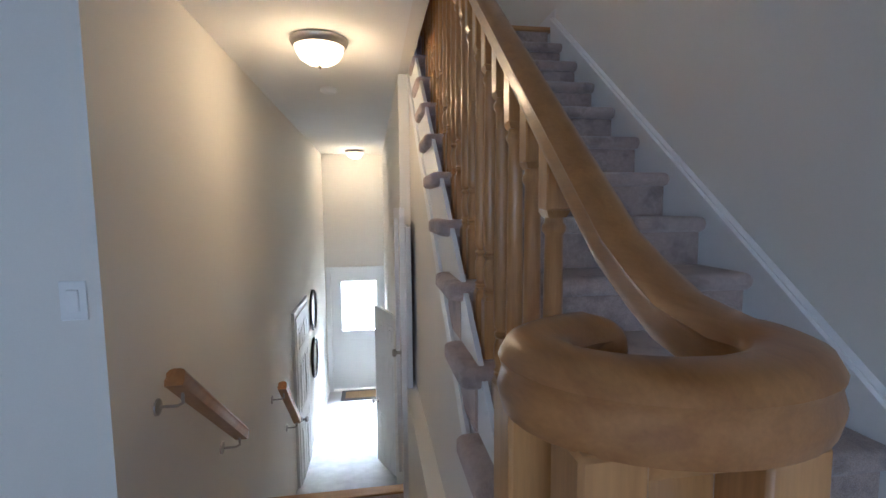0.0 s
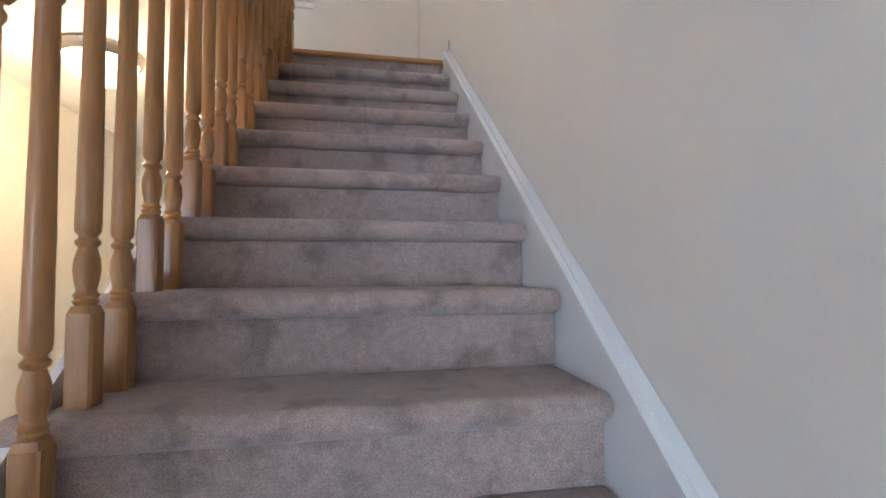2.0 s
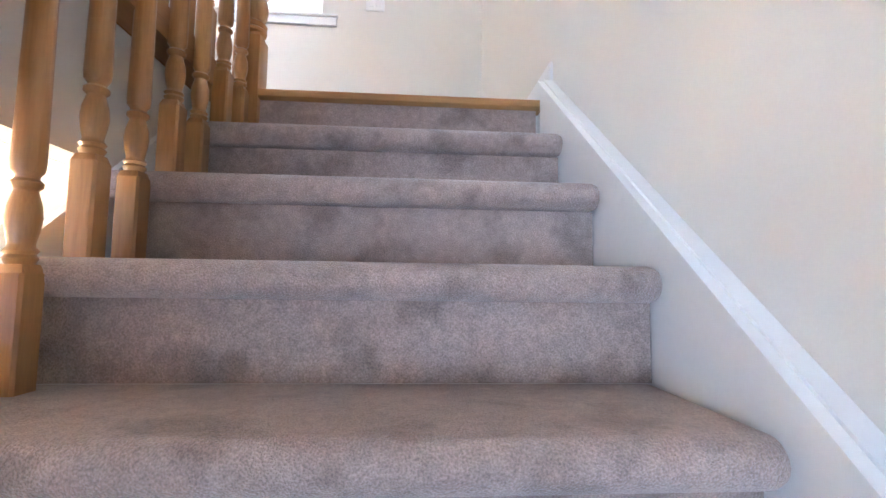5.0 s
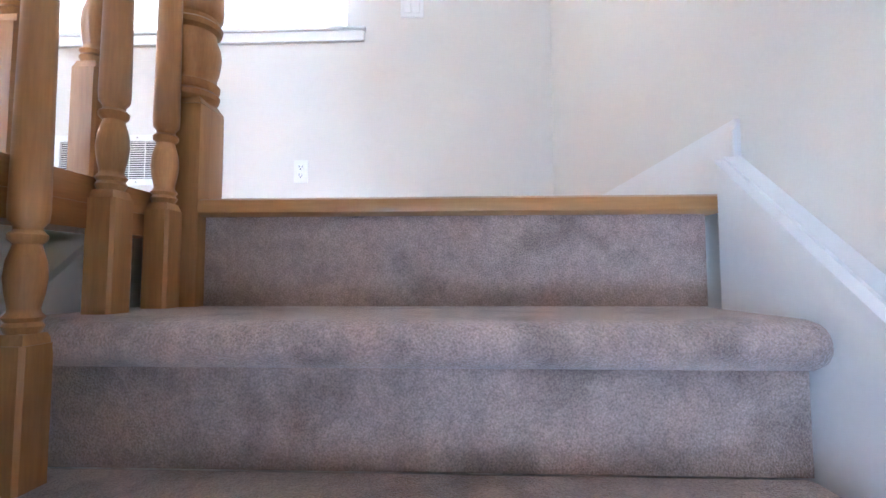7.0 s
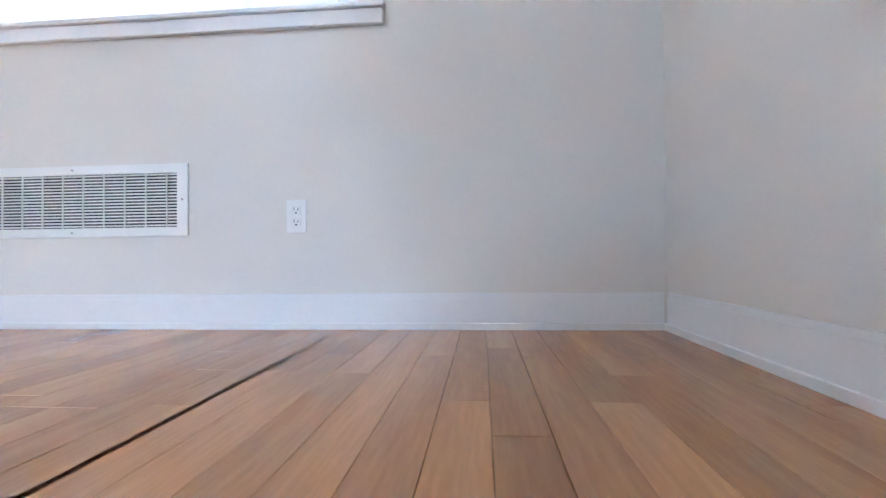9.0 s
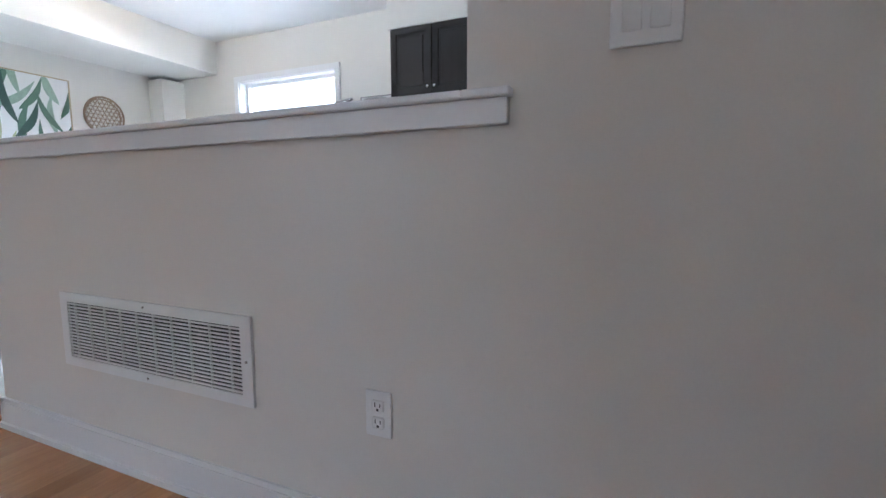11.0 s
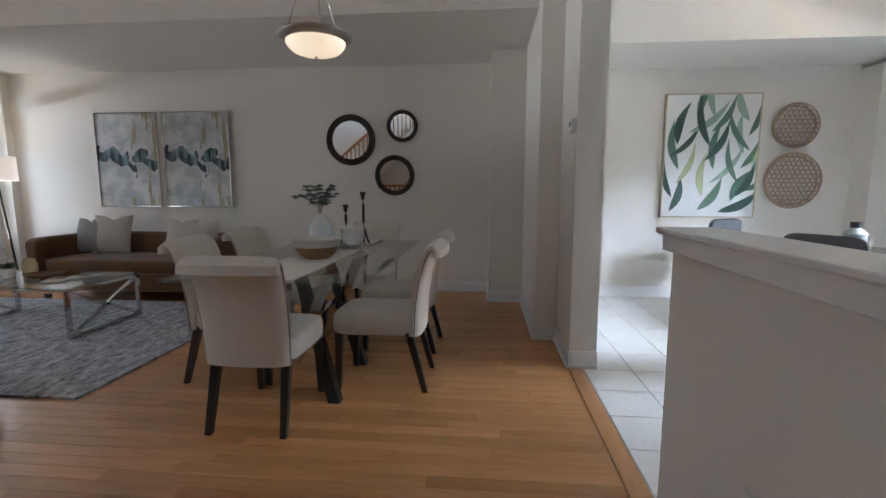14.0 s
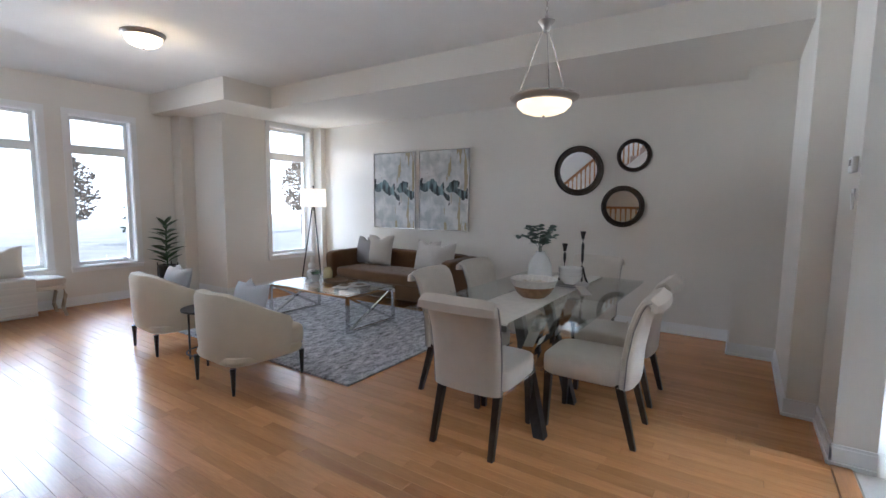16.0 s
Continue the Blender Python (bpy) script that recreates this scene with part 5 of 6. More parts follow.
barrel_chair(pose(-3.58, -2.36, 0.0, 0, 0, 88), "cream velvet barrel armchair with black tapered legs")
barrel_chair(pose(-3.68, -3.72, 0.0, 0, 0, 86), "cream velvet barrel armchair with black tapered legs")
cushion("pale blue-grey scatter cushion on a barrel armchair", pose(-3.50, -2.30, 0.43, -18, 0, 96), M_BLUECUSH, 0.38, "armchair cushions", 0.02)
cushion("pale blue-grey scatter cushion on a barrel armchair", pose(-3.56, -2.46, 0.43, -20, 20, 70), M_BLUECUSH, 0.36, "armchair cushions", 0.02)
cushion("pale blue-grey scatter cushion on a barrel armchair", pose(-3.60, -3.66, 0.43, -18, 0, 96), M_BLUECUSH, 0.38, "armchair cushions", 0.02)
cushion("pale blue-grey scatter cushion on a barrel armchair", pose(-3.66, -3.84, 0.43, -20, 20, 70), M_BLUECUSH, 0.36, "armchair cushions", 0.02)
st = thing("side_table", "small round black metal side table between the armchairs", "side table", pose(-3.60, -3.02, 0))
part("top", lathe([(0.2, 0.47), (0.205, 0.475), (0.205, 0.49), (0, 0.492)], 28), M_BLACK, st, smooth=True)
for k in range(3):
    a = radians(120 * k + 60)
    part("leg", tube([(0.17 * math.cos(a), 0.17 * math.sin(a), 0.475), (0.17 * math.cos(a), 0.17 * math.sin(a), 0.0)], 0.009), M_BLACK, st)
part("ring", tube([(0.17 * math.cos(t), 0.17 * math.sin(t), 0.09) for t in np.linspace(0, 2 * math.pi, 25)[:-1]], 0.007, closed=True, n=6), M_BLACK, st)

CZ = 0.43
ct = thing("coffee_table", "glass-topped chrome coffee table with X-shaped ends on the rug", "coffee table", pose(-5.27, -3.20, 0.018))
g = part("tabletop", box(-0.40, -0.68, CZ - 0.012, 0.40, 0.68, CZ, 0.003, 1), M_TABLEGLASS, ct, "clear glass top")
g.visible_shadow = False
for s in (-1, 1):
    for t in (-1, 1):
        part("leg", box(s * 0.385 - 0.017, t * 0.665 - 0.017, 0, s * 0.385 + 0.017, t * 0.665 + 0.017, CZ - 0.013, 0.002, 1), M_CHROME, ct)
    part("side_rail", box(s * 0.385 - 0.015, -0.648, CZ - 0.043, s * 0.385 + 0.015, 0.648, CZ - 0.013, 0.002, 1), M_CHROME, ct)
    part("end_rail", box(-0.368, s * 0.665 - 0.015, CZ - 0.043, 0.368, s * 0.665 + 0.015, CZ - 0.013, 0.002, 1), M_CHROME, ct)
    part("foot_rail", box(-0.368, s * 0.665 - 0.015, 0.0, 0.368, s * 0.665 + 0.015, 0.026, 0.002, 1), M_CHROME, ct)
    for c in (-1, 1):
        part("cross_bar", sweep([(-0.37 * c, s * 0.665, 0.02), (0.37 * c, s * 0.665, CZ - 0.035)], [(-0.014, -0.012), (0.014, -0.012), (0.014, 0.012), (-0.014, 0.012)]), M_CHROME, ct)
CT = 0.018 + CZ + 0.001
dv = thing("white_double_vase", "white stacked-sphere ceramic vase on the coffee table", "vase", pose(-5.42, -3.72, CT))
part("body", lathe([(0, 0), (0.05, 0.0), (0.075, 0.04), (0.07, 0.09), (0.035, 0.12), (0.055, 0.15), (0.05, 0.19), (0.025, 0.215), (0.03, 0.24), (0.02, 0.275), (0.016, 0.275), (0.0, 0.24)], 24), M_CERAMIC, dv, smooth=True)
pt = thing("small_potted_plant", "small green plant in a white pot on the coffee table", "potted plant", pose(-5.28, -3.50, CT))
part("pot", lathe([(0, 0), (0.045, 0), (0.058, 0.085), (0.052, 0.085), (0.0, 0.07)], 20), M_CERAMIC, pt, smooth=True)
fo = bmesh.new()
for i in range(60):
    a = rng.uniform(0, 6.28)
    leaf_bm(fo, (0.03 * math.cos(a), 0.03 * math.sin(a), 0.075), (math.cos(a) * rng.uniform(0.1, 0.9), math.sin(a) * rng.uniform(0.1, 0.9), 1.0), rng.uniform(0.04, 0.075), 0.014, False)
tagged(part("foliage", fo, M_LEAF, pt), kind="stuff")
gj = thing("amber_candle_jar", "amber glass candle jar on the coffee table", "candle", pose(-5.56, -3.58, CT))
part("jar", lathe([(0, 0), (0.055, 0), (0.062, 0.02), (0.06, 0.09), (0.045, 0.12), (0.047, 0.135), (0.04, 0.135), (0, 0.02)], 22), mat("amber_glass", (0.55, 0.45, 0.24), 0.15, vary=0.05, bump=0), gj, smooth=True)
tray = thing("wooden_dish", "shallow brown wooden dish on the coffee table", "dish", pose(-5.36, -3.22, CT))
part("dish", lathe([(0, 0), (0.12, 0), (0.155, 0.03), (0.15, 0.032), (0.11, 0.008), (0, 0.008)], 28), M_VELVET, tray, smooth=True)
for k, (x, y, rz) in enumerate(((-5.20, -2.92, 20), (-5.36, -2.84, -15))):
    bk = thing("magazine", "open pale magazine lying on the coffee table", "magazine", pose(x, y, CT, 0, 0, rz), group="magazines")
    part("cover", box(-0.12, -0.085, 0, 0.12, 0.085, 0.012, 0.003, 1), M_CUSHION, bk)
    part("picture", box(-0.1, -0.06, 0.0125, 0.02, 0.05, 0.0135), M_VELVET, bk)

# floor lamp
fl = thing("tripod_floor_lamp", "lit floor lamp with a white drum shade on a black tripod", "floor lamp", pose(-6.60, -5.05, 0))
part("shade", lathe([(0.21, 1.37), (0.20, 1.66), (0.197, 1.66), (0.207, 1.37)], 36), glow("lit_drum_shade", (1.0, 0.80, 0.62), 0.75), fl, "lit white fabric drum shade", smooth=True)
for k in range(3):
    a = radians(120 * k + 80)
    part("leg", tube([(0.02 * math.cos(a), 0.02 * math.sin(a), 1.36), (0.23 * math.cos(a), 0.23 * math.sin(a), 0.0)], 0.011), M_BLACK, fl)
part("stem", tube([(0, 0, 1.30), (0, 0, 1.70)], 0.009), M_BLACK, fl)
part("finial", lathe([(0.012, 1.69), (0.014, 1.71), (0, 1.725)], 12), M_BLACK, fl, smooth=True)
part("spider", boxes([(-0.2, -0.004, 1.64, 0.2, 0.004, 1.646), (-0.004, -0.2, 1.641, 0.004, 0.2, 1.647)]), M_BLACK, fl)

# corner plant
pl = thing("potted_floor_plant", "dark green leafy plant in a black pot on a metal stand", "potted plant", pose(-4.79, -6.22, 0))
part("pot", lathe([(0, 0.22), (0.11, 0.22), (0.135, 0.48), (0.125, 0.48), (0, 0.44)], 24), M_BLACK, pl, smooth=True)
for k in range(4):
    a = radians(90 * k + 45)
    part("stand_leg", tube([(0.14 * math.cos(a), 0.14 * math.sin(a), 0.0), (0.14 * math.cos(a), 0.14 * math.sin(a), 0.52)], 0.008), M_BLACK, pl)
part("stand_ring", tube([(0.14 * math.cos(t), 0.14 * math.sin(t), 0.24) for t in np.linspace(0, 2 * math.pi, 25)[:-1]], 0.007, closed=True, n=6), M_BLACK, pl)
part("trunk", tube([(0, 0, 0.44), (0.01, 0.0, 0.75), (0.0, 0.01, 1.08)], 0.010), M_LEAF, pl)
for i in range(34):
    a, z = i * 2.4, 0.50 + 0.62 * i / 34
    o = bmesh.new()
    leaf_bm(o, (0, 0, z), (math.cos(a), math.sin(a), rng.uniform(0.25, 0.8) + (0.5 if i > 28 else 0)), rng.uniform(0.22, 0.34) * (1 - 0.3 * i / 34), 0.075, False)
    part("leaf", o, M_LEAF, pl, smooth=True)

# bench with cushion and throw
bn = thing("upholstered_bench", "pale tufted bench with carved wooden legs under the window", "bench", pose(-2.78, -6.18, 0))
part("seat", moved(superbox(1.46, 0.42, 0.11, 6, 40, 10), pose(0, 0, 0.44)), M_CUSHION, bn, smooth=True)
part("apron", box(-0.70, -0.18, 0.34, 0.70, 0.18, 0.395, 0.01, 2), M_LINEN, bn)
for s in (-1, 1):
    for t in (-1, 1):
        part("leg", tube([(s * 0.67, t * 0.16, 0.38), (s * 0.69, t * 0.165, 0.26), (s * 0.66, t * 0.16, 0.12), (s * 0.69, t * 0.17, 0.0)], 0.022, n=8), wood("pale_oak_leg", (0.42, 0.32, 0.22), (0.32, 0.23, 0.15), 0.5, axis=2), bn, smooth=True)
cushion("brown-grey scatter cushion on the bench", pose(-2.95, -6.22, 0.495, -12, 0, 170), M_LINEN, 0.40)
tw = thing("striped_throw", "striped knitted throw hanging over the bench", "throw blanket", pose(-2.98, -6.18, 0))
M_STRIPE = mat("throw_cloth", (0.62, 0.60, 0.56), 0.95, vary=0.22, scale=1.0, fine=220, bump=0.5, stretch=(0.3, 0.3, 40))
part("cloth", merged(box(-0.20, 0.218, 0.10, 0.20, 0.232, 0.505, 0.005, 1), box(-0.20, -0.20, 0.499, 0.20, 0.225, 0.512, 0.005, 1)), M_STRIPE, tw)
fr = bmesh.new()
for i in range(40):
    add_box(fr, -0.198 + i * 0.01, 0.221, 0.06, -0.192 + i * 0.01, 0.228, 0.102)
tagged(part("fringe", fr, M_STRIPE, tw), kind="stuff")


# ---- pictures ----
def canvas(name, label, m, w, h, paint, frame_mat, fw=0.012, depth=0.035):
    """A framed canvas in its y-z plane, facing +x."""
    ob = thing(name, label, "painting", m)
    part("frame", boxes([(0, -w / 2, -h / 2, depth, -w / 2 + fw, h / 2), (0, w / 2 - fw, -h / 2, depth, w / 2, h / 2), (0, -w / 2 + fw, -h / 2, depth, w / 2 - fw, -h / 2 + fw), (0, -w / 2 + fw, h / 2 - fw, depth, w / 2 - fw, h / 2)]), frame_mat, ob)
    part("canvas", box(0.004, -w / 2 + fw, -h / 2 + fw, depth - 0.008, w / 2 - fw, h / 2 - fw), paint, ob)
    return ob


def abstract_paint(name):
    """Broad pale field with a dark teal band and ochre drips."""
    m = bpy.data.materials.new(name)
    m.use_nodes = True
    nt = m.node_tree
    p = nt.nodes["Principled BSDF"]
    p.inputs["Roughness"].default_value = 0.7
    co = nt.nodes.new("ShaderNodeTexCoord")
    sep = nt.nodes.new("ShaderNodeSeparateXYZ")
    nt.links.new(co.outputs["Object"], sep.inputs[0])
    n1 = nt.nodes.new("ShaderNodeTexNoise")
    n1.inputs["Scale"].default_value, n1.inputs["Detail"].default_value, n1.inputs["Distortion"].default_value = 6.0, 6, 0.3
    nt.links.new(co.outputs["Object"], n1.inputs[0])
    mp = nt.nodes.new("ShaderNodeMapping")
    mp.inputs["Scale"].default_value = (1, 9, 1.6)
    nt.links.new(co.outputs["Object"], mp.inputs[0])
    n2 = nt.nodes.new("ShaderNodeTexNoise")
    n2.inputs["Scale"].default_value, n2.inputs["Detail"].default_value = 1.4, 5
    nt.links.new(mp.outputs[0], n2.inputs[0])

    def math_node(op, a, b):
        q = nt.nodes.new("ShaderNodeMath")
        q.operation = op
        for k, v in enumerate((a, b)):
            if isinstance(v, (int, float)):
                q.inputs[k].default_value = v
            else:
                nt.links.new(v, q.inputs[k])
        return q.outputs[0]

    band = math_node("SUBTRACT", 0.50, math_node("MULTIPLY", math_node("ABSOLUTE", math_node("ADD", sep.outputs[2], math_node("MULTIPLY", sep.outputs[1], 0.12)), 0), 1.9))
    dark = math_node("GREATER_THAN", math_node("ADD", math_node("MULTIPLY", n1.outputs[0], 1.0), math_node("MULTIPLY", band, 0.62)), 0.74)
    drip = math_node("GREATER_THAN", math_node("ADD", n2.outputs[0], math_node("MULTIPLY", sep.outputs[1], 0.35)), 0.66)
    ramp = nt.nodes.new("ShaderNodeValToRGB")
    ramp.color_ramp.elements[0].color, ramp.color_ramp.elements[1].color = (0.40, 0.42, 0.42, 1), (0.62, 0.62, 0.60, 1)
    ramp.color_ramp.elements[0].position, ramp.color_ramp.elements[1].position = 0.38, 0.6
    nt.links.new(n1.outputs[0], ramp.inputs[0])
    ramp2 = nt.nodes.new("ShaderNodeValToRGB")
    ramp2.color_ramp.elements[0].color, ramp2.color_ramp.elements[1].color = (0.012, 0.018, 0.022, 1), (0.20, 0.29, 0.30, 1)
    ramp2.color_ramp.elements[0].position, ramp2.color_ramp.elements[1].position = 0.45, 0.62
    nt.links.new(n2.outputs[0], ramp2.inputs[0])
    mx = nt.nodes.new("ShaderNodeMix")
    mx.data_type = "RGBA"
    nt.links.new(drip, mx.inputs[0]), nt.links.new(ramp.outputs[0], mx.inputs[6])
    mx.inputs[7].default_value = (0.36, 0.31, 0.19, 1)
    mx2 = nt.nodes.new("ShaderNodeMix")
    mx2.data_type = "RGBA"
    nt.links.new(dark, mx2.inputs[0]), nt.links.new(mx.outputs[2], mx2.inputs[6]), nt.links.new(ramp2.outputs[0], mx2.inputs[7])
    nt.links.new(mx2.outputs[2], p.inputs["Base Color"])
    return m


M_ABS = abstract_paint("abstract_paint")
canvas("abstract_painting", "silver-framed abstract canvas in grey, teal and ochre", pose(WEST + 0.004, -3.69, 1.64), 0.84, 1.19, M_ABS, M_CHROME)
canvas("abstract_painting", "silver-framed abstract canvas in grey, teal and ochre", pose(WEST + 0.004, -2.75, 1.64), 0.88, 1.19, M_ABS, M_CHROME)
M_PAPER = mat("white_canvas", (0.78, 0.78, 0.77), 0.7, vary=0.03, scale=3, fine=200, bump=0.05)
M_GOLD = mat("pale_gold_frame", (0.45, 0.36, 0.22), 0.4, metal=0.5, vary=0.1)
lp = canvas("leaf_painting", "large white canvas painted with green leaves", pose(-6.996, 3.41, 1.63), 1.02, 1.37, M_PAPER, M_GOLD, 0.012, 0.045)
greens = [mat("leaf_paint_deep", (0.022, 0.055, 0.042), 0.7, vary=0.3, scale=12, bump=0.05), mat("leaf_paint_mid", (0.075, 0.14, 0.095), 0.7, vary=0.3, scale=12, bump=0.05), mat("leaf_paint_pale", (0.28, 0.38, 0.30), 0.7, vary=0.3, scale=12, bump=0.05),
          mat("leaf_paint_yellow", (0.42, 0.46, 0.25), 0.7, vary=0.3, scale=12, bump=0.05)]


def flat_leaf(y, z, ang, length, width, material, layer, parent, bend=0.15, x0=0.0375):
    bm = bmesh.new()
    n = 9
    c, s = math.cos(radians(ang)), math.sin(radians(ang))
    up, dn = [], []
    for i in range(n + 1):
        t = i / n
        w = width / 2 * math.sin(math.pi * t ** 0.8)
        a, b2 = t * length, bend * length * math.sin(math.pi * t)
        for lst, sg in ((up, 1), (dn, -1)):
            yy, zz = y + c * a - s * (b2 + sg * w), z + s * a + c * (b2 + sg * w)
            lst.append(bm.verts.new((x0 + layer * 0.0003, max(-0.495, min(0.495, yy)), max(-0.67, min(0.67, zz)))))
    for i in range(n):
        bm.faces.new((up[i], up[i + 1], dn[i + 1], dn[i]))
    bmesh.ops.remove_doubles(bm, verts=bm.verts[:], dist=1e-5)
    return part("painted_leaf", bm, material, parent)


leaf_rng = random.Random(8)
spots = []
for sy, sz, lean in ((-0.40, -0.62, 82), (-0.44, 0.0, 55), (-0.12, -0.60, 70), (-0.05, -0.05, 80), (0.12, -0.62, 48), (0.30, -0.45, 82), (0.42, -0.10, 95)):
    for q in range(4):
        u = q * 0.16
        spots.append((sy + u * math.cos(radians(lean)) + leaf_rng.uniform(-0.02, 0.02), sz + u * math.sin(radians(lean)), lean + (15 if q % 2 else -13) + leaf_rng.uniform(-8, 8),
                      leaf_rng.uniform(0.40, 0.62), leaf_rng.uniform(0.060, 0.100), leaf_rng.choice((0, 0, 0, 1, 1, 2, 3))))
for i, (y, z, a, ln, w, k) in enumerate(spots):
    flat_leaf(y, z, a, ln, w, greens[k], i * 0.5, lp, 0.10 if i % 2 else -0.10)


def basket(y, z, r):
    ob = thing("woven_basket", "round woven rattan wall basket", "wall basket", pose(-6.985, y, z, 0, 90, 0), group="wall baskets")
    M_R = mat("rattan", (0.30, 0.21, 0.14), 0.7, vary=0.2, scale=20, bump=0.3)
    part("rim", tube([(r * math.cos(t), r * math.sin(t), 0.03) for t in np.linspace(0, 2 * math.pi, 41)[:-1]], 0.011, closed=True, n=6), M_R, ob)
    part("inner_rim", tube([(r * 0.9 * math.cos(t), r * 0.9 * math.sin(t), 0.0) for t in np.linspace(0, 2 * math.pi, 41)[:-1]], 0.008, closed=True, n=6), M_R, ob)
    wv = bmesh.new()
    for ang in (0, 60, 120):
        k = -r * 0.86
        while k < r * 0.88:
            hl = math.sqrt(max(r * r * 0.92 - k * k, 0))
            c, s = math.cos(radians(ang)), math.sin(radians(ang))
            tube([(c * k - s * hl, s * k + c * hl, 0.028), (c * k, s * k, 0.008 + 0.002 * (ang / 60)), (c * k + s * hl, s * k - c * hl, 0.028)], 0.0045, wv, 5)
            k += 0.047
    tagged(part("weave", wv, M_R, ob), kind="stuff")
    return ob


basket(4.29, 1.96, 0.235)
basket(4.30, 1.36, 0.30)
for z in (1.872, 1.342):
    bp = thing("botanical_print", "framed white print of dark botanical sprigs", "picture", pose(-3.50, NORTH - 0.004, z, 0, 0, -90), group="botanical prints")
    part("frame", boxes([(0, -0.225, -0.22, 0.02, -0.215, 0.22), (0, 0.215, -0.22, 0.02, 0.225, 0.22), (0, -0.215, -0.22, 0.02, 0.215, -0.21), (0, -0.215, 0.21, 0.02, 0.215, 0.22)]), M_GREYCUSH, bp)
    part("sheet", box(0.002, -0.215, -0.21, 0.012, 0.215, 0.21), M_PAPER, bp)
    for i in range(3):
        y0 = -0.08 + 0.08 * i
        part("sprig_stem", tube([(0.014, y0, -0.14), (0.014, y0 + 0.02, 0.0), (0.014, y0 + 0.06 * (i - 0.6), 0.14)], 0.0022, n=5), M_BLACK, bp)
        for k in range(7):
            flat_leaf(y0 + 0.006 * k, -0.10 + 0.034 * k, 40 if k % 2 else 150, 0.042, 0.02, M_BLACK, i, bp, 0.1, 0.0135)

# ---- kitchen ----
def cabinet_unit(name, label, x0, x1, y0, y1, z0, z1, doors, group=""):
    """Dark cabinet box with raised-panel doors on its -y face."""
    ob = thing(name, label, "cabinet", pose(0, 0, 0), group=group)
    part("body", box(x0, y0 + 0.022, z0, x1, y1, z1, 0.003, 1), M_CABINET, ob)
    w = (x1 - x0) / doors
    for k in range(doors):
        a, b2 = x0 + k * w + 0.004, x0 + (k + 1) * w - 0.004
        fw = 0.06
        d = part("door", merged(boxes([(a, y0, z0 + 0.004, a + fw, y0 + 0.02, z1 - 0.004), (b2 - fw, y0, z0 + 0.004, b2, y0 + 0.02, z1 - 0.004), (a + fw, y0, z0 + 0.004, b2 - fw, y0 + 0.02, z0 + fw), (a + fw, y0, z1 - fw, b2 - fw, y0 + 0.02, z1 - 0.004),
                                       (a + fw, y0 + 0.010, z0 + fw, b2 - fw, y0 + 0.02, z1 - fw)]), box(a + fw + 0.025, y0 + 0.002, z0 + fw + 0.025, b2 - fw - 0.025, y0 + 0.0099, z1 - fw - 0.025, 0.006, 1)), M_CABINET, ob)
        kx = (b2 - 0.03) if (doors == 1 or k == 0) else a + 0.03
        part("knob", moved(lathe([(0.006, 0), (0.006, 0.012), (0.015, 0.02), (0.014, 0.028), (0, 0.03)], 14), pose(kx, y0, z0 + 0.07, 90, 0, 0)), M_CHROME, d, "chrome knob", smooth=True)
    return ob


cabinet_unit("fridge_cabinet", "dark wood two-door cabinet over the fridge", -2.90, -2.03, 4.50, NORTH - 0.002, 1.87, 2.498, 2)
cabinet_unit("wall_cabinet", "dark wood single-door wall cabinet beside the window", -2.02, -1.52, 4.90, NORTH - 0.002, 1.36, 2.405, 1)
ul = thing("under_cabinet_light", "slim white strip light under the wall cabinet", "strip light", pose(-1.77, 5.05, 1.358))
part("case", box(-0.18, -0.04, -0.022, 0.18, 0.04, 0, 0.005, 1), M_PLASTIC, ul)
fr = thing("refrigerator", "stainless steel refrigerator with a bowed door", "refrigerator", pose(-2.59, 4.45, 0))
part("body", box(-0.43, 0.06, 0.02, 0.43, 0.74, 1.76, 0.006, 1), M_BLACK, fr)
bm = bmesh.new()
rows = []
for i in range(15):
    x = -0.44 + 0.88 * i / 14
    bow = 0.05 * (1 - (x / 0.44) ** 2)
    rows.append([bm.verts.new((x, y, z)) for y, z in ((-bow, 0.62), (-bow, 1.80), (0.055, 1.80), (0.055, 0.62))])
for a, b2 in zip(rows, rows[1:]):
    for k in range(4):
        bm.faces.new((a[k], a[(k + 1) % 4], b2[(k + 1) % 4], b2[k]))
bm.faces.new(rows[0]), bm.faces.new(rows[-1])
part("upper_door", bm, M_STEEL, fr, "brushed stainless door", smooth=True)
part("freezer_drawer", box(-0.44, -0.03, 0.06, 0.44, 0.055, 0.60, 0.01, 2), M_STEEL, fr)
part("handle", tube([(-0.39, -0.02, 0.75), (-0.39, -0.075, 0.82), (-0.39, -0.085, 1.2), (-0.39, -0.075, 1.60), (-0.39, -0.02, 1.66)], 0.013, up=(1, 0, 0)), M_STEEL, fr, smooth=True)
part("badge", moved(lathe([(0.024, 0), (0.024, 0.003), (0, 0.004)], 20), pose(0.33, -0.02, 1.66, 90, 0, 0)), M_CHROME, fr)
for a, b2 in ((-2.0, -1.0), (-0.99, 0.03)):
    cabinet_unit("base_cabinet", "dark wood base cabinet under the kitchen window", a, b2, 4.64, NORTH - 0.002, 0.0, 0.88, 2, "base cabinets")
wt = thing("countertop", "pale speckled kitchen countertop under the window", "countertop")
part("slab", box(-2.02, 4.61, 0.881, 0.04, NORTH - 0.001, 0.92, 0.006, 2), mat("pale_counter", (0.55, 0.52, 0.47), 0.25, vary=0.2, scale=60, fine=300, bump=0.0), wt)
sc = thing("sink_counter", "pale sink counter on dark cabinets behind the half wall", "countertop")
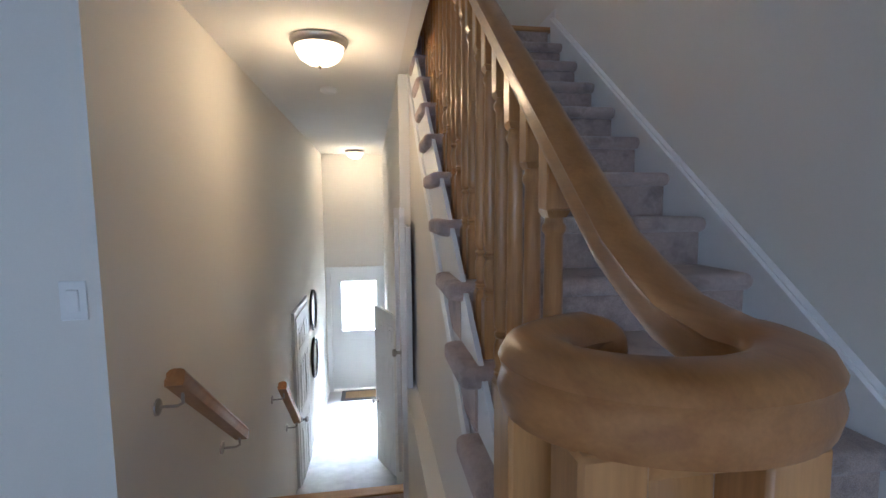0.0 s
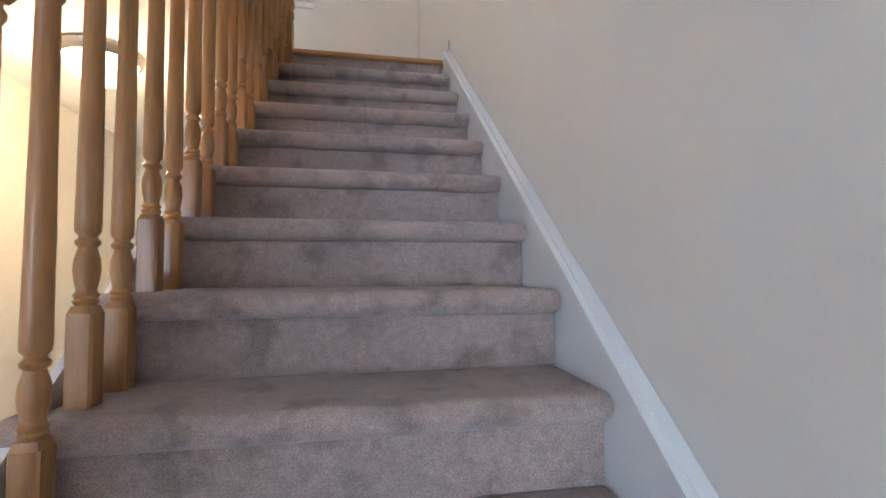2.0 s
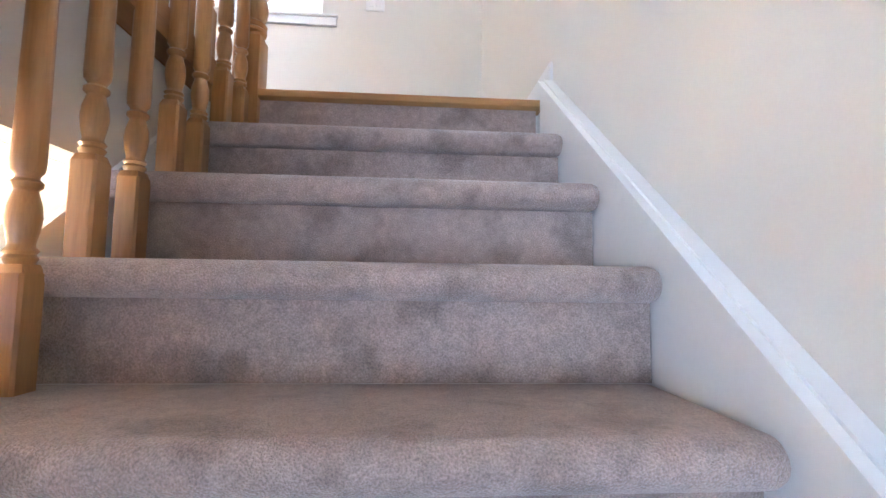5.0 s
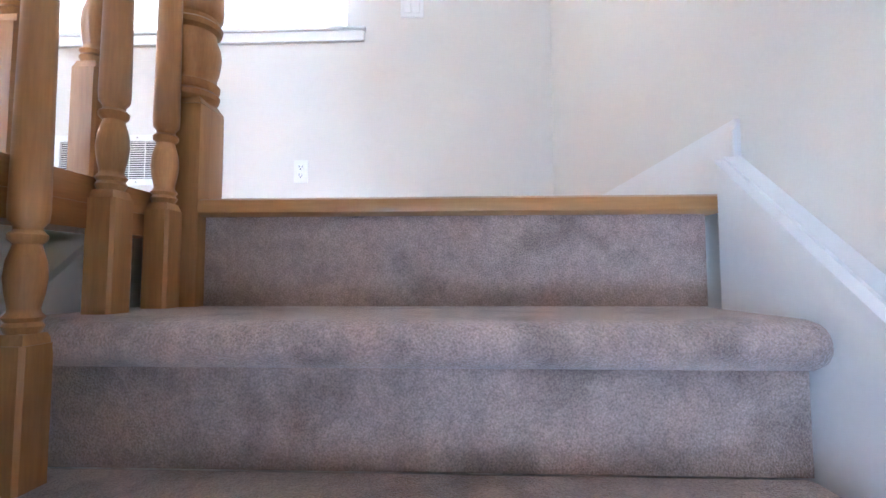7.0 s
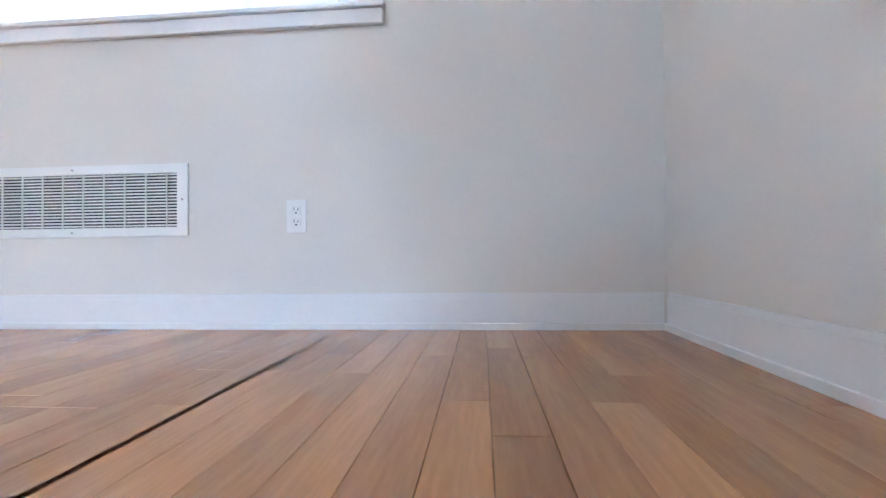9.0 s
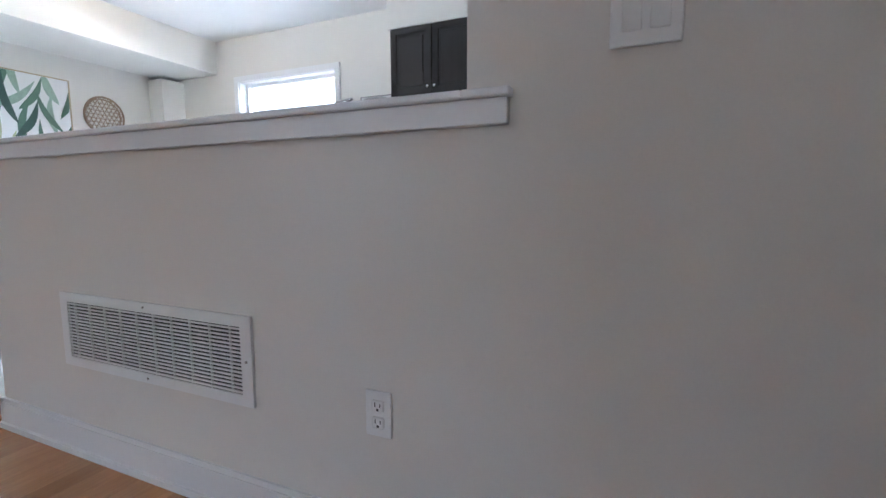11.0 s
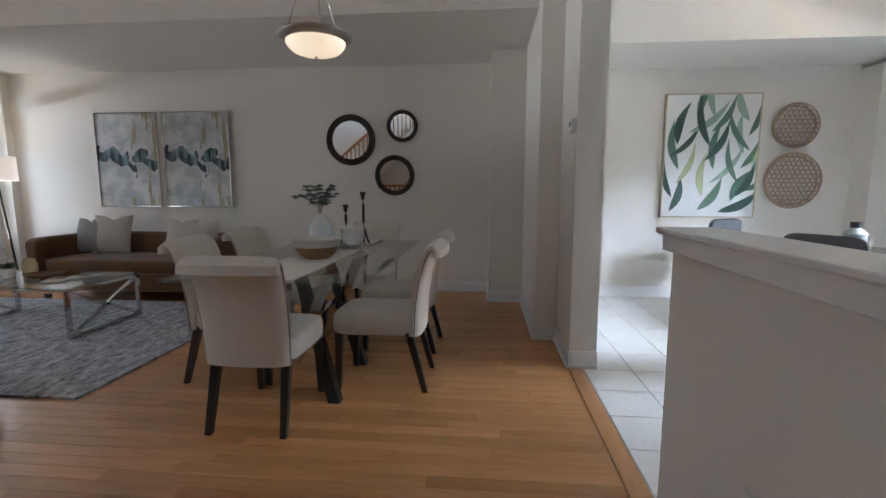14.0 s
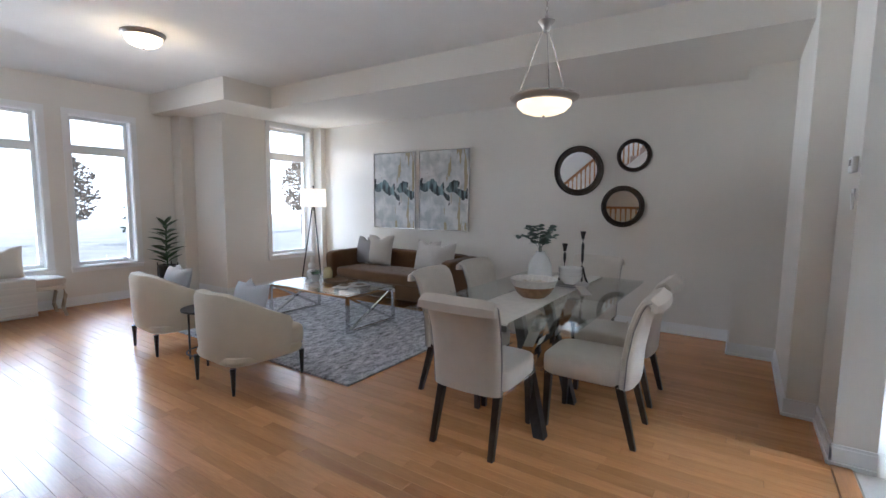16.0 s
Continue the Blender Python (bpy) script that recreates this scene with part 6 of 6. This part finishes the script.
part("slab", box(-2.96, HALF + 0.122, 0.881, -0.02, 2.26, 0.92, 0.006, 2), mat("pale_counter_sink", (0.55, 0.52, 0.47), 0.25, vary=0.2, scale=60, fine=300, bump=0.0), sc)
part("carcass", box(-2.94, HALF + 0.124, 0.0, -0.03, 2.2, 0.879), M_CABINET, sc)
def loft(pts, radii, n=14):
    """A round bar whose thickness changes along its line."""
    bm = bmesh.new()
    ring = []
    for i, p in enumerate(pts):
        d = (Vector(pts[min(i + 1, len(pts) - 1)]) - Vector(pts[max(i - 1, 0)])).normalized()
        side = d.cross(Vector((0.4, -0.9, 0.1))).normalized()
        up = side.cross(d)
        ring.append([bm.verts.new(Vector(p) + radii[i] * (side * math.cos(k * 2 * math.pi / n) + up * math.sin(k * 2 * math.pi / n))) for k in range(n)])
    for a, c in zip(ring, ring[1:]):
        for k in range(n):
            bm.faces.new((a[k], a[(k + 1) % n], c[(k + 1) % n], c[k]))
    bm.faces.new(ring[0]), bm.faces.new(ring[-1])
    bmesh.ops.recalc_face_normals(bm, faces=bm.faces[:])
    return bm


fa = thing("kitchen_faucet", "chrome pull-out kitchen faucet with a side lever", "faucet", pose(-1.60, 1.83, 0.921))
part("base", lathe([(0.03, 0), (0.03, 0.012), (0.024, 0.02), (0.023, 0.17), (0.026, 0.19), (0.022, 0.215), (0, 0.225)], 20), M_CHROME, fa, smooth=True)
part("spout", loft([(0.0, 0.0, 0.17), (0.022, 0.014, 0.225), (0.065, 0.036, 0.272), (0.11, 0.058, 0.30), (0.145, 0.076, 0.308)], [0.017, 0.017, 0.018, 0.020, 0.021]), M_CHROME, fa, smooth=True)
part("collar", tube([(0.045, 0.026, 0.252), (0.055, 0.031, 0.262)], 0.0188, n=14), M_BLACK, fa)
part("spray_head", loft([(0.142, 0.074, 0.308), (0.165, 0.087, 0.302), (0.180, 0.095, 0.284), (0.178, 0.094, 0.262)], [0.021, 0.023, 0.023, 0.015]), M_CHROME, fa, smooth=True)
part("lever", loft([(-0.045, 0.0, 0.20), (-0.035, 0.0, 0.235), (-0.008, 0.004, 0.270), (0.03, 0.012, 0.300), (0.075, 0.024, 0.316)], [0.022, 0.021, 0.017, 0.011, 0.004]), M_CHROME, fa, smooth=True)
pa = thing("gold_pineapple", "small gold ornament on the kitchen sill counter", "ornament", pose(-0.86, 5.10, 0.921))
part("base", lathe([(0, 0), (0.07, 0.0), (0.075, 0.05), (0.05, 0.12), (0.02, 0.16), (0.0, 0.165)], 16), M_CERAMIC, pa, smooth=True)
o = bmesh.new()
for i in range(14):
    a = i * 2.4
    leaf_bm(o, (0, 0, 0.15), (math.cos(a), math.sin(a), 1.2), 0.07, 0.02, False)
part("crown", o, M_GOLD, pa)
# breakfast corner
bt = thing("breakfast_table", "round dark breakfast table in the kitchen", "table", pose(-5.55, 3.95, 0))
part("tabletop", lathe([(0.50, 0.72), (0.52, 0.735), (0.51, 0.75), (0, 0.75)], 40), M_DARKWOOD, bt, smooth=True)
part("pedestal", lathe([(0.26, 0.0), (0.25, 0.03), (0.06, 0.08), (0.045, 0.4), (0.06, 0.70), (0.2, 0.72)], 24), M_DARKWOOD, bt, smooth=True)
jar = thing("ribbed_jar", "dark ribbed jar with a pale band on the breakfast table", "jar", pose(-5.70, 4.06, 0.751))
part("body", lathe([(0, 0), (0.07, 0), (0.085, 0.02), (0.08, 0.05), (0.086, 0.07), (0.08, 0.10), (0.085, 0.13), (0.05, 0.17), (0.035, 0.18)], 22), mat("jar_glaze", (0.30, 0.33, 0.31), 0.3, vary=0.3, scale=2, stretch=(1, 1, 30)), jar, smooth=True)
part("lid", lathe([(0.04, 0.18), (0.042, 0.23), (0, 0.232)], 18), M_BLACK, jar, smooth=True)
M_CHARCOAL = mat("charcoal_fabric", (0.085, 0.085, 0.09), 0.9, vary=0.1, scale=10, fine=380, bump=0.25, spec=0.15)
for x, y, rz in ((-4.81, 3.30, 30), (-6.30, 3.50, -60), (-5.35, 4.72, 175)):
    gc = thing("grey_dining_chair", "dark grey upholstered chair at the breakfast table", "chair", pose(x, y, 0, 0, 0, rz), group="breakfast chairs")
    part("seat", moved(superbox(0.46, 0.46, 0.09, 5, 28, 10), pose(0, 0.02, 0.45)), M_CHARCOAL, gc, smooth=True)
    part("backrest", moved(superbox(0.50, 0.06, 0.46, 6, 28, 12), pose(0, -0.23, 0.730, -6, 0, 0)), M_CHARCOAL, gc, smooth=True)
    for s in (-1, 1):
        for t in (-1, 1):
            part("leg", taper((s * 0.18, t * 0.18, 0.42), (s * 0.2, t * 0.2, 0), 0.035, 0.025), M_BLACK, gc)
wc = thing("wire_lounge_chair", "black wire lounge chair with a draped rim near the patio door", "chair", pose(-4.12, 4.40, 0))
rim = [(0.64 * math.cos(t), 0.30 * math.sin(t), 0.90 + 0.11 * abs(math.cos(t)) ** 1.5 - 0.05 * (1 + math.sin(t))) for t in np.linspace(0, 2 * math.pi, 41)[:-1]]
part("rim", tube(rim, 0.012, closed=True, n=8), M_BLACK, wc, smooth=True)
seat_r = [(0.30 * math.cos(t), 0.20 * math.sin(t), 0.42) for t in np.linspace(0, 2 * math.pi, 41)[:-1]]
part("seat_ring", tube(seat_r, 0.010, closed=True, n=8), M_BLACK, wc)
for k in range(0, 40, 2):
    part("wire", tube([rim[k], seat_r[k]], 0.0045, n=5), M_BLACK, wc)
for k in (5, 15, 25, 35):
    x, y, z = seat_r[k]
    part("leg", tube([(x, y, z), (x * 1.2, y * 1.2, 0.0)], 0.010), M_BLACK, wc)
part("seat_pad", moved(superbox(0.5, 0.34, 0.06, 3, 24, 8), pose(0, 0, 0.45)), M_BLACK, wc, smooth=True)

# ---- outdoors ----
M_GROUND = mat("pale_winter_ground", (0.46, 0.45, 0.42), 0.95, vary=0.25, scale=0.4, fine=8, bump=0.3)
M_BARK = mat("bark", (0.10, 0.075, 0.055), 0.9, vary=0.25, scale=10, bump=0.5)
M_NEEDLE = mat("conifer_green", (0.05, 0.085, 0.06), 0.8, vary=0.35, scale=2, bump=0.1, per_object=0.3)
M_TWIG = mat("bare_twigs", (0.20, 0.16, 0.12), 0.9, vary=0.3, scale=2, bump=0.1, per_object=0.3)
M_BRICK = mat("red_brick", (0.33, 0.105, 0.075), 0.85, vary=0.16, scale=20, fine=120, bump=0.4, per_object=0.22)
M_MORTAR = mat("pale_mortar", (0.52, 0.48, 0.45), 0.9, bump=0.3)
M_ROOF = mat("grey_shingle", (0.11, 0.105, 0.11), 0.9, vary=0.25, scale=6, bump=0.5)
bm = bmesh.new()
xs, ys = list(np.linspace(-300, 300, 25)), [-400, -120, -60, -30, -15, -8, -7.4, 4.8, 6, 15, 30, 60, 120, 400]
g = [[bm.verts.new((x, y, -2.7 if y <= -7.4 else -4.55)) for y in ys] for x in xs]
for i in range(len(xs) - 1):
    for j in range(len(ys) - 1):
        bm.faces.new((g[i][j], g[i + 1][j], g[i + 1][j + 1], g[i][j + 1]))
structure(part("ground", bm, M_GROUND), "pale sunlit winter ground", "ground")
M_HAZE = glow("bright_hazy_sky", (0.93, 0.97, 1.0), 1.7)
structure(part("backdrop_front", box(-260, -120.2, -6, 240, -120, 90), M_HAZE), "bright hazy sky beyond the street", "backdrop")
structure(part("backdrop_back", box(-260, 120, -6, 240, 120.2, 90), M_HAZE), "bright hazy sky beyond the garden", "backdrop")
tr = random.Random(11)


def tree(x, y, z, h, conifer=True):
    ob = thing("conifer_tree" if conifer else "bare_tree", "tall dark green conifer beyond the windows" if conifer else "leafless tree beyond the windows", "tree", pose(x, y, z), group="trees outside")
    part("trunk", lathe([(h * 0.025, 0), (h * 0.016, h * 0.4), (h * 0.004, h)], 8), M_BARK, ob)
    cr = bmesh.new()
    for i in range(2600 if conifer else 1800):
        if conifer:
            t = tr.random() ** 0.8
            zz = h * (0.12 + 0.86 * t)
            rr = h * 0.20 * (1 - t) * (0.6 + 0.4 * math.sin(t * 46)) * math.sqrt(tr.random()) + 0.05
        else:
            t = tr.random()
            zz = h * (0.3 + 0.65 * t)
            rr = h * 0.26 * math.sqrt(max(0.05, 1 - (2 * t - 0.9) ** 2)) * math.sqrt(tr.random())
        a = tr.uniform(0, 6.283)
        s = h * tr.uniform(0.012, 0.032)
        c = Vector((rr * math.cos(a), rr * math.sin(a), zz))
        d1 = Vector((tr.uniform(-1, 1), tr.uniform(-1, 1), tr.uniform(-0.4, 0.4))).normalized() * s
        d2 = Vector((tr.uniform(-1, 1), tr.uniform(-1, 1), tr.uniform(-1, 1))).normalized() * s * 0.8
        cr.faces.new([cr.verts.new(c + q) for q in (d1, d2, -d1, -d2)])
    tagged(part("crown", cr, M_NEEDLE if conifer else M_TWIG, ob), kind="stuff")
    if not conifer:
        for k in range(7):
            a, t = k * 0.9, 0.3 + 0.08 * k
            part("limb", tube([(0, 0, h * t), (h * 0.12 * math.cos(a), h * 0.12 * math.sin(a), h * (t + 0.12)), (h * 0.2 * math.cos(a), h * 0.2 * math.sin(a), h * (t + 0.26))], h * 0.006, n=5), M_BARK, ob)
    return ob


for x, y, h, c in ((-22, -48, 9, True), (-28, -52, 10, True), (-16, -46, 8, False), (-10, -50, 8, True), (-34, -50, 11, True), (-40, -46, 10, False), (-3, -52, 8, True), (-24, -38, 6, False), (-46, -40, 12, True), (-19, -30, 6, False)):
    tree(x, y, -2.7, h, c)
for x, y, h, c in ((-13, 22, 9.0, True), (-16, 25, 10, True), (-10.5, 26, 8, False), (-20, 24, 9, True)):
    tree(x, y, -4.55, h, c)

bw = thing("brick_wing", "red brick wing of the next house beside the patio door", "house")
core = part("wall", box(-6.4, NORTH + 0.185, -4.5, -5.912, 7.23, 2.20), M_MORTAR, bw)
brick_me = None
for r in range(22):
    z = 0.725 + r * 0.067
    for k in range(13):
        y = NORTH + 0.19 + (0.1 if r % 2 else 0.0) + k * 0.205
        if y + 0.195 > 7.24:
            continue
        if brick_me is None:
            o = part("brick", box(-0.02, 0, 0, 0.012, 0.195, 0.057, 0.003, 1), M_BRICK, core)
            brick_me = o.data
        else:
            o = new("brick", brick_me)
            o.parent = core
        o.location = (-5.912, y, z)
deck = thing("patio_deck", "white railed wooden deck outside the patio door", "deck")
part("deck_floor", box(-5.9, NORTH + 0.2, -0.16, -2.8, 7.45, -0.10), M_TRIM, deck)
part("top_rail", box(-5.88, 7.36, 0.90, -2.8, 7.43, 0.95, 0.006, 1), M_TRIM, deck)
part("bottom_rail", box(-5.88, 7.375, 0.02, -2.8, 7.415, 0.06, 0.004, 1), M_TRIM, deck)
for x in (-5.82, -4.3, -2.85):
    part("post", box(x - 0.05, 7.345, -0.10, x + 0.05, 7.445, 1.03, 0.006, 1), M_TRIM, deck)
    part("support", box(x - 0.06, 7.2, -4.55, x + 0.06, 7.32, -0.161), M_TRIM, deck)
for i in range(27):
    part("picket", box(-5.70 + i * 0.105, 7.38, 0.06, -5.665 + i * 0.105, 7.41, 0.90), M_TRIM, deck)
hs = thing("neighbour_house", "red brick house with a grey roof behind the garden", "house", pose(-3.5, 24, -4.55))
part("wall", box(-7, 0, 0, 9, 8, 4.6), mat("far_brick", (0.33, 0.17, 0.14), 0.9, vary=0.2, scale=3, fine=30), hs)
bm = bmesh.new()
v = [bm.verts.new(q) for q in ((-7.4, -0.4, 4.6), (9.4, -0.4, 4.6), (9.4, 8.4, 4.6), (-7.4, 8.4, 4.6), (-5, 4, 7.4), (7, 4, 7.4))]
for f in ((0, 1, 5, 4), (1, 2, 5), (2, 3, 4, 5), (3, 0, 4), (0, 3, 2, 1)):
    bm.faces.new([v[i] for i in f])
part("roof", bm, M_ROOF, hs)
for i in range(5):
    wn2 = part("window", box(-5.6 + i * 3, -0.03, 2.4, -4.4 + i * 3, 0.02, 3.7), M_TRIM, hs)
    part("pane", box(-5.5 + i * 3, -0.04, 2.5, -4.5 + i * 3, -0.031, 3.6), M_DARK, wn2)
car = thing("parked_car", "blue parked car on the street outside", "car", pose(-22, -31, -2.7, 0, 0, 20))
M_BLUE = mat("blue_car_paint", (0.05, 0.10, 0.24), 0.25, vary=0.05, coat=0.6)
part("body", moved(superbox(4.4, 1.8, 0.75, 7, 36, 12), pose(0, 0, 0.72)), M_BLUE, car, smooth=True)
part("cabin", moved(superbox(2.5, 1.6, 0.75, 5, 32, 12), pose(-0.2, 0, 1.25)), M_DARK, car, smooth=True)
for s in (-1, 1):
    for t in (-1, 1):
        part("wheel", moved(lathe([(0.32, -0.1), (0.34, 0), (0.32, 0.1), (0.2, 0.11), (0, 0.1)], 20), pose(s * 1.35, t * 0.85, 0.34, 90, 0, 0)), M_BLACK, car)

# ---- floor pieces ----
PW = 0.083
floor_o = bpy.data.objects["floor_joints"]
pr = random.Random(7)
lens = (0.45, 0.6, 0.78, 0.95, 1.15)
plank_me, near, verts, faces = {}, 0, [], []


def stack(x0, y0, y1):
    out, y = [], y0
    while y < y1 - 0.02:
        ln = pr.choice(lens)
        ln = min(ln, y1 - y)
        if y1 - (y + ln) < 0.25:
            ln = y1 - y
        out.append((x0, y, ln))
        y += ln
    return out


pieces = []
x = WEST + 0.005
while x < OPEN_X - 0.01:
    y1 = 1.492 if -4.67 < x < -2.9 else (1.497 if -5.27 < x <= -4.67 else 1.318 if x <= -5.27 else HALF - 0.003)
    if x < -6.6:
        y1 = 0.94
    pieces += stack(x, SOUTH + 0.005, y1)
    x += PW
x = OPEN_X + 0.005
while x < EAST - 0.02:
    pieces += stack(x, 0.105, HALF - 0.003)
    x += PW
for (x, y, ln) in pieces:
    w = min(PW - 0.0009, EAST - 0.003 - x)
    if x > -3.45 and y > -1.1 and near < 300 and w > 0.04:
        key = (round(ln, 3), round(w, 3))
        if key not in plank_me:
            o = part("plank", box(0, 0.0006, -0.006, w, ln - 0.0006, 0.0, 0.0006, 1), M_PLANK, floor_o)
            plank_me[key] = o.data
        else:
            o = new("plank", plank_me[key])
            o.parent = floor_o
        o.location = (x, y, 0)
        near += 1
    elif w > 0.01:
        b0 = len(verts)
        a, c, d, e = x, x + w, y + 0.0006, y + ln - 0.0006
        verts += [(a, d, -0.006), (c, d, -0.006), (c, e, -0.006), (a, e, -0.006), (a + 0.0005, d + 0.0005, 0), (c - 0.0005, d + 0.0005, 0), (c - 0.0005, e - 0.0005, 0), (a + 0.0005, e - 0.0005, 0)]
        faces += [tuple(b0 + i for i in f) for f in ((4, 5, 6, 7), (0, 1, 5, 4), (1, 2, 6, 5), (2, 3, 7, 6), (3, 0, 4, 7))]
me = bpy.data.meshes.new("planks")
me.from_pydata(verts, [], faces)
me.materials.append(M_PLANK)
o = new("planks", me)
o.parent = floor_o
tagged(o, kind="stuff")
part("border_plank", box(OPEN_X + 0.07, 0.075, -0.006, EAST - 0.003, 0.103, 0.0), M_PLANK_X, floor_o)
TS = 0.335
for floor_name, x0, x1, y0, y1, zt in (("floor_kitchen", WEST + 0.1, -1.0, 1.60, NORTH - 0.003, 0.0), ("floor_entry", LW + 0.003, -1.06, 1.2, 4.59, FOYER)):
    fo, tile_me = bpy.data.objects[floor_name], {}
    x = x0
    while x < x1 - 0.02:
        y = y0
        while y < y1 - 0.02:
            w, d = min(TS - 0.004, x1 - x), min(TS - 0.004, y1 - y)
            key = (round(w, 3), round(d, 3))
            if key not in tile_me:
                o = part("tile", box(0, 0, -0.008, w, d, 0.0, 0.0018, 1), M_TILE, fo)
                tile_me[key] = o.data
            else:
                o = new("tile", tile_me[key])
                o.parent = fo
            o.location = (x, y, zt - 0.001)
            y += TS
        x += TS
